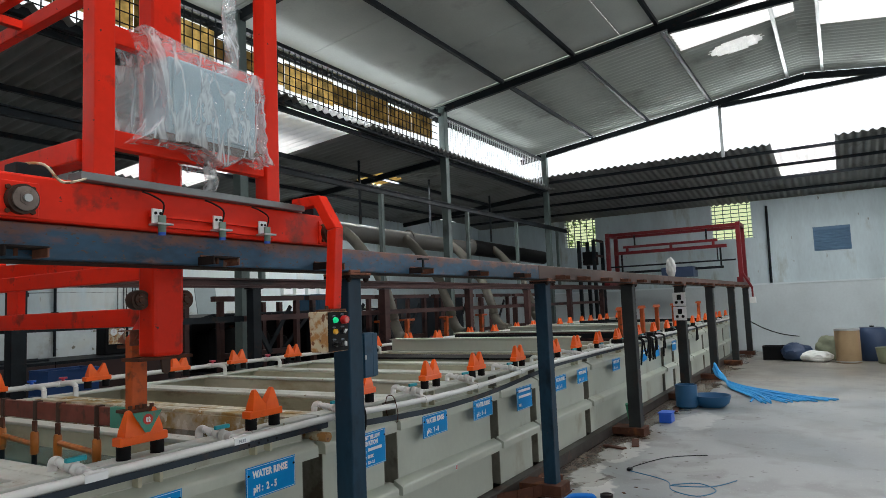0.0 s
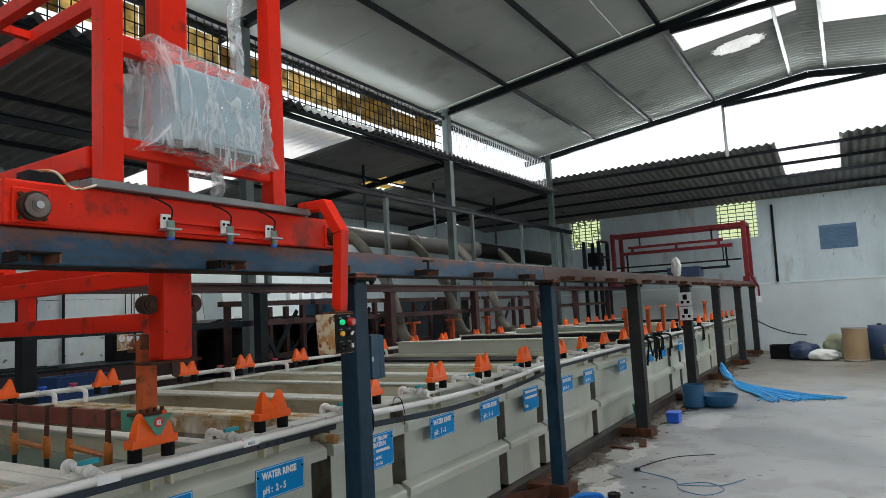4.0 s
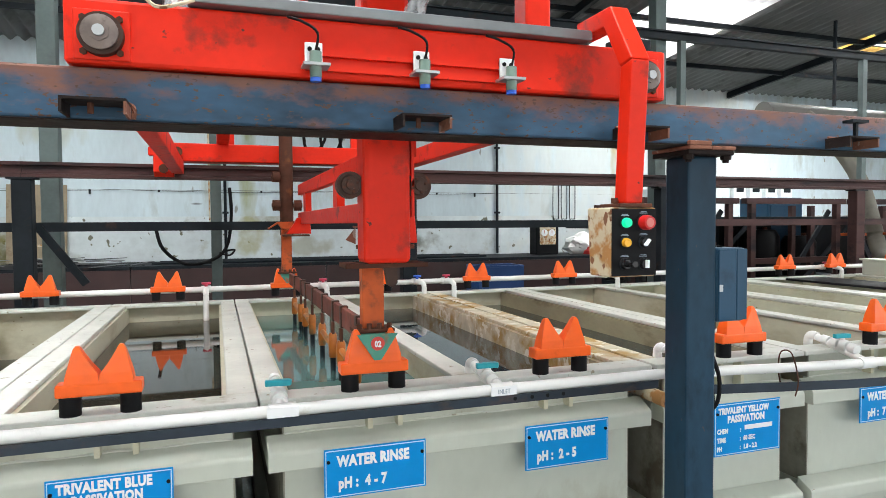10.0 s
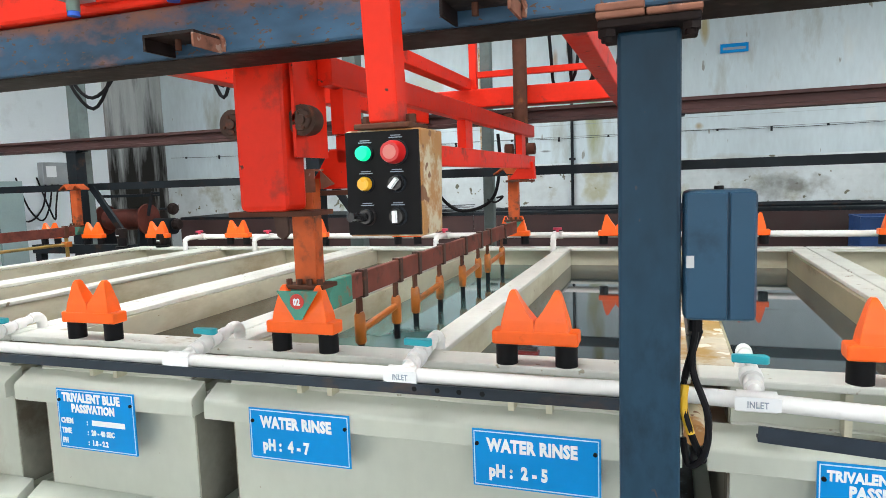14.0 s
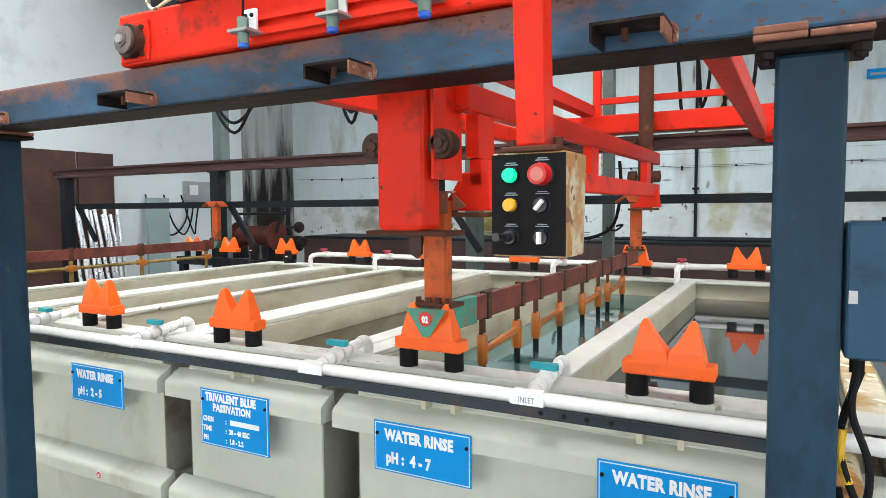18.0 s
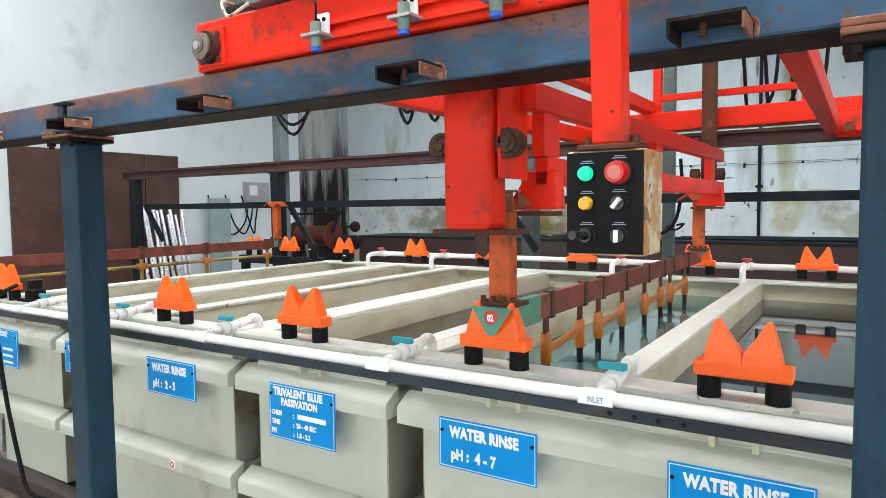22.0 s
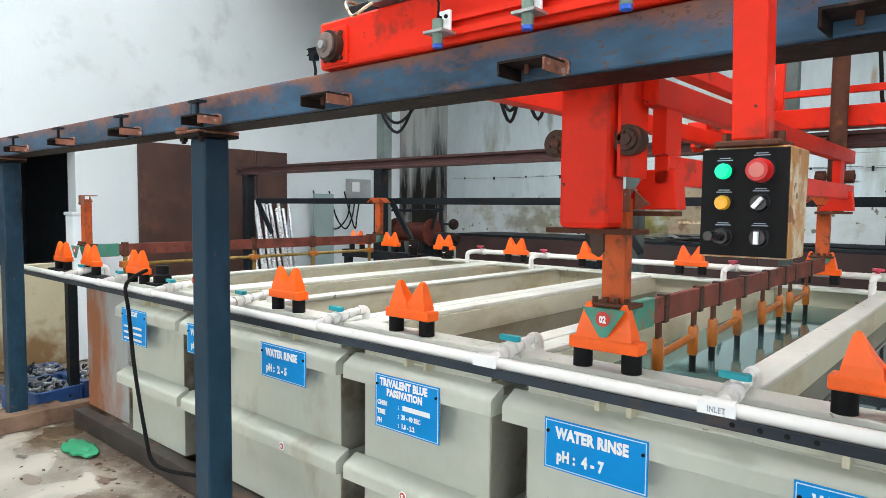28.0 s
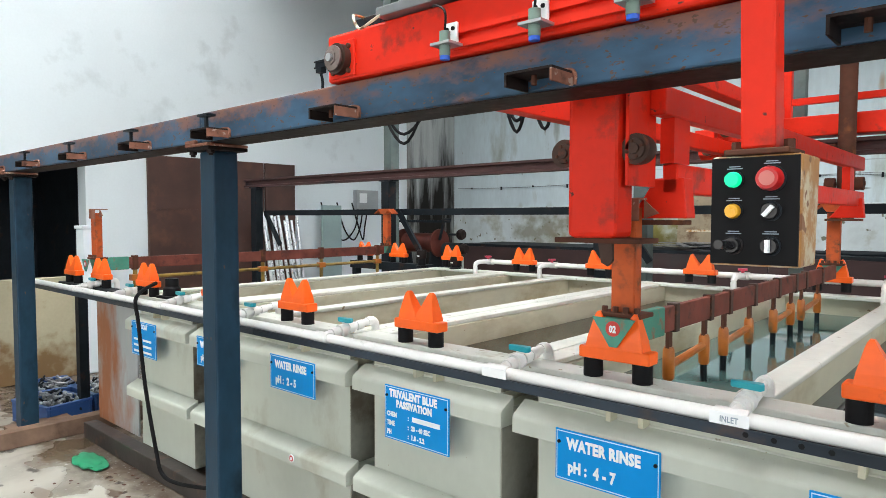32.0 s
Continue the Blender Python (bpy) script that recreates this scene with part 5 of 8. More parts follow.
for x in (3.95, 6.3, 8.9, 11.0, 13.3):
    part("track_post", box(B(), x - 0.03, x + 0.03, 3.37, 3.43, 1.83, 3.149), M_GREENCOL, ot)

# signs
def sign(x, z1, w, h, lines):
    s = thing("tank_sign", (x + w / 2, 0.0, z1 - h), "blue plastic tank sign with white lettering", "sign", "tank signs")
    part("plate", box(B(), x, x + w, -0.005, -0.0006, z1 - h, z1, 0.001), M_SIGN, s)
    edge = B()
    for q in ((x + 0.004, x + w - 0.004, z1 - 0.0065, z1 - 0.004), (x + 0.004, x + w - 0.004, z1 - h + 0.004, z1 - h + 0.0065),
              (x + 0.004, x + 0.0062, z1 - h + 0.0066, z1 - 0.0066), (x + w - 0.0062, x + w - 0.004, z1 - h + 0.0066, z1 - 0.0066)):
        box(edge, q[0], q[1], -0.0058, -0.0051, q[2], q[3])
    part("border_line", edge, M_SIGNEDGE, s, "thin pale border line")
    for xx in (x + 0.012, x + w - 0.012):
        part("screw", rod(B(), (xx, -0.009, z1 - 0.035), (xx, -0.0052, z1 - 0.035), 0.005, 8), M_BLACK, s)
    for words, dx, dz, size in lines:
        lettering(words, size, M_WHITE, s, pose(x + dx, -0.0060, z1 - dz, 90, 0, 0))
    return s


WR = lambda ph: [("WATER RINSE", 0.037, 0.050, 0.0415), ("pH :  " + ph, 0.040, 0.112, 0.0405)]
CHEM = lambda head, row, ph: [(head, 0.018 if len(head) > 15 else 0.024, 0.037, 0.0295 if len(head) > 15 else 0.0355), ("PASSIVATION", 0.057, 0.069, 0.0335), ("CHEM", 0.012, 0.105, 0.022), (":", 0.112, 0.105, 0.022),
                              ("TIME", 0.012, 0.136, 0.022), (":  " + row, 0.112, 0.136, 0.022), ("PH", 0.012, 0.167, 0.022), (":  " + ph, 0.112, 0.167, 0.022)]
sign(0.0, 0.80, 0.298, 0.14, WR("4 - 7"))
sign(0.622, 0.80, 0.298, 0.14, WR("2 - 5"))
sign(-1.372, 0.813, 0.298, 0.14, WR("2 - 5"))
sign(-1.985, 0.813, 0.298, 0.14, WR("2 - 5"))
for x0, s in ((-0.682, sign(-0.682, 0.804, 0.293, 0.185, CHEM("TRIVALENT BLUE", "20 - 40 SEC", "1.8 - 2.2"))),
              (1.345, sign(1.345, 0.798, 0.293, 0.185, CHEM("TRIVALENT YELLOW", "60 SEC", "1.8 - 2.2")))):
    part("product_bar", box(B(), x0 + 0.132, x0 + 0.255, -0.0064, -0.0052, 0.698, 0.714), M_WHITE, s)
s = sign(-2.705, 0.813, 0.29, 0.185, [("TOP COAT", 0.06, 0.036, 0.034)])
for k in range(3):
    part("text_bar", box(B(), -2.675, -2.605, -0.0064, -0.0052, 0.71 - k * 0.032, 0.722 - k * 0.032), M_WHITE, s)
    part("text_bar", box(B(), -2.565, -2.465, -0.0064, -0.0052, 0.71 - k * 0.032, 0.722 - k * 0.032), M_WHITE, s)
for x, ph in ((2.03, "7 - 8"), (2.68, "5 - 6"), (4.2, "2 - 5"), (4.8, "2 - 5"), (5.95, "2 - 5")):
    sign(x, 0.795, 0.29, 0.135, WR(ph))
s = sign(3.40, 0.795, 0.29, 0.18, [("TIME :", 0.02, 0.15, 0.03)])
for k in range(2):
    part("text_bar", box(B(), 3.43, 3.66, -0.0064, -0.0052, 0.755 - k * 0.045, 0.775 - k * 0.045), M_WHITE, s)
for x in (7.2, 7.9, 9.0):
    s = sign(x, 0.80, 0.28, 0.15, [])
    part("text_bar", box(B(), x + 0.03, x + 0.24, -0.0064, -0.0052, 0.745, 0.772), M_WHITE, s)
# round number discs on the lower belts
for x, num in ((-1.236, "23"), (-0.552, "22"), (0.45, "21"), (2.42, "18"), (-2.542, "25")):
    d = thing("number_disc", (x, 0.0, 0.385), "small red and white number disc on the tank belt", "label", "number discs")
    part("disc", rod(B(), (x, -0.0002, 0.404), (x, -0.0022, 0.404), 0.016, 20), M_WHITE, d)
    part("disc_centre", rod(B(), (x, -0.0022, 0.404), (x, -0.0030, 0.404), 0.0125, 20), M_TAGRED, d)
    lettering(num, 0.015, M_WHITE, d, pose(x, -0.0036, 0.3985, 90, 0, 0), align="CENTER")

# ---- the hoist that rides on the two rails ----
def rack_hoist(paint, x_off, label, detailed=True):
    h = thing("rack_hoist", (0.16 + x_off, 1.3, RAIL1), label, "hoist", "rack hoists")
    X = lambda v: v + x_off
    part("front_beam", box(B(), X(-0.55), X(0.87), -0.345, -0.215, RAIL1 + 0.004, 1.885, 0.008), paint, h)
    part("back_beam", box(B(), X(-0.62), X(0.97), 2.80, 2.96, 1.85, 1.97, 0.008), paint, h)
    for x in (-0.50, 0.82):
        part("cross_beam", box(B(), X(x) - 0.035, X(x) + 0.035, -0.213, 2.798, 1.765, 1.85, 0.005), paint, h)
    part("upper_cross_beam", box(B(), X(-0.26), X(-0.18), -0.243, 2.88, 1.972, 2.045, 0.005), paint, h)
    # wheels with bearing flanges
    for x in (-0.48, 0.79):
        f = B()
        box(f, X(x) - 0.052, X(x) + 0.052, -0.353, -0.344, 1.76, 1.86, 0.003)
        fl = part("bearing_flange", f, paint, h)
        part("bearing", rod(B(), (X(x), -0.375, 1.808), (X(x), -0.352, 1.808), 0.042, 24), M_BEARING, fl, smooth=True)
        hub = B()
        rod(hub, (X(x), -0.392, 1.808), (X(x), -0.374, 1.808), 0.02, 6)
        part("bearing_ring", lathe(B(), [(0.024, 0), (0.034, 0.003), (0.034, 0.010), (0.025, 0.013)], 24, pose(X(x), -0.376, 1.808, 90, 0, 0)), M_HUB, fl, smooth=True)
        part("shaft_nut", hub, M_HUB, fl)
        part("shaft_end", rod(B(), (X(x), -0.400, 1.808), (X(x), -0.3925, 1.808), 0.011, 14), M_GALV, fl)
        for a in (45, 135, 225, 315):
            bx, bz = X(x) + 0.055 * math.cos(radians(a)) * 0.85, 1.808 + 0.055 * math.sin(radians(a)) * 0.85
            part("bolt", rod(B(), (bx, -0.36, bz), (bx, -0.352, bz), 0.007, 6), M_RUST, fl)
    for x in (-0.5, 0.88):
        part("back_bearing", rod(B(), (X(x), 2.792, 1.91), (X(x), 2.765, 1.91), 0.03, 16), M_RUST, h, smooth=True)
        part("guide_roller", rod(B(), (X(x), 2.80, 1.80), (X(x), 2.80, 1.85), 0.022, 14), M_PVC, h, smooth=True)
    # guide shoes that hang from the back beam
    for x in (-0.58, 0.90):
        part("guide_shoe", prism(B(), [(2.70, 1.875), (2.795, 1.875), (2.795, 1.77), (2.75, 1.74), (2.70, 1.77)], 0, X(x) - 0.06, X(x) + 0.06, 0.004), paint, h)
        part("shoe_wheel", rod(B(), (X(x), 2.70, 1.79), (X(x), 2.675, 1.79), 0.028, 16), M_RUST, h, smooth=True)
        part("shoe_plate", box(B(), X(x) - 0.09, X(x) + 0.03, 2.72, 2.79, 1.876, 1.93, 0.004), paint, h)
    # mast frame on the front beam
    for x in (-0.25, 0.47):
        part("mast", box(B(), X(x), X(x) + 0.07, -0.32, -0.25, 1.886, 3.35, 0.005), paint, h)
    for z in (2.05, 2.40, 3.30):
        part("mast_tie", box(B(), X(-0.179), X(0.469), -0.305, -0.265, z - 0.03, z + 0.03, 0.003), paint, h)
    # lift column and its rear pole
    part("lift_column", box(B(), X(0.097), X(0.226), -0.12, -0.02, 1.325, 3.3, 0.014), paint, h)
    part("column_foot", box(B(), X(0.05), X(0.28), -0.10, 0.005, 1.312, 1.3245, 0.002), M_RUST, h)
    part("column_tongue", prism(B(), [(X(0.160), 1.311), (X(0.198), 1.311), (X(0.198), 1.268), (X(0.185), 1.255), (X(0.168), 1.264)], 1, -0.075, -0.065), M_BEARING, h)
    part("rear_pole", rod(B(), (X(0.18), 2.72, 1.36), (X(0.18), 2.72, 3.0), 0.045, 16), M_RUST, h, smooth=True)
    for x in (-0.17, 0.68):
        part("rear_mast", box(B(), X(x) - 0.025, X(x) + 0.025, 2.86, 2.91, 1.971, 2.62, 0.004), paint, h)
    part("rear_tie", box(B(), X(-0.195), X(0.705), 2.86, 2.91, 2.621, 2.67, 0.004), paint, h)
    part("rear_tie", box(B(), X(-0.144), X(0.654), 2.865, 2.905, 2.05, 2.09, 0.004), paint, h)
    part("top_truss", bar(B(), (X(0.08), 0.0, 3.02), (X(0.1), 2.75, 2.92), 0.05, 0.07, 0.004), paint, h)
    part("top_truss", bar(B(), (X(0.28), 0.0, 3.02), (X(0.3), 2.75, 2.92), 0.05, 0.07, 0.004), paint, h)
    for y in (0.4, 1.2, 2.0, 2.6):
        part("truss_tie", box(B(), X(0.10), X(0.27), y - 0.02, y + 0.02, 2.96, 3.0), paint, h)
    # the lifting carriage: two bars with uprights, rollers and hook blocks
    car = part("carriage_top_bar", box(B(), X(0.245), X(0.285), 0.02, 2.62, 1.625, 1.695, 0.004), paint, h)
    part("carriage_low_bar", box(B(), X(0.245), X(0.285), 0.10, 2.62, 1.435, 1.51, 0.004), paint, h)
    for y in (0.13, 1.2, 2.3):
        part("carriage_upright", box(B(), X(0.247), X(0.283), y - 0.05, y + 0.05, 1.511, 1.624), paint, h)
    for y in (0.13, 2.5):
        part("hook_block", prism(B(), [(X(0.225), 1.475), (X(0.300), 1.475), (X(0.310), 1.372), (X(0.15), 1.372), (X(0.19), 1.42)], 1, y - 0.03, y + 0.03, 0.004), paint, h)
        part("pick_up_hook", box(B(), X(0.13), X(0.30), y - 0.03, y + 0.03, 1.355, 1.368, 0.002), M_RUST, h)
    for x, y, z in ((0.11, 2.68, 1.75), (0.11, 2.68, 1.56), (0.25, 2.68, 1.56)):
        rb = B()
        rod(rb, (X(x) - 0.024, y, z), (X(x) + 0.024, y, z), 0.036, 20)
        rod(rb, (X(x) - 0.03, y, z), (X(x) + 0.03, y, z), 0.014, 10)
        part("guide_roller", rb, M_RUST, h, smooth=True)
    # greasy bearing wheels that guide the column, faces to the front
    for x in (0.068, 0.258):
        wheel = lathe(B(), [(0.0001, 0.034), (0.012, 0.034), (0.013, 0.028), (0.024, 0.028), (0.026, 0.022), (0.036, 0.024), (0.037, 0.0), (0.034, -0.02), (0.0001, -0.02)], 24, pose(X(x), -0.062, 1.535, 90, 0, 0))
        gw = part("guide_wheel", wheel, M_BEARING, h, "greasy brown guide wheel", smooth=True)
        for a in range(0, 360, 90):
            bx, bz = X(x) + 0.019 * math.cos(radians(a + 20)), 1.535 + 0.019 * math.sin(radians(a + 20))
            part("bolt", rod(B(), (bx, -0.094, bz), (bx, -0.0895, bz), 0.004, 6), M_RUST, gw)
    part("roller_plate", box(B(), X(0.236), X(0.244), -0.09, 0.06, 1.45, 1.70), paint, h)
    # grey trunking, sensor rail and three proximity sensors on the front beam
    part("cable_trunking", box(B(), X(-0.32), X(0.63), -0.372, -0.30, 1.887, 1.912, 0.003), M_STEEL_DULL, h, "grey metal cable trunking")
    part("sensor_rail", box(B(), X(-0.08), X(0.42), -0.362, -0.346, 1.80, 1.812), paint, h)
    part("sensor_rail", box(B(), X(-0.08), X(0.42), -0.362, -0.346, 1.768, 1.784), paint, h)
    for x in (-0.08, 0.165, 0.38):
        pl = part("sensor_bracket", box(B(), X(x) - 0.004, X(x) + 0.034, -0.372, -0.363, 1.775, 1.825, 0.002), M_WHITE, h, "white sensor bracket")
        part("bracket_foot", box(B(), X(x) - 0.012, X(x) + 0.045, -0.412, -0.362, 1.768, 1.774), M_GALV, pl)
        part("sensor", rod(B(), (X(x) + 0.016, -0.392, 1.745), (X(x) + 0.016, -0.392, 1.80), 0.013, 12), M_GREY_GREEN, pl, "green proximity sensor", smooth=True)
        part("sensor_tip", rod(B(), (X(x) + 0.016, -0.392, 1.736), (X(x) + 0.016, -0.392, 1.7445), 0.012, 12), M_VBLUE, pl, "blue sensor tip", smooth=True)
        for zz in (1.81, ):
            for dx in (0.006, 0.024):
                part("screw", rod(B(), (X(x) + dx, -0.375, zz), (X(x) + dx, -0.3715, zz), 0.005, 8), M_BLACK, pl)
        part("sensor_cable", tube(B(), [(X(x) + 0.016, -0.392, 1.80), (X(x) + 0.02, -0.395, 1.84), (X(x) - 0.01, -0.38, 1.865), (X(x) - 0.04, -0.37, 1.875)], 0.003, 6), M_BLACK, pl, smooth=True)
    for x in (-0.42, 0.80):
        part("terminal", box(B(), X(x) - 0.05, X(x) + 0.05, -0.31, -0.24, 1.886, 1.925, 0.004), M_DARK_STEEL, h)
    part("loose_cable", tube(B(), [(X(-0.44), -0.30, 1.925), (X(-0.42), -0.36, 1.915), (X(-0.38), -0.375, 1.87), (X(-0.33), -0.375, 1.88), (X(-0.28), -0.36, 1.905)], 0.004, 6), M_CREAM, h, smooth=True)
    # pendant arm and control box
    px = X(0.652)
    part("pendant_bracket", prism(B(), [(-0.30, 1.905), (-0.425, 1.905), (-0.492, 1.795), (-0.540, 1.805), (-0.452, 1.948), (-0.30, 1.948)], 0, px - 0.026, px + 0.026, 0.004), paint, h)
    part("pendant_arm", prism(B(), [(-0.4925, 1.794), (-0.5395, 1.804), (-0.516, 1.475), (-0.470, 1.475)], 0, px - 0.024, px + 0.024, 0.004), paint, h)
    part("pendant_foot", box(B(), px - 0.045, px + 0.045, -0.525, -0.44, 1.466, 1.4745, 0.002), M_RUST, h)
    for dx in (-0.036, 0.036):
        part("bolt", rod(B(), (px + dx, -0.49, 1.475), (px + dx, -0.49, 1.488), 0.008, 6), M_RUST, h)
    bx0, bx1, bz0, bz1 = X(0.588), X(0.712), 1.303, 1.4655
    shell = B()
    prism(shell, [(-0.517, bz0), (-0.517, bz1), (-0.415, bz1), (-0.428, bz0)], 0, bx0, bx1, 0.004)
    cb = part("control_box", shell, M_CREAM, h, "rust-stained cream control box")
    fy = -0.5215
    part("front_panel", box(B(), bx0 + 0.002, bx1 - 0.002, fy, -0.5175, bz0 + 0.003, bz1 - 0.003), M_BLACK, cb, "black button panel")
    bl, br = X(0.623), X(0.674)
    for bx, bz, m, r, d in ((bl, 1.430, M_LAMP_GREEN, 0.0115, 0.016), (bl, 1.384, M_LAMP_AMBER, 0.0110, 0.014), (br, 1.430, M_BUTTON_RED, 0.0175, 0.026),
                            (br, 1.384, M_BLACK_GLOSS, 0.0125, 0.012), (bl, 1.334, M_BLACK_GLOSS, 0.0125, 0.012), (br, 1.334, M_BLACK_GLOSS, 0.0125, 0.012)):
        part("push_button", lathe(B(), [(r, 0), (r, d * 0.6), (r * 0.85, d), (0.0001, d)], 20, pose(bx, fy, bz, 90, 0, 0)), m, cb, smooth=True)
        part("button_ring", lathe(B(), [(r + 0.002, 0), (r + 0.002, 0.003), (r, 0.004)], 20, pose(bx, fy, bz, 90, 0, 0)), M_DARK_STEEL, cb, smooth=True)
        part("label_strip", box(B(), bx - 0.011, bx + 0.011, fy - 0.0008, fy - 0.0002, bz + r + 0.004, bz + r + 0.0055), M_INKGREY, cb)
        part("label_strip", box(B(), bx - 0.008, bx + 0.008, fy - 0.0008, fy - 0.0002, bz + r + 0.007, bz + r + 0.0085), M_INKGREY, cb)
    part("button_arrows", lathe(B(), [(0.008, 0), (0.0105, 0.0004), (0.0105, 0.0006), (0.008, 0.0006)], 20, pose(br, fy - 0.026, 1.430, 90, 0, 0)), M_PALE_RED, cb)
    for bx, bz, a in ((br, 1.384, 40), (br, 1.334, 0)):
        part("selector_handle", box(B(), -0.0025, 0.0025, -0.021, -0.012, -0.009, 0.009, 0, pose(bx, fy, bz, 0, a, 0)), M_WHITE, cb)
    part("joystick", rod(B(), (bl, fy - 0.012, 1.334), (bl - 0.005, fy - 0.05, 1.336), 0.007, 10), M_BLACK_GLOSS, cb, smooth=True)
    # the wrapped drive box between the masts
    wb = part("drive_box", box(B(), X(-0.03), X(0.355), -0.385, -0.235, 2.085, 2.355, 0.008), M_DRIVE, h, "light blue drive box under clear film")
    part("box_lid", box(B(), X(-0.018), X(0.343), -0.394, -0.3855, 2.097, 2.343, 0.003), M_DRIVE, wb)
    part("box_shelf", box(B(), X(-0.06), X(0.385), -0.39, -0.21, 2.0805, 2.0845), M_RUST, wb)
    wrap = B()
    bmesh.ops.create_cube(wrap, size=2.0)
    bmesh.ops.subdivide_edges(wrap, edges=wrap.edges[:], cuts=26, use_grid_fill=True)
    for v in wrap.verts:
        n = v.co.copy()
        q = n.lerp(n.normalized() * 1.25, 0.06)
        # diagonal folds of tightly drawn film
        fold = 0.016 * abs(noise.noise(Vector((n.x * 6 - n.z * 4.5, n.y * 3, n.z * 1.2)))) + 0.010 * noise.noise(Vector((n.x * 3 + n.z * 8, n.y * 5, 2.0)))
        p = Vector((X(0.163) + q.x * 0.212, -0.312 + q.y * 0.097, 2.222 + q.z * 0.158)) + n.normalized() * fold
        corner = max(0.0, -n.x * 0.5 + 0.5) ** 3 * max(0.0, 0.5 + 0.5 * n.z) ** 3
        p += Vector((-0.075, 0.02, 0.05)) * corner
        low = max(0.0, -n.z) ** 4 * math.exp(-((n.x - 0.1) / 0.3) ** 2)
        p.z -= 0.055 * low
        skirt = max(0.0, -n.z) ** 3 * abs(n.x) ** 2
        p.x += 0.045 * skirt * (1 if n.x > 0 else -2.0)
        p.z -= 0.02 * skirt
        v.co = p
    part("film_wrap", wrap, M_FILM, wb, "clear plastic stretch film", smooth=True)

    def film_rope(pts, r, seed):
        """Film drawn together into a crumpled rope."""
        rope = tube(B(), pts, r, 14)
        for v in rope.verts:
            v.co += Vector((noise.noise(v.co * 26 + Vector((seed, 0, 0))), noise.noise(v.co * 26 + Vector((0, seed, 0))), 0)) * r * 0.7
        return rope

    part("film_tail", film_rope([(X(0.26), -0.33, 2.37), (X(0.29), -0.33, 2.45), (X(0.285), -0.32, 2.62), (X(0.31), -0.31, 2.85), (X(0.32), -0.31, 3.2)], 0.026, 3), M_FILM, wb, smooth=True)
    part("film_tail", film_rope([(X(0.185), -0.33, 2.05), (X(0.172), -0.34, 2.0), (X(0.185), -0.335, 1.96), (X(0.178), -0.33, 1.915)], 0.024, 7), M_FILM, wb, smooth=True)
    part("film_flap", prism(B(), [(X(-0.165), 2.06), (X(-0.04), 2.075), (X(-0.04), 2.33), (X(-0.15), 2.31)], 1, -0.268, -0.265), M_FILM, wb)
    part("white_rod", rod(B(), (X(-0.10), -0.16, 1.95), (X(-0.10), -0.16, 3.3), 0.009, 8), M_PVC, h, smooth=True)
    # the second wrapped motor on the cross beam
    mb = part("side_motor", lathe(B(), [(0.07, 0), (0.085, 0.02), (0.085, 0.17), (0.06, 0.20), (0.0001, 0.205)], 20, pose(X(-0.50), 0.92, 1.965)), M_DRIVE, h, "light blue motor under clear film", smooth=True)
    wrap = B()
    bmesh.ops.create_cube(wrap, size=2.0)
    bmesh.ops.subdivide_edges(wrap, edges=wrap.edges[:], cuts=22, use_grid_fill=True)
    for v in wrap.verts:
        n = v.co.copy()
        u, w = 0.5 + 0.5 * n.x, 0.5 + 0.5 * n.z
        # a loose bag: narrow foot, two pulled-out upper corners, one bulging side
        x = (1 - u) * (-0.595 + 0.10 * w - 0.13 * math.sin(math.pi * w)) + u * (-0.43 + 0.15 * w)
        z = 1.935 + w * (0.325 - 0.03 * abs(n.x)) + 0.012 * u
        thick = 0.13 * (0.25 + 0.75 * math.sqrt(max(0.0, 1 - 0.9 * n.x * n.x))) * (0.55 + 0.45 * math.sin(math.pi * (0.15 + 0.7 * w)))
        fold = 0.030 * abs(noise.noise(Vector((n.x * 3.5 + n.z * 2.5, n.y * 2, n.z * 1.5)))) + 0.012 * noise.noise(Vector((n.x * 7 - n.z * 6, n.y * 4, 3.0)))
        v.co = Vector((X(x), 0.92 + n.y * thick, z)) + n.normalized() * fold
    part("film_wrap", wrap, M_FILM, mb, "clear plastic film", smooth=True)
    part("motor_bracket", box(B(), X(-0.57), X(-0.42), 0.84, 1.0, 1.851, 1.964), paint, h)
    # festoon cables under the back beam
    for i, x in enumerate((0.30, 0.42, 0.56)):
        part("festoon_cable", tube(B(), [(X(x), 2.97, 2.62), (X(x) + 0.03, 3.0, 2.2), (X(x) + 0.05, 3.0, 1.98), (X(x) + 0.12, 3.0, 1.96 - 0.02 * i), (X(x) + 0.2, 3.0, 2.1), (X(x) + 0.23, 3.0, 2.6)], 0.011, 8), M_RUBBER, h, smooth=True)
    return h


rack_hoist(M_RED, 0.0, "red-orange rack hoist with film-wrapped drive box and hanging control box")


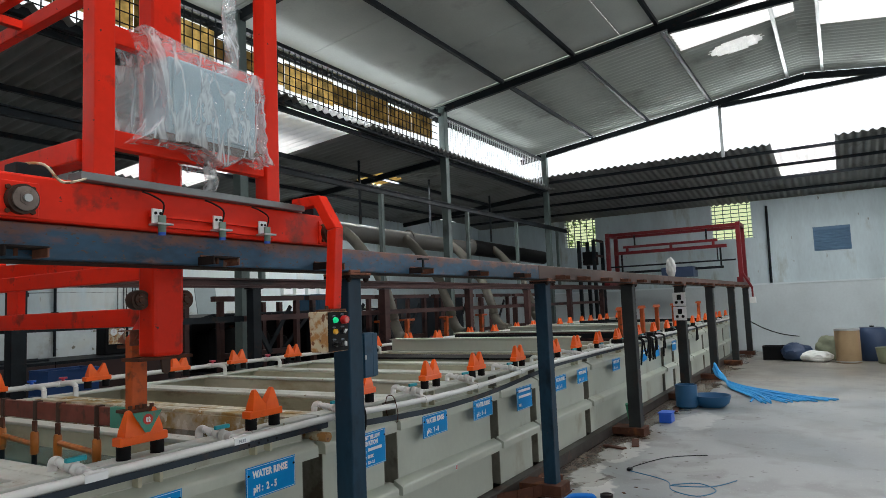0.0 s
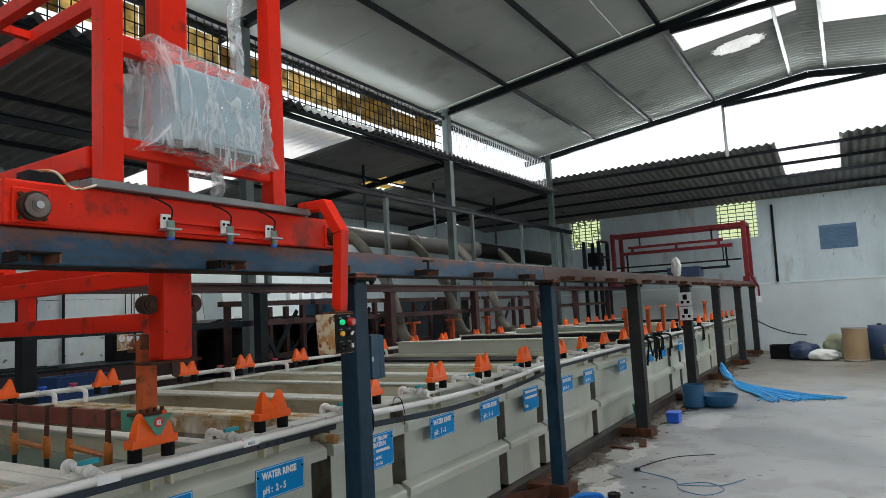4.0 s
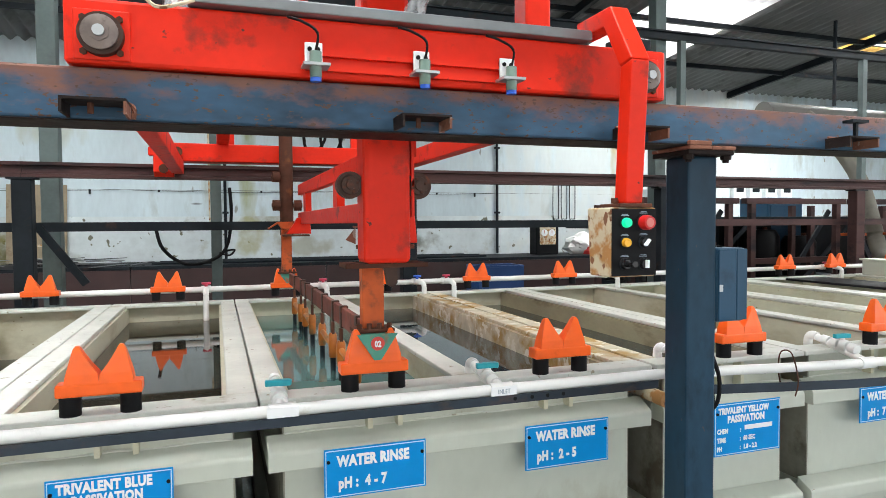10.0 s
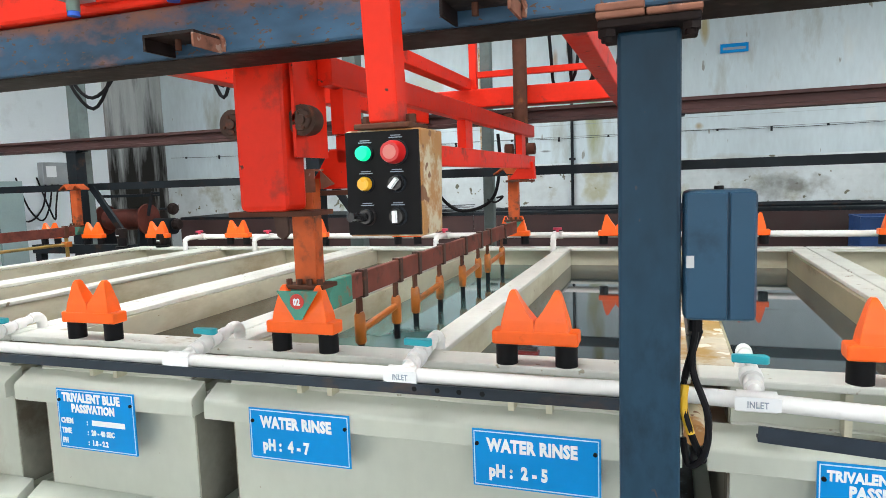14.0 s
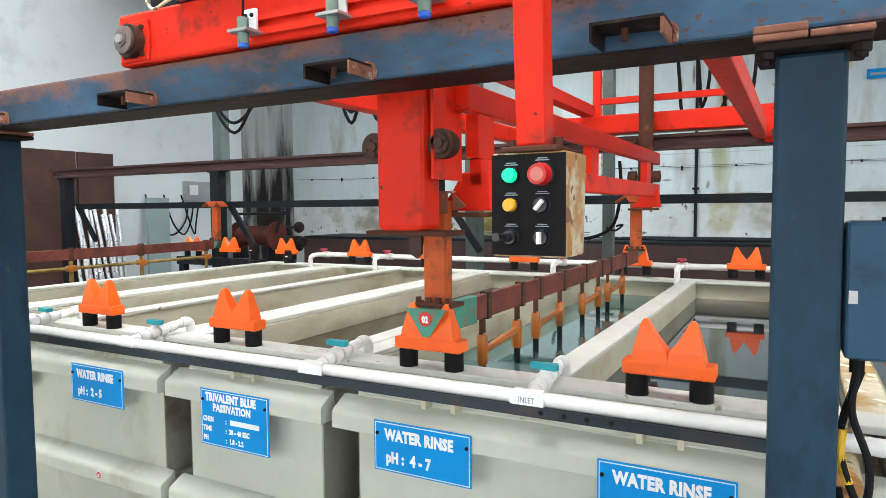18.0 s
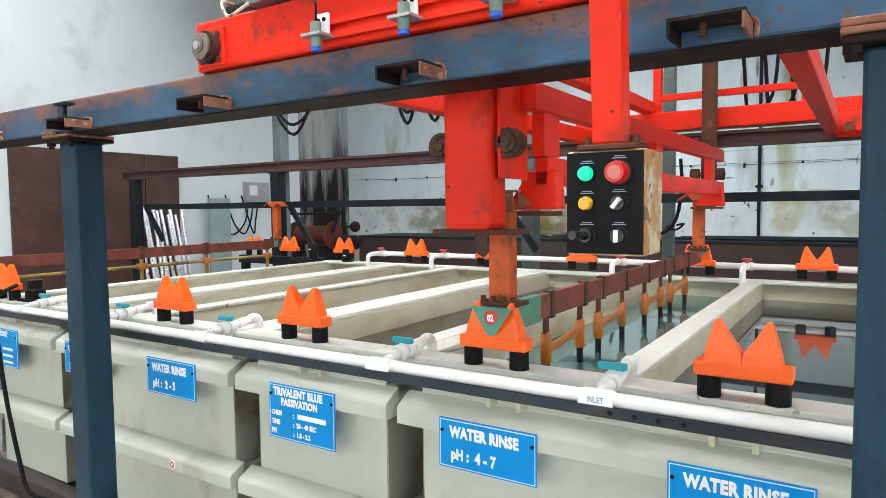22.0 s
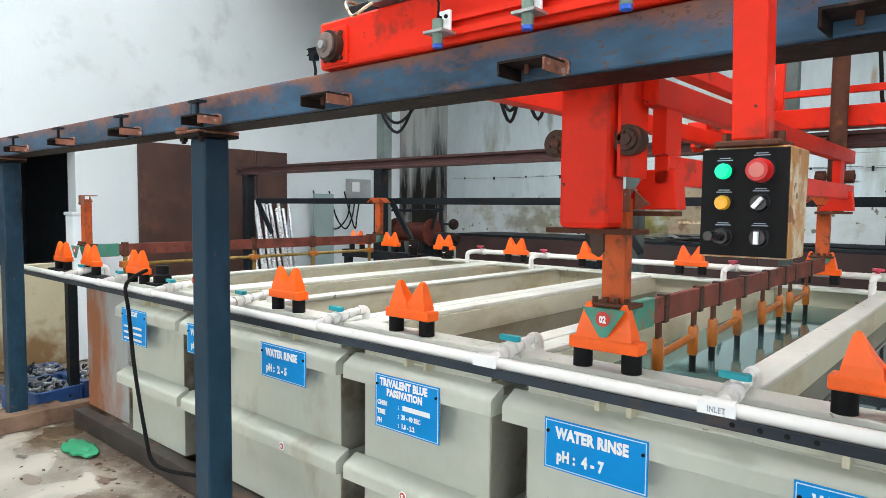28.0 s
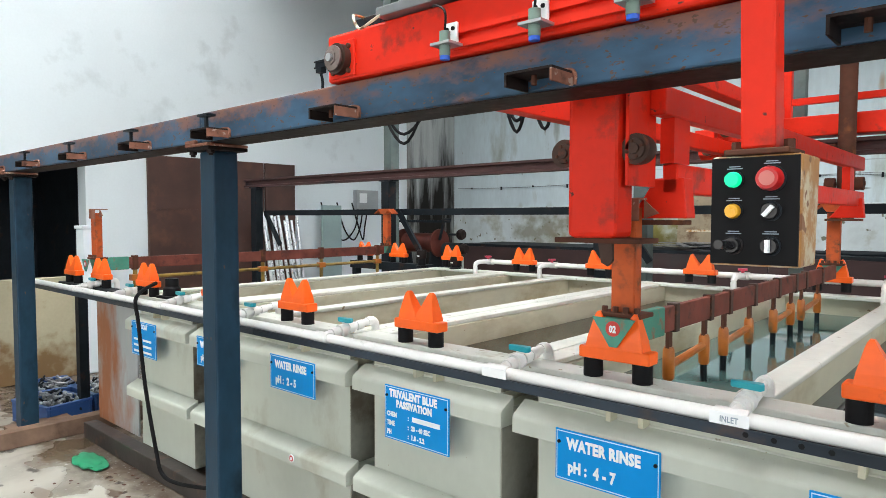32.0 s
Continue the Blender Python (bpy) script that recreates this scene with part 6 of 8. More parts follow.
# ---- racks that hang in the tanks ----
def rack(x, label, hangers=True):
    r = thing("plating_rack", (x, 0.07, 1.05), label, "rack", "plating racks")
    for y, front in ((0.07, True), (2.55, False)):
        post = box(B(), x - 0.032, x + 0.032, y - 0.012, y - 0.006, 1.125, 1.40, 0.002)
        for dx in (-0.0295, 0.0295):
            box(post, x + dx - 0.0025, x + dx + 0.0025, y - 0.0058, y + 0.03, 1.125, 1.40)
        part("rack_post", post, M_RACK, r)
        # folded lifting cap: two valleys either side of a raised middle
        w = 0.115
        up = [(x - w, 1.402), (x - 0.055, 1.438), (x - 0.03, 1.405), (x + 0.03, 1.405), (x + 0.055, 1.438), (x + w, 1.402)]
        cap = prism(B(), up + [(q, z + 0.008) for q, z in ((x + w, 1.402), (x + 0.055, 1.442), (x - 0.055, 1.442), (x - w, 1.402))], 1, y - 0.04, y + 0.04) if not front else B()
        if front:
            box(cap, x - 0.045, x + 0.045, y - 0.018, y - 0.013, 1.365, 1.425, 0.002)
            box(cap, x - 0.045, x + 0.045, y - 0.0128, y + 0.06, 1.42, 1.425, 0.001)
            prism(cap, [(x + 0.046, 1.42), (x + 0.085, 1.385), (x + 0.046, 1.372)], 1, y + 0.01, y + 0.016)
            prism(cap, [(x - 0.046, 1.42), (x - 0.075, 1.385), (x - 0.046, 1.372)], 1, y + 0.01, y + 0.016)
            bar(cap, (x - 0.03, y - 0.021, 1.372), (x - 0.005, y - 0.021, 1.418), 0.005, 0.008)
        part("lifting_cap", cap, M_RACK if not front else M_RUST_PALE, r)
        part("post_foot", box(B(), x - 0.06, x + 0.06, y - 0.03, y + 0.05, 1.113, 1.125, 0.003), M_RUST, r)
        for dx in (-0.045, -0.015, 0.015, 0.045):
            part("bolt", rod(B(), (x + dx, y - 0.02, 1.125), (x + dx, y - 0.02, 1.14), 0.008, 6), M_RUST, r)
        tag = prism(B(), [(x - 0.06, 1.115), (x + 0.06, 1.115), (x + 0.01, 1.04), (x - 0.01, 1.04)], 1, y - 0.062, y - 0.058) if front else None
        if tag:
            tg = part("number_tag", tag, M_TAG, r, "worn green triangular tag")
            part("tag_disc", rod(B(), (x, -0.062 + y, 1.088), (x, -0.064 + y, 1.088), 0.02, 20), M_TAGRED, tg)
            lettering("02", 0.024, M_WHITE, tg, pose(x, y - 0.0648, 1.079, 90, 0, 0), align="CENTER")
        part("v_block", prism(B(), [(x - 0.05, 1.113), (x + 0.05, 1.113), (x + 0.006, 1.05), (x - 0.006, 1.05)], 1, y - 0.02, y + 0.05), M_TAG, r)
    part("rack_bar", box(B(), x + 0.008, x + 0.028, 0.12, 2.50, 1.045, 1.118, 0.003), M_RACKBAR, r)
    part("bar_insulation", box(B(), x + 0.004, x + 0.032, 0.12, 0.26, 1.04, 1.122, 0.004), M_TAG, r, "green peeling bar sleeve")
    if hangers:
        legs = (0.35, 0.635, 0.82, 1.10, 1.42, 1.69, 1.87, 2.19)
        for i, y in enumerate(legs):
            wrap = B()
            box(wrap, x + 0.003, x + 0.033, y - 0.015, y + 0.015, 1.039, 1.124, 0.003)
            hg = part("hanger_clip", wrap, M_BEARING, r)
            part("hanger_strap", box(B(), x + 0.0, x + 0.012, y - 0.014, y + 0.014, 0.985, 1.038, 0.003), M_RUST, hg)
            part("hanger_leg", lathe(B(), [(0.013, 0), (0.017, 0.006), (0.018, 0.05), (0.017, 0.09), (0.013, 0.10)], 12, pose(x + 0.006, y, 0.892)), M_AMBER, hg, smooth=True)
            part("hanger_wire", rod(B(), (x + 0.006, y, 0.62), (x + 0.006, y, 0.893), 0.011, 10), M_DARK_STEEL, hg, smooth=True)
            if i % 2 == 0:
                part("hanger_tie", rod(B(), (x + 0.006, y + 0.015, 0.935), (x + 0.006, legs[i + 1] - 0.015, 0.955), 0.012, 10), M_AMBER, hg, smooth=True)
    return r


rack(0.16, "rusty orange plating rack hanging in the rinse tank, tagged 02")
pk = rack(-3.38, "rusty plating rack with a brass frame past the last tank", hangers=False)
for z in (0.985, 0.80, 0.64):
    part("frame_rod", rod(B(), (-3.36, 0.30, z), (-3.36, 2.42, z), 0.012, 10), M_BRASS, pk, "olive brass rod", smooth=True)
for y in (0.30, 1.25, 1.80, 2.42):
    part("frame_upright", rod(B(), (-3.36, y, 0.60), (-3.36, y, 1.05), 0.014, 10), M_BRASS, pk, smooth=True)
    part("frame_clamp", box(B(), -3.385, -3.335, y - 0.03, y + 0.03, 0.965, 1.005, 0.004), M_AMBER, pk)
    part("hanger_clip", box(B(), -3.38, -3.345, y - 0.018, y + 0.018, 1.036, 1.128, 0.003), M_RUST, pk)

# ---- the far hoist, dark red ----
fh = thing("rack_hoist", (16, 1.3, RAIL1), "dark red rack hoist parked at the far end of the rails", "hoist", "rack hoists")
for y in (-0.28, 2.88):
    zb = RAIL1 if y < 0 else 1.83
    part("end_beam", box(B(), 15.3, 16.6, y - 0.07, y + 0.07, zb + 0.002, zb + 0.13, 0.006), M_MAROON, fh)
    for x in (15.55, 16.3):
        part("leg", box(B(), x - 0.05, x + 0.05, y - 0.05, y + 0.05, zb + 0.132, 3.10, 0.006), M_MAROON, fh)
    part("head_beam", box(B(), 15.5, 16.35, y - 0.05, y + 0.05, 3.101, 3.20, 0.006), M_MAROON, fh)
for x in (15.55, 16.3):
    part("span_beam", box(B(), x - 0.04, x + 0.04, -0.228, 2.828, 3.105, 3.18, 0.006), M_MAROON, fh)
part("carriage_bar", box(B(), 15.6, 15.68, 0.0, 2.7, 2.62, 2.70, 0.005), M_MAROON, fh)
part("carriage_bar", box(B(), 15.6, 15.68, 0.2, 2.5, 2.78, 2.84, 0.005), M_MAROON, fh)
for y in (0.3, 1.3, 2.4):
    part("carriage_upright", box(B(), 15.61, 15.67, y - 0.03, y + 0.03, 2.701, 2.779), M_MAROON, fh)
part("lower_bar", box(B(), 15.6, 15.66, 0.1, 2.6, 2.12, 2.18, 0.004), M_DARK_STEEL, fh)
for y in (0.15, 2.55):
    part("hanger", box(B(), 15.61, 15.65, y - 0.02, y + 0.02, 2.181, 2.619), M_DARK_STEEL, fh)
for y in (0.45, 2.2):
    part("lift_chain", rod(B(), (15.64, y, 2.841), (15.64, y, 3.104), 0.022, 8), M_DARK_STEEL, fh)
part("sensor_rod", rod(B(), (15.45, -0.2, 2.30), (15.45, 2.8, 2.30), 0.02, 8), M_DARK_STEEL, fh)
part("sensor_rod", rod(B(), (15.5, 0.2, 2.62), (15.5, 0.2, 2.30), 0.015, 8), M_DARK_STEEL, fh)
part("drive_cover", box(B(), 15.3, 15.9, 0.75, 1.5, 1.95, 2.2, 0.01), M_DARKBLUE, fh)
part("pendant_arm", bar(B(), (15.3, -0.33, 1.98), (15.28, -0.52, 1.62), 0.05, 0.05, 0.004), M_MAROON, fh)
part("pendant_arm", bar(B(), (15.28, -0.52, 1.64), (15.28, -0.52, 1.40), 0.04, 0.04, 0.004, up=(0, 1, 0)), M_MAROON, fh)
part("pendant_box", box(B(), 15.22, 15.34, -0.58, -0.46, 1.26, 1.399, 0.006), M_PVC, fh)

# ---- things on and round the line ----
# switch box on the post, with its cables
sb = thing("switch_box", (1.15, -0.27, 1.14), "blue steel switch box on the rail post", "switch box")
part("box_body", box(B(), 1.083, 1.195, -0.30, -0.20, 1.14, 1.355, 0.010), M_BOXBLUE, sb)
part("box_lid", box(B(), 1.087, 1.150, -0.309, -0.3005, 1.145, 1.352, 0.003), M_BOXBLUE, sb)
part("box_lid", box(B(), 1.153, 1.191, -0.307, -0.3005, 1.145, 1.352, 0.003), M_BOXBLUE, sb)
part("lid_screw", rod(B(), (1.14, -0.25, 1.355), (1.14, -0.25, 1.361), 0.008, 10), M_BLACK, sb)
part("rating_plate", box(B(), 1.088, 1.10, -0.3105, -0.3092, 1.23, 1.25), M_GALV, sb)
part("gland", rod(B(), (1.105, -0.26, 1.115), (1.105, -0.26, 1.14), 0.011, 10), M_BLACK, sb)
part("cable", tube(B(), [(1.105, -0.26, 1.115), (1.10, -0.265, 1.05), (1.125, -0.27, 0.97), (1.12, -0.27, 0.90), (1.095, -0.26, 0.875), (1.085, -0.25, 0.92)], 0.0062, 8), M_RUBBER, sb, smooth=True)
part("cable", tube(B(), [(1.112, -0.25, 1.115), (1.09, -0.255, 1.04), (1.085, -0.265, 0.99), (1.10, -0.27, 0.93), (1.12, -0.25, 0.88)], 0.0062, 8), M_RUBBER, sb, smooth=True)
part("yellow_sleeve", tube(B(), [(1.088, -0.262, 1.02), (1.086, -0.266, 0.98), (1.098, -0.27, 0.935)], 0.0072, 8), M_YELLOW, sb, smooth=True)
sg = thing("warning_sign", (8.51, -0.25, 1.1), "white warning notice plates on the rail post", "sign")
for z in (1.13, 1.335):
    pl = part("plate", box(B(), 8.505, 8.512, -0.345, -0.165, z, z + 0.195, 0.001), M_WHITE, sg)
    part("pictogram", box(B(), 8.502, 8.5045, -0.285, -0.225, z + 0.09, z + 0.165), M_BLACK, pl)
    part("pictogram", rod(B(), (8.502, -0.295, z + 0.055), (8.5045, -0.295, z + 0.055), 0.022, 12), M_BLACK, pl)
    part("pictogram", rod(B(), (8.502, -0.215, z + 0.055), (8.5045, -0.215, z + 0.055), 0.022, 12), M_BLACK, pl)
wg = B()
bmesh.ops.create_icosphere(wg, subdivisions=4, radius=1.0)
for v in wg.verts:
    n = v.co.copy()
    q = n * (1 + 0.2 * noise.noise(n * 2.5))
    v.co = Vector((8.05 + q.x * 0.07, -0.27 + q.y * 0.065, 1.749 + 0.125 + max(-0.124, q.z * 0.14)))
solid("wrapped_sensor", wg, M_PVC, "sensor wrapped in a white plastic bag on the rail", "bag", smooth=True)

# covers and racks on the far tanks
def cover(x, w, z, h, m, label):
    c = thing("tank_cover", (x, 1.3, z), label, "cover", "covers across the far tanks")
    part("cover_box", box(B(), x - w / 2, x + w / 2, 0.16, 2.5, z, z + h, 0.006), m, c)
    part("cover_lip", box(B(), x - w / 2 - 0.015, x + w / 2 + 0.015, 0.14, 2.52, z + h, z + h + 0.015, 0.003), M_PP_CAP, c)


cover(5.28, 0.16, RIM, 0.13, M_PP, "pale cream raised tank end across the line")
cover(6.83, 0.14, RIM, 0.12, M_BROWN_STEEL, "white-topped brown cover across the far tanks")
cover(8.63, 0.14, RIM, 0.12, M_PP, "white cover across the far tanks")
cover(9.33, 0.12, RIM, 0.12, M_PP, "white cover across the far tanks")
solid("foam_sheet", box(B(), 4.1, 4.5, 0.3, 2.3, RIM + 0.002, RIM + 0.02, 0.006), M_RUBBER, "black rubber sheet laid across a tank", "sheet")
for x in (6.75, 7.8, 8.65, 9.8, 12.0):
    r = thing("plating_rack", (x, 0.1, RIM), "orange rack post standing on a far tank", "rack", "far rack posts")
    part("rack_post", box(B(), x - 0.035, x + 0.035, 0.08, 0.13, RIM + 0.002, 1.33, 0.004), M_RACK, r)
    part("rack_bar", box(B(), x - 0.01, x + 0.02, 0.15, 2.5, RIM + 0.04, RIM + 0.10), M_DARK_STEEL, r)
    part("lifting_cap", prism(B(), [(x - 0.06, 1.33), (x, 1.37), (x + 0.06, 1.33)], 1, 0.06, 0.15), M_RACK, r)
    part("rack_foot", box(B(), x - 0.08, x + 0.08, 0.06, 0.16, RIM, RIM + 0.04, 0.004), M_DARK_STEEL, r)
for x in (5.9, 6.5, 7.6, 8.8):
    r = thing("rack_stand", (x, 3.15, 0), "rusty orange stand behind the tanks", "stand", "rack stands")
    part("stand_post", box(B(), x - 0.03, x + 0.03, 3.12, 3.18, 0, 1.28, 0.005), M_RACK, r)
    part("stand_head", box(B(), x - 0.1, x + 0.1, 3.08, 3.22, 1.281, 1.31, 0.004), M_RACK, r)

# extraction duct with ribbed branch hoses
du = thing("extraction_duct", (10.5, 4.5, 2.6), "dark grey extraction duct with beige branch hoses", "duct")
part("duct_pipe", rod(B(), (6.04, 4.5, 2.745), (11.0, 4.5, 2.69), 0.145, 28), M_DUCT, du, smooth=True)
part("duct_pipe", rod(B(), (11.0, 4.5, 2.72), (15.0, 4.5, 2.66), 0.17, 28), M_BLACK, du, smooth=True)
for x in (8.6, 11.0):
    part("duct_flange", rod(B(), (x - 0.02, 4.5, 2.75), (x + 0.02, 4.5, 2.75), 0.15, 28), M_DUCT, du, smooth=True)
for x in (6.6, 8.3, 9.9, 11.8):
    hb = B()
    pts = [Vector((x, 4.38, 2.72)), Vector((x + 0.05, 4.15, 2.5)), Vector((x + 0.05, 3.75, 2.0)), Vector((x - 0.02, 3.5, 1.5)), Vector((x - 0.05, 3.4, 1.2)), Vector((x - 0.2, 3.2, 1.05)), Vector((x - 0.4, 2.95, 1.02))]
    tube(hb, pts, 0.085, 14)
    hs = part("branch_hose", hb, M_HOSE, du, "beige ribbed hose", smooth=True)
for x in (7.2, 9.4, 12.0):
    part("duct_hanger", box(B(), x - 0.01, x + 0.01, 4.48, 4.52, 2.9, lean_z(4.5) - 0.05), M_DARK_STEEL, du)

# frames, machines and shelves behind the line
for i, x in enumerate((4.2, 5.7, 7.2, 8.8, 10.4, 12.0)):
    f = thing("pipe_rack", (x, 3.9, 0), "brown steel pipe rack frame behind the tanks", "rack frame", "pipe racks")
    for dx in (-0.6, 0.6):
        part("upright", box(B(), x + dx - 0.03, x + dx + 0.03, 3.66, 3.72, 0, 1.62), M_BROWN_STEEL, f)
        part("upright", box(B(), x + dx - 0.03, x + dx + 0.03, 4.26, 4.32, 0, 1.62), M_BROWN_STEEL, f)
    part("top_rail", box(B(), x - 0.7, x + 0.7, 3.65, 3.73, 1.621, 1.68), M_BROWN_STEEL, f)
    part("mid_rail", box(B(), x - 0.57, x + 0.57, 3.66, 3.72, 0.98, 1.04), M_BROWN_STEEL, f)
    part("brace", bar(B(), (x - 0.55, 3.74, 0.1), (x + 0.55, 3.74, 1.55), 0.02, 0.05), M_DARK_STEEL, f)
for x, y, w, d, h, m, lab in ((4.6, 4.9, 0.7, 0.6, 1.25, M_BLACK, "dark steel drum stand in the shade"), (6.9, 5.2, 0.6, 0.5, 1.75, M_BOXBLUE, "grey-blue steel cabinet behind the line"),
                              (8.5, 5.4, 1.2, 0.7, 1.4, M_BLACK, "dark machine housing behind the line"), (11.0, 5.6, 1.6, 0.8, 1.7, M_DARK_STEEL, "dark filter housing behind the line")):
    t = thing("machine_housing", (x, y, 0), lab, "machine", "machines behind the line")
    part("body", box(B(), x - w / 2, x + w / 2, y - d / 2, y + d / 2, 0.06, h, 0.02), m, t)
    part("plinth", box(B(), x - w / 2 + 0.03, x + w / 2 - 0.03, y - d / 2 + 0.03, y + d / 2 - 0.03, 0, 0.0595), M_BLACK, t)
    part("door_panel", box(B(), x - w / 2 + 0.04, x + w / 2 - 0.04, y - d / 2 - 0.012, y - d / 2 - 0.001, 0.12, h - 0.1, 0.003), m, t)
    part("handle", box(B(), x + w / 2 - 0.1, x + w / 2 - 0.08, y - d / 2 - 0.03, y - d / 2 - 0.0125, h * 0.5, h * 0.5 + 0.12), M_GALV, t)

# low dark bench along the back wall with scrap on it
for i, (xa, xb) in enumerate(((-5.6, -3.4), (-3.39, -1.2), (-1.19, 1.0), (1.01, 3.2), (3.21, 5.4), (5.41, 7.6))):
    b = thing("steel_bench", ((xa + xb) / 2, 6.8, 0), "low dark rusty steel bench along the back wall", "bench", "wall benches")
    part("top", box(B(), xa, xb, 6.3, 7.3, 0.93, 0.97, 0.004), M_DARK_STEEL, b)
    part("apron", box(B(), xa, xb, 6.3, 6.33, 0.45, 0.929), M_MAROON_RUST, b)
    for x in (xa + 0.05, xb - 0.11):
        part("leg", box(B(), x, x + 0.06, 6.34, 6.40, 0, 0.929), M_DARK_STEEL, b)
        part("leg", box(B(), x, x + 0.06, 7.2, 7.26, 0, 0.929), M_DARK_STEEL, b)
rng = random.Random(3)
pile = thing("scrap_plates", (-2.0, 6.6, 0.97), "pile of dark flat steel offcuts on the bench", "scrap")
for i in range(46):
    x, y = rng.gauss(-1.9, 0.38), rng.uniform(6.4, 6.9)
    z = 0.975 + 0.006 * (i % 14)
    a = rng.uniform(-60, 60)
    part("offcut", box(B(), -0.22, 0.22, -0.035, 0.035, -0.003, 0.003, 0, pose(x, y, z, rng.uniform(-3, 3), rng.uniform(-4, 4), a)), M_STEEL_DULL if i % 3 else M_DARK_STEEL, pile)
rods = thing("steel_rods", (1.0, 6.9, 0.97), "long dark steel rods lying on the bench", "rods")
for i in range(9):
    y = 6.5 + i * 0.07
    part("rod", rod(B(), (-0.7 + rng.uniform(-0.3, 0.3), y, 0.985), (3.0 + rng.uniform(-0.4, 0.4), y + rng.uniform(-0.05, 0.05), 0.987), 0.014, 8), M_DARK_STEEL, rods)
bd = thing("leaning_board", (-2.37, 7.5, 0.97), "stained brown board leaning on the back wall", "board")
part("board", box(B(), -0.33, 0.33, -0.01, 0.01, 0, 0.98, 0.003, pose(-2.37, 7.46, 0.975, -6, 0, 0)), M_BOARD, bd)
part("tape_strip", box(B(), -0.2, 0.18, -0.013, -0.0105, 0.2, 0.23, 0, pose(-2.37, 7.46, 0.975, -6, 0, 0)), M_CREAM, bd)
# conduits, plates and cables on the back wall
for x in (-4.17, -3.38, 3.87, -0.15):
    c = thing("conduit", (x, 7.56, 0.97), "grey conduit pipe up the back wall", "conduit", "wall conduits")
    part("pipe", rod(B(), (x, 7.565, 0.97), (x, 7.565, 3.75), 0.02, 10), M_DARK_STEEL, c, smooth=True)
    for z in (1.6, 2.6):
        part("clamp", box(B(), x - 0.04, x + 0.04, 7.535, 7.59, z - 0.015, z + 0.015), M_DARK_STEEL, c)
wl = thing("wall_plate", (1.84, 7.58, 2.83), "small blue name plate on the back wall", "plate")
part("plate", box(B(), 1.68, 2.0, 7.575, 7.588, 2.82, 2.93, 0.002), M_SIGN, wl)
part("text_bar", box(B(), 1.71, 1.97, 7.571, 7.574, 2.855, 2.885), M_INKGREY, wl)
for x, y0, z0 in ((-0.20, 3.56, 1.78),):
    cb2 = thing("cable_loop", (x, y0, z0), "black cable hanging in a loop", "cable", "hanging cables")
    part("cable", tube(B(), [(x - 0.5, y0 - 0.02, 1.40), (x - 0.45, y0 - 0.04, 1.25), (x - 0.3, y0 - 0.06, 1.14), (x - 0.12, y0 - 0.06, 1.16), (x, y0 - 0.06, 1.26), (x + 0.04, y0 - 0.04, 1.5), (x + 0.03, y0 - 0.04, 1.72)], 0.013, 8), M_RUBBER, cb2, smooth=True)
    part("cable_tie", tube(B(), [(x - 0.05, y0 - 0.1, 1.22), (x + 0.02, y0 - 0.12, 1.2), (x + 0.06, y0 - 0.05, 1.24), (x, y0, 1.23)], 0.008, 6), M_RUBBER, cb2)
gc = thing("steel_column", (-0.27, 3.6, 0), "thin grey-green steel column behind the back rail", "column", "shed columns", "structure")
part("shaft", box(B(), -0.31, -0.23, 3.56, 3.64, 0, lean_z(3.6) - 0.1, 0.006), M_GREENCOL, gc)
part("batten", box(B(), -0.324, -0.312, 3.57, 3.60, 1.450, 2.373, 0.002), M_CREAM, gc, "pale worn batten")
# battery charger, red lid, crate and clutter on the right of the bench
ch = thing("charger", (4.3, 6.8, 0.97), "black battery charger box with two dials", "charger")
part("case", box(B(), 4.12, 4.48, 6.72, 6.95, 0.972, 1.42, 0.012), M_BLACK, ch)
part("dial_plate", box(B(), 4.17, 4.43, 6.712, 6.719, 1.12, 1.38), M_CREAM, ch)
for x in (4.24, 4.36):
    part("dial", rod(B(), (x, 6.711, 1.29), (x, 6.705, 1.29), 0.05, 18), M_WHITE, ch)
    part("needle", box(B(), x - 0.003, x + 0.003, 6.702, 6.7045, 1.28, 1.33), M_TAGRED, ch)
part("base", box(B(), 3.75, 4.9, 6.6, 7.0, 0.971, 0.9715 + 0.0001), M_BLACK, ch)
bag = B()
bmesh.ops.create_icosphere(bag, subdivisions=4, radius=1.0)
for v in bag.verts:
    n = v.co.copy()
    q = n * (1 + 0.25 * noise.noise(n * 2.2) + 0.1 * noise.noise(n * 6))
    v.co = Vector((4.95 + q.x * 0.3, 6.8 + q.y * 0.2, 1.10 + max(-0.128, q.z * 0.18)))
solid("plastic_bag", bag, M_PVC, "crumpled white plastic bag on the bench", "bag", smooth=True)
rl = thing("red_lid", (5.15, 6.45, 0.97), "round red lid of a drum on the bench", "lid")
part("lid", lathe(B(), [(0.30, 0), (0.30, 0.05), (0.27, 0.08), (0.27, 0.11), (0.10, 0.12), (0.0001, 0.12)], 28, pose(5.15, 6.62, 0.972)), M_REDLID, rl, smooth=True)
for a in range(0, 360, 60):
    part("lid_knob", rod(B(), (5.15 + 0.2 * math.cos(radians(a)), 6.62 + 0.2 * math.sin(radians(a)), 1.085), (5.15 + 0.2 * math.cos(radians(a)), 6.62 + 0.2 * math.sin(radians(a)), 1.115), 0.03, 10), M_REDLID, rl)


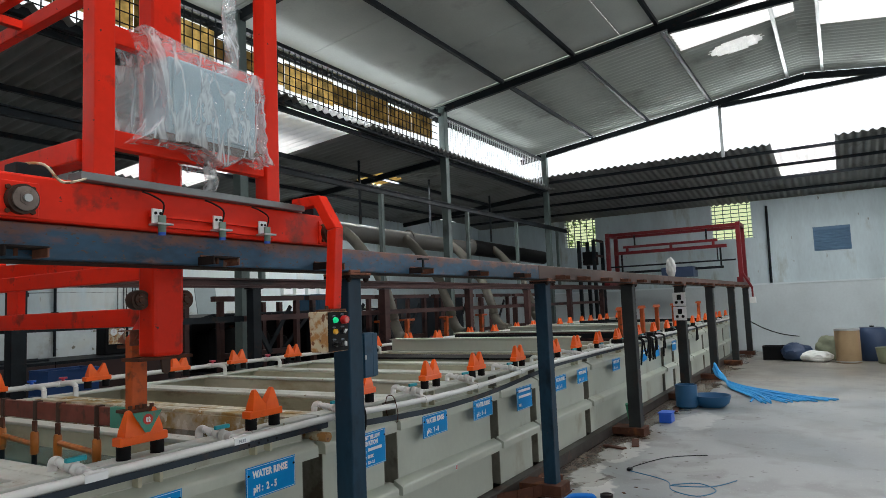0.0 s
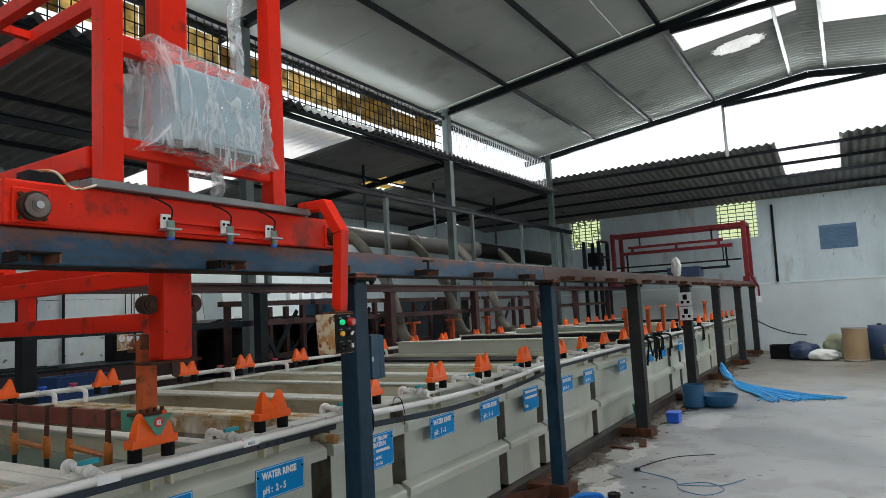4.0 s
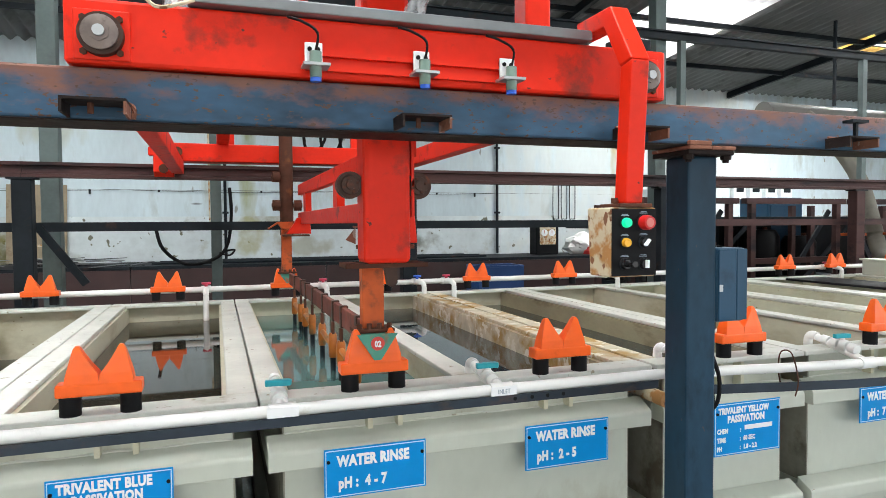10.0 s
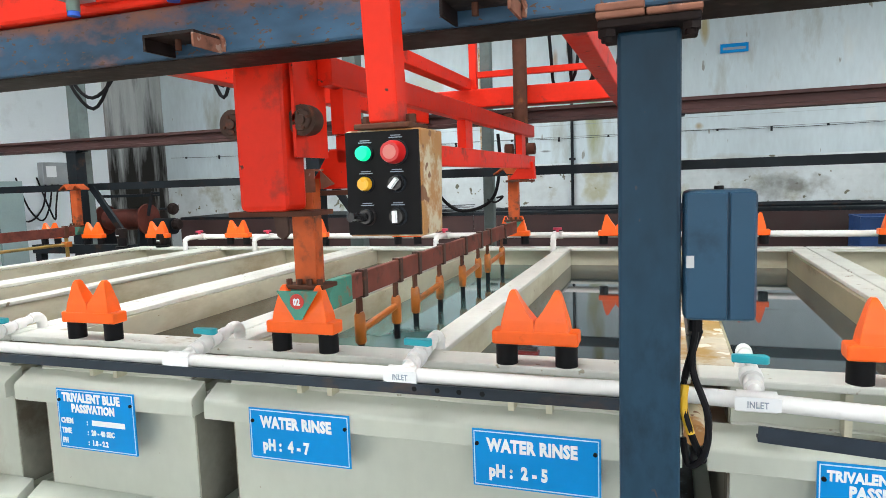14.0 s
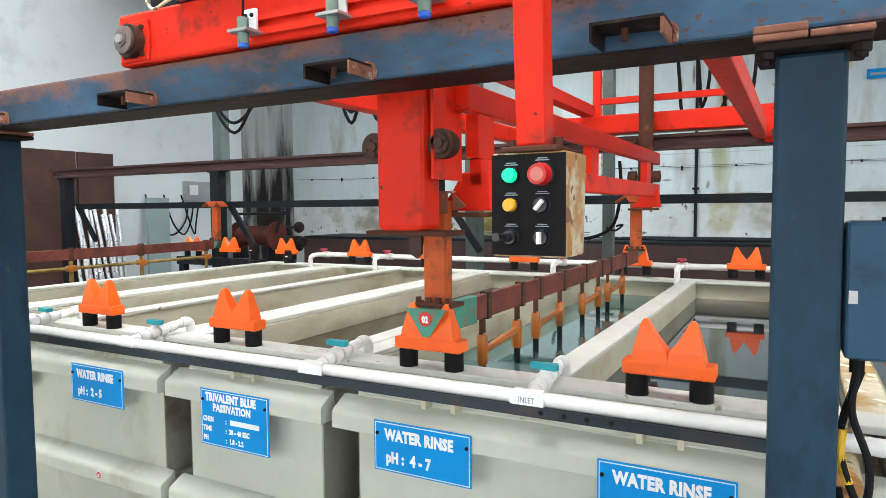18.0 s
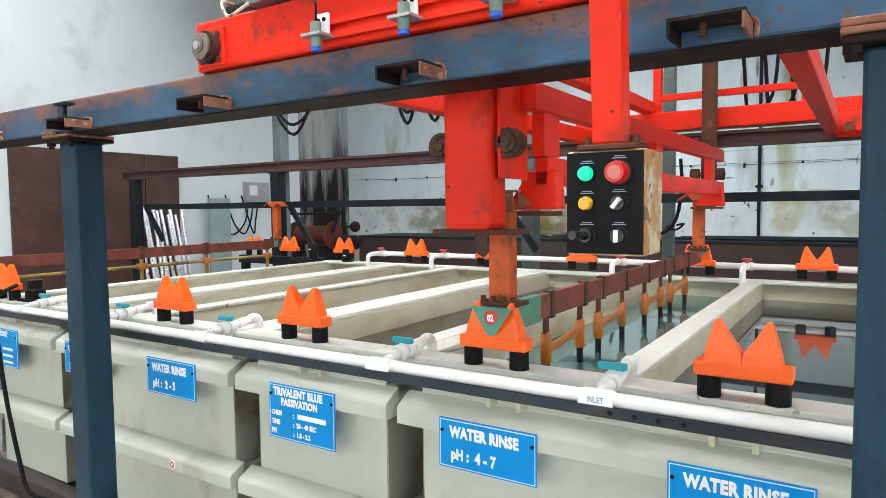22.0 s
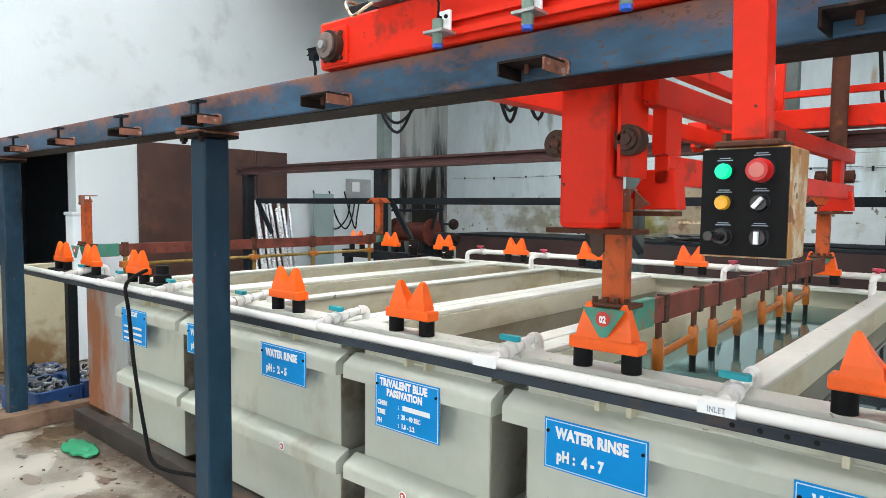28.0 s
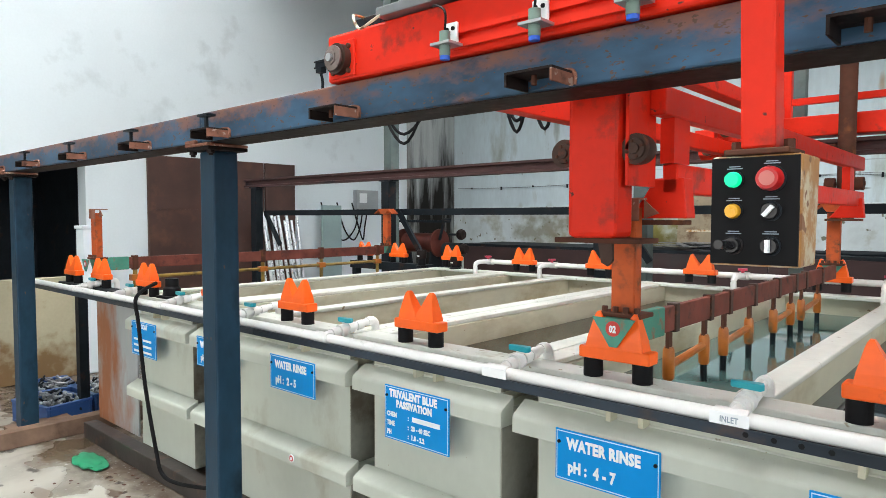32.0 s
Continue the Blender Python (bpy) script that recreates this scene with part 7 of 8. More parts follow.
def crate(x, y, w, d, h, z, m, label, a=0.0):
    c = thing("crate", (x, y, z), label, "crate", "plastic crates")
    q = pose(x, y, z, 0, 0, a)
    part("floor_panel", box(B(), -w / 2, w / 2, -d / 2, d / 2, 0.002, 0.014, 0, q), m, c)
    for sx, sy, tx, ty in ((0, -1, w, 0.016), (0, 1, w, 0.016), (-1, 0, 0.016, d - 0.034), (1, 0, 0.016, d - 0.034)):
        cx, cy = sx * (w / 2 - 0.008), sy * (d / 2 - 0.008)
        part("side_panel", box(B(), cx - tx / 2, cx + tx / 2, cy - ty / 2, cy + ty / 2, 0.0145, h, 0.003, q), m, c)
        part("rim_strip", box(B(), cx - tx / 2 - 0.008 * abs(sx), cx + tx / 2 + 0.008 * abs(sx), cy - ty / 2 - 0.008 * abs(sy), cy + ty / 2 + 0.008 * abs(sy), h + 0.0005, h + 0.02, 0.003, q), m, c)
    return c


crate(3.1, 5.9, 0.62, 0.42, 0.28, 0.0, M_CRATEBLUE, "blue plastic crate on the floor behind the line")
crate(3.1, 5.9, 0.62, 0.42, 0.28, 0.301, M_CRATEBLUE, "blue plastic crate stacked on another")
crate(3.1, 5.9, 0.62, 0.42, 0.28, 0.602, M_CRATEBLUE, "blue plastic crate stacked on another")

# dark storage rack behind the back rail, with a sheet-metal top and stored drums
dk = thing("storage_rack", (5.7, 4.6, 0), "dark steel storage rack with a bent sheet-metal top", "rack")
for x in (4.1, 5.7, 7.3):
    for y in (4.3, 4.9):
        part("upright", box(B(), x - 0.035, x + 0.035, y - 0.035, y + 0.035, 0, 1.46), M_DARK_STEEL, dk)
part("top_sheet", box(B(), 3.95, 7.45, 4.2, 5.0, 1.461, 1.49, 0.006), M_DARK_STEEL, dk)
part("bent_flap", prism(B(), [(3.95, 1.49), (3.95, 1.461), (3.50, 1.37), (3.50, 1.385)], 1, 4.25, 4.8), M_DARK_STEEL, dk)
part("shelf", box(B(), 4.06, 7.34, 4.22, 4.98, 0.72, 0.75), M_DARK_STEEL, dk)
part("back_sheet", box(B(), 4.06, 7.34, 4.94, 4.955, 0.1, 1.46), M_BLACK, dk)
for xa, xb in ((4.15, 5.6), (5.8, 7.2)):
    part("brace", bar(B(), (xa, 4.25, 0.15), (xb, 4.25, 1.4), 0.02, 0.05), M_DARK_STEEL, dk)
for x, r, hh in ((4.45, 0.22, 0.55), (4.95, 0.2, 0.48), (5.35, 0.16, 0.4), (6.1, 0.24, 0.58), (6.75, 0.2, 0.5)):
    d = thing("stored_drum", (x, 4.6, 0.75), "black plastic drum stored on the dark rack", "drum", "stored drums")
    part("drum_body", lathe(B(), [(r * 0.95, 0), (r, 0.03), (r, hh - 0.08), (r * 0.8, hh), (0.0001, hh)], 20, pose(x, 4.6, 0.751)), M_BLACK, d, smooth=True)
    part("drum_cap", rod(B(), (x + r * 0.4, 4.6, 0.751 + hh), (x + r * 0.4, 4.6, 0.785 + hh), 0.03, 12), M_RUST, d)
for x, z, w, hh in ((5.95, 0.971, 0.5, 0.2), (5.93, 1.172, 0.44, 0.18), (6.45, 0.971, 0.36, 0.26)):
    c = thing("carton", (x, 6.9, z), "plain pale cardboard carton on the bench", "carton", "bench cartons")
    part("carton_body", box(B(), x - w / 2, x + w / 2, 6.72, 7.1, z, z + hh, 0.004), M_CREAMWALL, c)
    part("carton_tape", box(B(), x - 0.025, x + 0.025, 6.7185, 6.7195, z + 0.01, z + hh - 0.01), M_CREAM, c)
for k in range(4):
    x = 8.55 + k * 0.36
    e = thing("meter_box", (x, 7.55, 1.84), "small white electric meter box on the back wall", "electric box", "wall meters")
    part("box_body", box(B(), x - 0.13, x + 0.13, 7.50, 7.599, 1.84, 2.10, 0.008), M_WHITE, e)
    part("meter_window", box(B(), x - 0.08, x + 0.08, 7.494, 7.4995, 1.96, 2.06), M_DARK_STEEL, e)

# leaning sheet, hooks and stains at the wall
solid("leaning_sheet", box(B(), -0.25, 0.25, -0.006, 0.006, 0, 2.0, 0, pose(6.3, 6.9, 0.0, -10, 0, 8)), M_PALEBLUE, "pale blue plastic sheet leaning at the wall", "sheet")
hk = thing("wire_hooks", (5.0, 7.58, 1.5), "bent wire hooks hanging on the back wall", "hooks")
for x in (4.85, 5.0, 5.15):
    part("hook", tube(B(), [(x, 7.57, 2.15), (x, 7.57, 1.55), (x + 0.03, 7.56, 1.5), (x + 0.08, 7.56, 1.5), (x + 0.1, 7.57, 1.56), (x + 0.1, 7.57, 2.1)], 0.007, 6), M_DARK_STEEL, hk)

# ---- the near end of the line ----
lr = thing("loading_stand", (-3.45, 0.1, 0), "rusty steel loading stand at the end of the tanks", "stand")
part("rusty_plate", box(B(), -3.44, -2.86, 0.09, 0.10, 0.101, 0.90, 0.002), M_RUSTPLATE, lr, "rust-streaked grey plate")
for y in (0.045, 2.56):
    part("stand_beam", box(B(), -3.85, -2.84, y - 0.04, y + 0.04, 0.90, RIM + (0.0 if y < 1 else 0.02) - 0.0005, 0.003), M_DARK_STEEL, lr)
    for x in (-3.80, -2.90) if y > 1 else ():
        part("stand_leg", box(B(), x - 0.03, x + 0.03, y - 0.03, y + 0.03, 0.101, 0.8995), M_DARK_STEEL, lr)
part("stand_leg", box(B(), -3.84, -3.78, 0.10, 0.16, 0.0, 0.8995), M_DARK_STEEL, lr)
solid("base_skid", box(B(), -3.6, -3.5, -1.4, 0.7, 0.0, SKID, 0.004), M_DUSTY, "rusty steel base channel lying across the floor", "channel", kind="structure")
solid("black_cable", tube(B(), [(-2.45, 0.02, 1.03), (-2.34, -0.13, 0.98), (-2.30, -0.14, 0.85), (-2.24, -0.14, 0.55), (-2.16, -0.13, 0.25), (-2.12, -0.12, 0.14), (-2.0, -0.1, 0.12), (-1.8, -0.06, 0.14)], 0.0095, 8), M_RUBBER,
      "black cable that hangs down the tank front", "cable", smooth=True)
pump = thing("pump", (-2.42, 0.08, RIM), "small black pump on the tank rim", "pump")
part("pump_body", lathe(B(), [(0.045, 0), (0.045, 0.05), (0.035, 0.06), (0.035, 0.1), (0.0001, 0.105)], 16, pose(-2.42, 0.09, RIM + 0.001)), M_BLACK, pump, smooth=True)
part("pump_foot", box(B(), -2.48, -2.36, 0.03, 0.15, RIM, RIM + 0.012), M_BLACK, pump)
for x, y, hh in ((-2.89, 2.50, 0.075), (-2.56, 2.555, 0.03)):
    rp = thing("rim_pump", (x, y, RIM), "black capped pump fitting on the back rim", "pump", "rim pumps")
    part("pump_socket", lathe(B(), [(0.05, 0), (0.05, 0.012), (0.034, 0.014), (0.034, hh)], 18, pose(x, y, RIM + 0.0005)), M_BLACK, rp, smooth=True)
    part("pump_cap", lathe(B(), [(0.042, 0), (0.044, 0.05), (0.038, 0.07), (0.0001, 0.072)], 18, pose(x, y, RIM + hh + 0.001)), M_CHANNEL, rp, smooth=True)
    part("label_strip", box(B(), x - 0.014, x + 0.014, y - 0.046, y - 0.0445, RIM + hh + 0.018, RIM + hh + 0.026), M_WHITE, rp)
gl = B()
bmesh.ops.create_icosphere(gl, subdivisions=4, radius=1.0)
for v in gl.verts:
    n = v.co.copy()
    q = n * (1 + 0.3 * noise.noise(n * 2.4))
    v.co = Vector((-2.92 + q.x * 0.16, -0.16 + q.y * 0.07, max(0.001, 0.012 + q.z * 0.02)))
solid("rubber_glove", gl, M_GLOVE, "green rubber glove lying on the floor", "glove", smooth=True)


def part_crate(x, y, a):
    c = crate(x, y, 0.42, 0.3, 0.13, 0.0, M_CRATEBLUE, "blue crate heaped with dark steel bolts", a)
    r2 = random.Random(int(x * 100))
    for i in range(80):
        px, py = r2.uniform(-0.18, 0.18), r2.uniform(-0.12, 0.12)
        pz = 0.03 + r2.uniform(0.3, 1.0) * (0.15 - 1.1 * (abs(px) - 0.05) ** 2)
        m = pose(x, y, 0, 0, 0, a) @ pose(px, py, pz, r2.uniform(0, 180), r2.uniform(0, 180), r2.uniform(0, 180))
        v0, v1 = m @ Vector((0, 0, -0.035)), m @ Vector((0, 0, 0.035))
        v0.z, v1.z = max(v0.z, 0.03), max(v1.z, 0.03)
        rb = rod(B(), v0, v1, 0.007, 6)
        rod(rb, v0, v0.lerp(v1, 0.2), 0.013, 6)
        part("bolt", rb, M_GALV if i % 4 == 0 else M_STEEL_DULL if i % 2 else M_DARK_STEEL, c)


part_crate(-3.95, -0.02, 12)
part_crate(-4.05, 0.34, 4)
part_crate(-4.4, 0.1, -8)
# store-room partition, door, tubes and switchgear at the end wall
solid("partition", box(B(), -5.32, -5.2, -2.4, 0.62, 0, 0.86), M_CREAMWALL, "stained cream low wall beside the loading end", "wall", kind="structure")
sd = thing("rusty_door", (X0 + 0.05, 3.1, 0), "dark brown rusty steel door leaning at the end wall", "door")
part("door_leaf", box(B(), X0 + 0.02, X0 + 0.06, 2.0, 3.6, 0.02, 2.12, 0.004), M_DOORBROWN, sd)
part("door_leaf", box(B(), X0 + 0.02, X0 + 0.05, 3.63, 4.12, 0.02, 2.12, 0.004), M_DOORBROWN, sd)
for z in (0.4, 1.5):
    part("door_rail", box(B(), X0 + 0.0605, X0 + 0.075, 2.05, 3.55, z - 0.03, z + 0.03), M_DOORBROWN, sd)
tb = thing("aluminium_tubes", (-6.6, 3.7, 0), "bundle of bright aluminium tubes leaning upright", "tubes")
for i in range(13):
    y = 3.36 + i * 0.05
    part("tube", rod(B(), (-6.45 + 0.02 * (i % 3), y + 0.03 * math.sin(i), 0.0), (-6.75, y + 0.04 * math.sin(i * 1.7), 1.38 + 0.06 * math.sin(i * 2.1)), 0.021, 12), M_ALU, tb, smooth=True)
eb = thing("meter_box", (X0 + 0.06, 5.5, 1.5), "grey electric meter box with loose cables", "electric box")
part("box_body", box(B(), X0 + 0.001, X0 + 0.1, 5.25, 5.7, 1.5, 1.8, 0.006), M_GALV, eb)
part("meter_face", box(B(), X0 + 0.1005, X0 + 0.108, 5.3, 5.45, 1.6, 1.75), M_WHITE, eb)
for k in range(3):
    part("loose_cable", tube(B(), [(X0 + 0.06, 5.3 + 0.1 * k, 1.5), (X0 + 0.1, 5.2 + 0.1 * k, 1.2), (X0 + 0.12, 4.95 + 0.2 * k, 1.02), (X0 + 0.08, 4.7 + 0.3 * k, 1.2), (X0 + 0.03, 4.6 + 0.3 * k, 1.6)], 0.012, 6), M_RUBBER, eb, smooth=True)
solid("leaning_sheet", box(B(), -6.85, -6.80, 4.5, 4.85, 0, 1.55), M_GLASSY, "pale green-grey glass sheets leaning at the wall", "sheet")
wd = thing("winch_machine", (-4.6, 4.5, 0), "rusty drum winch with hand wheels", "machine")
part("drum", rod(B(), (-4.95, 4.4, 1.06), (-4.45, 4.4, 1.06), 0.12, 22), M_DRUM, wd, smooth=True)
for x in (-5.0, -4.4):
    part("drum_flange", rod(B(), (x - 0.012, 4.4, 1.06), (x + 0.012, 4.4, 1.06), 0.17, 24), M_DRUM, wd, smooth=True)
    part("side_frame", prism(B(), [(4.1, 0.0), (4.75, 0.0), (4.5, 1.2), (4.35, 1.2)], 0, x - 0.06, x - 0.03), M_DARK_STEEL, wd)
part("motor", rod(B(), (-4.3, 4.4, 0.98), (-4.05, 4.4, 0.98), 0.09, 18), M_DARK_STEEL, wd, smooth=True)
part("head_plate", box(B(), -5.1, -4.35, 4.3, 4.55, 1.31, 1.34), M_DARK_STEEL, wd)
part("lever", bar(B(), (-4.36, 4.36, 1.10), (-4.28, 4.36, 1.36), 0.02, 0.03), M_DARK_STEEL, wd)
part("lever_knob", rod(B(), (-4.30, 4.36, 1.345), (-4.19, 4.36, 1.345), 0.016, 8), M_DARK_STEEL, wd)
for z, q in ((1.00, 0.0), (1.17, -0.04)):
    part("hand_knob", lathe(B(), [(0.0001, -0.05), (0.045, -0.045), (0.065, -0.015), (0.065, 0.015), (0.05, 0.04), (0.0001, 0.045)], 10, pose(-3.98 + q, 4.36, z, 0, 90, 0)), M_CHANNEL, wd)
    part("knob_shaft", rod(B(), (-4.2, 4.36, z), (-4.03 + q, 4.36, z), 0.014, 8), M_DARK_STEEL, wd)

# ---- the floor beyond and the end wall ----
dr = thing("fibre_drum", (14.35, -2.3, 0), "brown fibre drum with a steel rim", "drum")
part("drum_body", lathe(B(), [(0.22, 0), (0.225, 0.01), (0.225, 0.64), (0.22, 0.65)], 28, pose(14.35, -2.3, 0.001)), M_CARD, dr, smooth=True)
part("drum_lid", lathe(B(), [(0.235, 0), (0.235, 0.03), (0.2, 0.04), (0.0001, 0.035)], 28, pose(14.35, -2.3, 0.652)), M_GALV, dr, smooth=True)
part("drum_hoop", lathe(B(), [(0.226, 0), (0.232, 0.01), (0.226, 0.02)], 28, pose(14.35, -2.3, 0.02)), M_GALV, dr, smooth=True)
dr = thing("plastic_drum", (14.8, -2.75, 0), "dark blue plastic drum", "drum")
part("drum_body", lathe(B(), [(0.24, 0), (0.27, 0.05), (0.28, 0.35), (0.27, 0.6), (0.22, 0.68), (0.0001, 0.69)], 24, pose(14.9, -2.75, 0.001)), M_DARKBLUE, dr, smooth=True)
part("bung", rod(B(), (14.8, -2.75, 0.69), (14.8, -2.75, 0.72), 0.04, 12), M_BLACK, dr)
tub = thing("tub", (14.3, -2.95, 0), "yellow-green plastic tub by the drums", "tub")
part("tub_body", lathe(B(), [(0.2, 0), (0.24, 0.3), (0.25, 0.31), (0.22, 0.31), (0.19, 0.04), (0.0001, 0.04)], 24, pose(14.3, -3.0, 0.001)), M_OLIVE, tub, smooth=True)


def sack(x, y, sx, sy, sz, m, label, seed):
    b = B()
    bmesh.ops.create_icosphere(b, subdivisions=4, radius=1.0)
    for v in b.verts:
        n = v.co.copy()
        q = n * (1 + 0.22 * noise.noise(n * 1.8 + Vector((seed, 0, 0))) + 0.09 * noise.noise(n * 5 + Vector((0, seed, 0))))
        v.co = Vector((x + q.x * sx, y + q.y * sy, max(0.001, sz * 0.85 + q.z * sz)))
    return solid("sack", b, m, label, "sack", smooth=True)


sack(14.55, -1.72, 0.22, 0.3, 0.12, M_PVC, "crumpled white sack on the floor", 1)
sack(14.75, -1.35, 0.25, 0.3, 0.2, M_DARKBLUE, "dark blue full sack on the floor", 4)
crate(15.0, -0.95, 0.4, 0.55, 0.28, 0.0, M_BLACK, "black plastic crate at the end wall")
sack(15.0, -1.95, 0.2, 0.25, 0.28, M_OLIVE, "grey-green sack by the end wall", 9)
bs2 = thing("cut_drum", (7.9, -0.6, 0), "blue plastic drum cut open into a basin", "basin")
part("basin_bowl", lathe(B(), [(0.16, 0.0), (0.22, 0.05), (0.25, 0.15), (0.238, 0.15), (0.205, 0.06), (0.155, 0.02), (0.0001, 0.02)], 28, pose(8.0, -0.68, 0.002)), M_CRATEBLUE2, bs2, smooth=True)
part("basin_back", lathe(B(), [(0.12, 0.0), (0.14, 0.02), (0.14, 0.30), (0.128, 0.30), (0.128, 0.03), (0.0001, 0.03)], 24, pose(7.83, -0.40, 0.002)), M_CRATEBLUE2, bs2, smooth=True)
jc = thing("jerrycan", (2.04, -1.04, 0), "bright blue plastic jerrycan with a moulded handle and dark cap", "jerrycan")
q = pose(2.04, -1.04, 0.001, 0, 0, -52)
can = box(B(), -0.165, 0.165, -0.125, 0.125, 0, 0.36, 0.035, q)
part("can_body", can, M_CANBLUE, jc, smooth=True)
top = prism(B(), [(-0.15, 0.3615), (0.15, 0.3615), (0.115, 0.385), (0.03, 0.392), (-0.06, 0.415), (-0.13, 0.40)], 1, -0.105, 0.105, 0.008)
bmesh.ops.transform(top, matrix=q, verts=top.verts)
part("can_shoulder", top, M_CANBLUE, jc, smooth=True)
part("handle", tube(B(), [tuple(q @ Vector(v)) for v in ((-0.12, 0, 0.395), (-0.11, 0, 0.432), (-0.04, 0, 0.436), (0.02, 0, 0.425), (0.03, 0, 0.388))], 0.014, 8), M_CANBLUE, jc, "moulded carrying handle", smooth=True)
cp = part("spout", lathe(B(), [(0.036, 0), (0.036, 0.02), (0.03, 0.022), (0.03, 0.03), (0.0001, 0.03)], 20, q @ pose(0.095, 0.0, 0.383)), M_CANBLUE, jc, smooth=True)
part("cap", lathe(B(), [(0.032, 0), (0.034, 0.004), (0.034, 0.02), (0.026, 0.022), (0.026, 0.016), (0.0001, 0.016)], 20, q @ pose(0.095, 0.0, 0.4135)), M_CHANNEL, cp, "dark screw cap", smooth=True)
bent = B()
for (xa, ya), (xb, yb) in zip(((2.85, 0.0), (3.02, -0.03), (3.12, -0.10), (3.25, -0.17), (3.32, -0.20)), ((3.02, -0.03), (3.12, -0.10), (3.25, -0.17), (3.32, -0.20), (3.34, -0.205))):
    bar(bent, (xa, ya, 0.045), (xb + 0.006, yb, 0.045), 0.008, 0.085)
solid("bent_channel", bent, M_RUST, "bent rusty steel strip between the tank base and the post", "steel strip")
for k, (x, y, a, w, m) in enumerate(((3.72, -0.06, 25, 0.11, M_RUST_PALE), (3.60, -0.10, -10, 0.08, M_CREAM), (3.80, -0.12, 60, 0.06, M_RUST))):
    solid("brick_scrap", box(B(), -w, w, -0.045, 0.045, 0.001, 0.05, 0.008, pose(x, y, 0.0, 0, 0, a)), m, "broken piece of brick lying at the post foot", "brick", "scraps at the post")
hz = thing("hose_bundle", (9.3, -1.2, 0), "bundle of bright blue plastic hoses fanned out on the floor", "hoses")
r3 = random.Random(8)
for i in range(26):
    k = i / 25 - 0.5
    pts = [(10.4 + 0.1 * r3.random(), -0.36 + 0.06 * k, 0.35 - 0.2 * abs(k)), (10.3, -0.48 + 0.1 * k, 0.1 + 0.03 * r3.random()), (9.9 + 0.1 * k, -0.75 - 0.2 * k, 0.02 + 0.02 * r3.random()),
           (9.15 + 0.25 * k, -1.25 - 0.5 * k, 0.014 + 0.02 * r3.random()), (8.62 + 0.5 * k + 0.15 * r3.random(), -1.82 - 0.85 * k + 0.4 * r3.random(), 0.013)]
    part("hose", tube(B(), pts, 0.011, 6), M_BLUEHOSE, hz, smooth=True)
bu = thing("bucket", (6.68, -0.38, 0), "small blue plastic box on the floor", "box")
part("bucket_body", box(B(), 6.6, 6.78, -0.46, -0.32, 0.001, 0.11, 0.008), M_VBLUE, bu)
part("bucket_rim", box(B(), 6.59, 6.79, -0.47, -0.31, 0.1105, 0.122, 0.003), M_VBLUE, bu)
solid("bucket", lathe(B(), [(0.075, 0), (0.10, 0.16), (0.105, 0.165), (0.092, 0.16), (0.068, 0.02), (0.0001, 0.02)], 22, pose(6.3, -0.12, 0.09)), M_GLOVE, "green plastic bucket beside the tanks", "bucket", smooth=True)
wr = thing("wire_coil", (4.0, -1.1, 0), "thin blue wire lying in loops on the floor", "wire")
part("wire", tube(B(), [(4.3, -0.6, 0.006), (4.1, -0.95, 0.006), (3.85, -1.05, 0.006), (3.75, -1.25, 0.008), (3.95, -1.35, 0.006), (4.1, -1.2, 0.008), (3.95, -1.02, 0.012), (4.05, -1.3, 0.006), (4.3, -1.45, 0.006)], 0.004, 6), M_BLUEHOSE_DARK, wr)
part("plug", box(B(), 4.29, 4.34, -0.62, -0.58, 0.001, 0.025, 0.004), M_BLACK, wr)
part("lead", tube(B(), [(4.32, -0.6, 0.015), (4.5, -0.62, 0.008), (4.9, -0.8, 0.006), (5.1, -1.1, 0.006)], 0.004, 6), M_RUBBER, wr)
vt = thing("wall_vent", (X1, -2.185, 2.46), "blue louvred vent in the end wall", "vent")
part("vent_frame", box(B(), X1 - 0.02, X1 - 0.001, -2.58, -1.79, 2.46, 3.05, 0.003), M_VENT, vt)
for k in range(8):
    z = 2.50 + k * 0.063
    part("vent_slat", box(B(), -0.005, 0.005, -0.37, 0.37, -0.02, 0.025, 0, pose(X1 - 0.03, -2.185, z + 0.02, 0, 30, 0)), M_VENT, vt)
solid("plaster_band", box(B(), X1 - 0.05, X1 - 0.0305, Y0, Y1, 1.69, 1.73), M_WALL_WHITE, "plaster band along the end wall", "trim", kind="structure")
solid("conduit", rod(B(), (X1 - 0.07, -0.78, 1.73), (X1 - 0.07, -0.80, 3.7), 0.03, 10), M_DARK_STEEL, "dark pipe up the end wall", "conduit", smooth=True)
solid("wall_cable", tube(B(), [(15.9, -0.3, 0.85), (16.4, -0.6, 0.62), (16.9, -0.95, 0.45), (17.1, -1.3, 0.38)], 0.012, 6), M_RUBBER, "cable slung to the end wall", "cable")

solid("wall_pilaster", box(B(), X0 + 0.002, X0 + 0.09, 6.45, 7.59, 0, 3.9), M_DARK_STREAK, "dark-streaked plaster pilaster in the corner, darker towards the bottom", "wall", kind="structure")
# white painted pillar at the end of the low wall
pil = thing("white_pillar", (-5.23, 0.69, 0), "white painted brick pillar at the end of the low wall", "pillar", kind="structure")
part("shaft", box(B(), -5.32, -5.15, 0.625, 0.745, 0, 1.27, 0.01), M_WALL_WHITE, pil)
part("cap", box(B(), -5.33, -5.14, 0.615, 0.755, 1.2705, 1.30, 0.006), M_WALL_WHITE, pil)
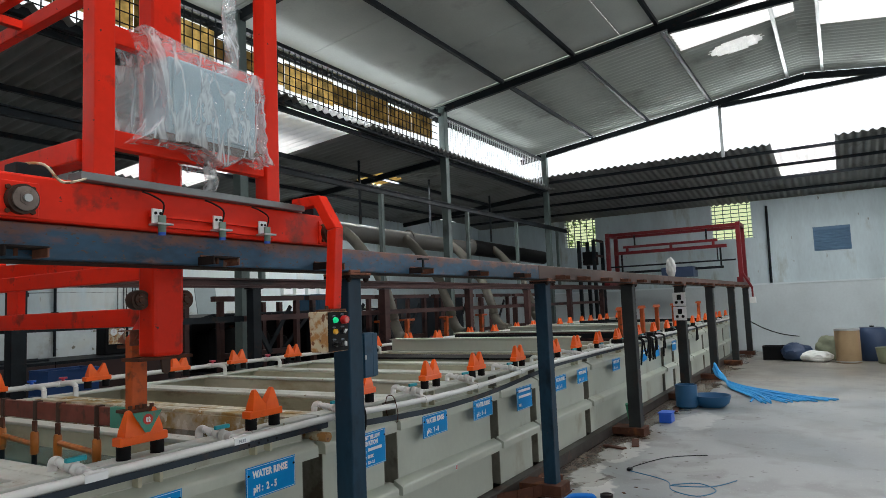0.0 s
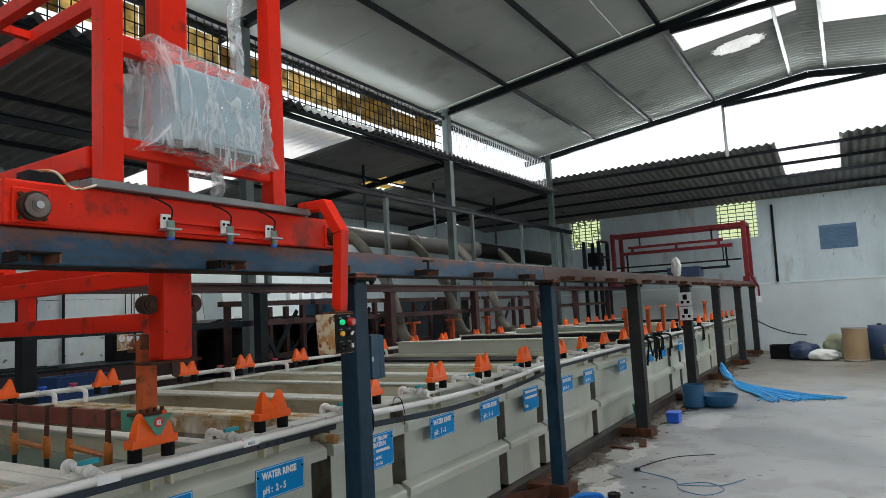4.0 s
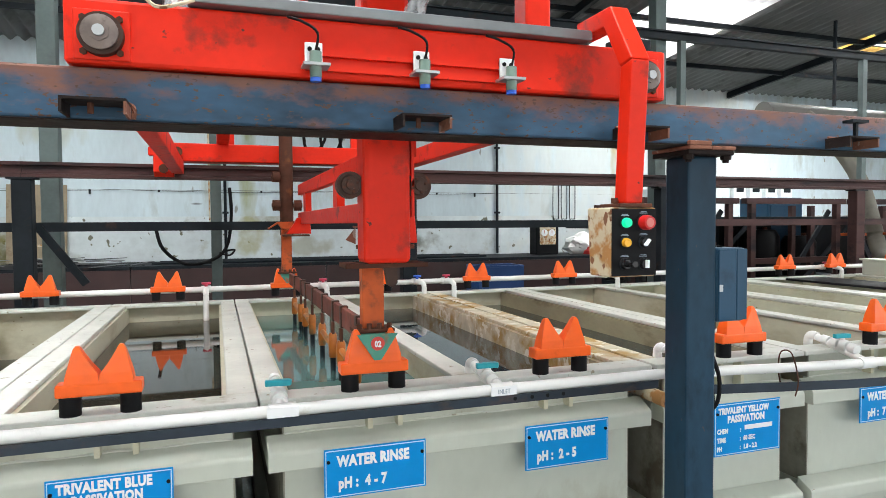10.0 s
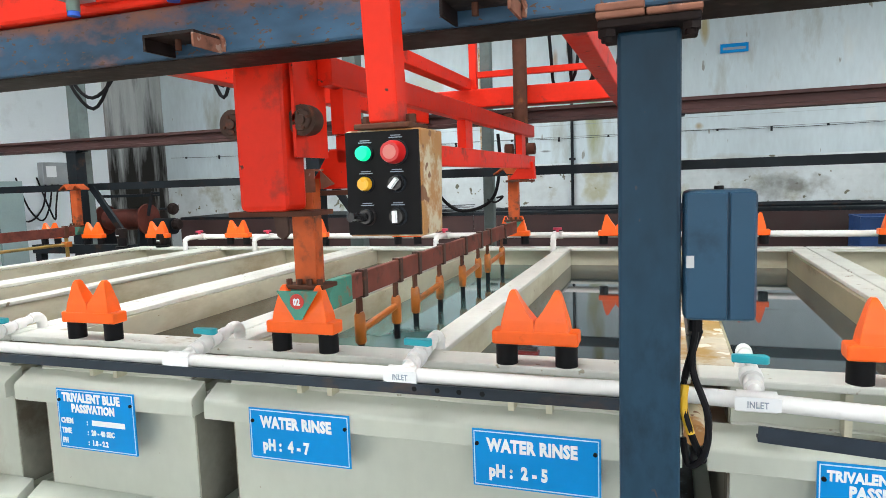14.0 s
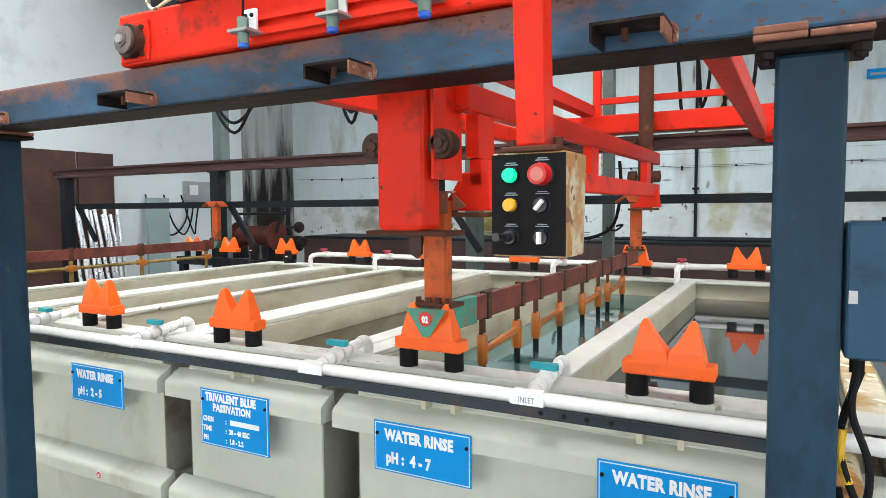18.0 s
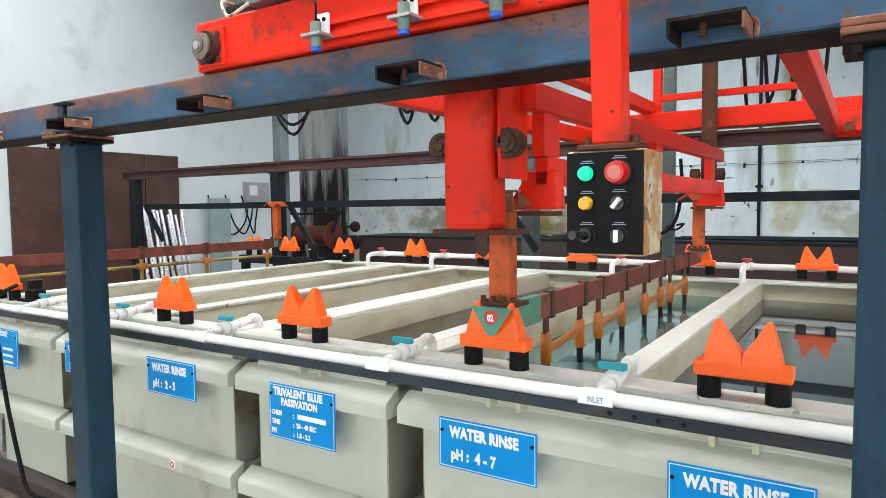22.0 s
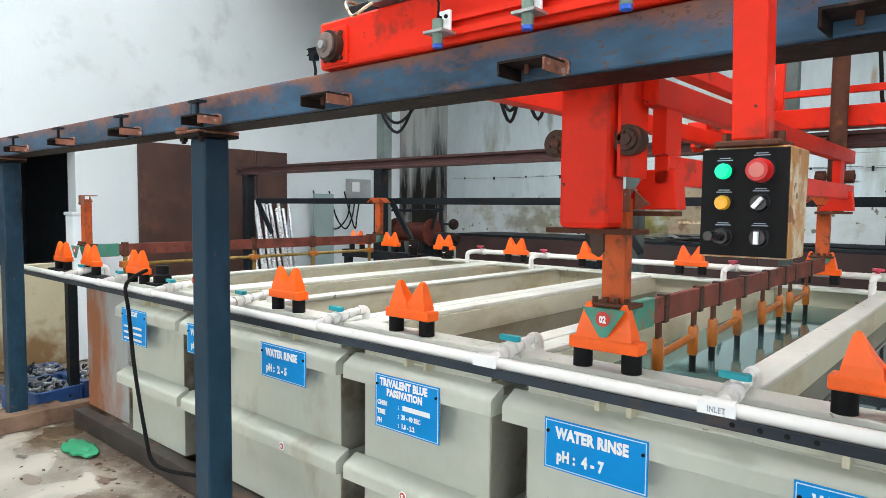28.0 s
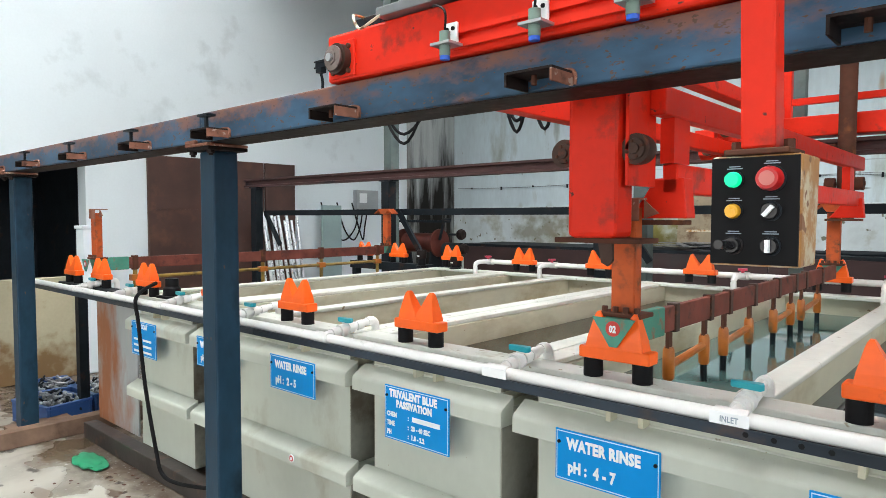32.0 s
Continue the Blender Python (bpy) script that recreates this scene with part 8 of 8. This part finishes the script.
# rusty frame beside the far hoist
ff = thing("service_stand", (15.6, 3.2, 0), "dark steel service stand beside the far hoist", "stand")
for x in (15.2, 15.9):
    for y in (3.15, 3.55):
        part("upright", box(B(), x - 0.04, x + 0.04, y - 0.04, y + 0.04, 0, 3.05), M_DARK_STEEL, ff)
for z in (2.2, 2.6, 3.0):
    part("rail", box(B(), 15.24, 15.86, 3.11, 3.15, z, z + 0.06), M_MAROON_RUST, ff)
part("motor_box", box(B(), 15.3, 15.7, 3.2, 3.5, 2.4, 2.75, 0.01), M_BLACK, ff)
# flakes, chips and scraps along the foot of the tanks
rng = random.Random(21)
deb = B()
for i in range(420):
    x = rng.uniform(-3.2, 12.5)
    y = -0.03 - abs(rng.gauss(0.12, 0.22))
    if any(p - 0.08 < x < p + 0.18 and y > -0.39 for p in POSTS):
        continue
    s1 = rng.uniform(0.003, 0.011) * (1.8 if rng.random() < 0.06 else 1)
    box(deb, -s1, s1, -s1 * rng.uniform(0.3, 0.9), s1 * 0.6, 0, s1 * rng.uniform(0.1, 0.3), 0, pose(x, y, 0.001, 0, 0, rng.uniform(0, 180)))
solid("floor_debris", deb, M_RUST, "rust flakes and scraps scattered along the tanks", "debris", kind="stuff")
for i, (x, y, a, w) in enumerate(((2.9, -0.30, 20, 0.2), (3.05, -0.42, -30, 0.14), (5.4, -0.36, 15, 0.18), (5.15, -0.22, 70, 0.12), (7.6, -0.3, 10, 0.2), (0.5, -0.3, -12, 0.2))):
    solid("steel_offcut", box(B(), -w, w, -0.035, 0.035, 0.0, 0.012, 0.003, pose(x, y, 0.001, 0, 0, a)), M_RUST, "rusty flat offcut lying on the wet floor", "scrap", "floor offcuts")

ws = thing("wall_wire", (-1.0, 7.58, 1.89), "thin sagging wire with clips along the back wall", "wire")
for a, b in ((-6.8, -4.2), (-4.15, -1.45), (-1.3, 1.3), (1.35, 3.8)):
    part("wire", tube(B(), [(a, 7.575, 1.895), ((a + b) / 2, 7.572, 1.875), (b, 7.575, 1.895)], 0.003, 6), M_DARK_STEEL, ws)
    for k in range(4):
        x = a + (b - a) * (k + 0.5) / 4
        part("clip", box(B(), x - 0.012, x + 0.012, 7.56, 7.574, 1.87 - 0.03 * (k % 2), 1.90), M_DARK_STEEL, ws)
rng = random.Random(44)
for x in (6.35, 6.72, 7.02, 7.15, 7.40, 7.85, 9.1, 10.2):
    c = thing("hanging_ties", (x, -0.14, 0.7), "black straps and wire ends hung over the tank front", "straps", "hanging straps")
    for k in range(3):
        dx = rng.uniform(-0.1, 0.1)
        part("strap", tube(B(), [(x, -0.03, 0.975), (x + dx * 0.3, -0.15, 0.965), (x + dx * 0.7, -0.16, 0.86), (x + dx * 1.6, -0.155, 0.72 + rng.uniform(-0.05, 0.08))], 0.011, 6), M_RUBBER, c, smooth=True)
    part("clamp", box(B(), x - 0.06, x + 0.06, -0.03, 0.10, 0.951, 1.0, 0.006), M_DARK_STEEL, c)
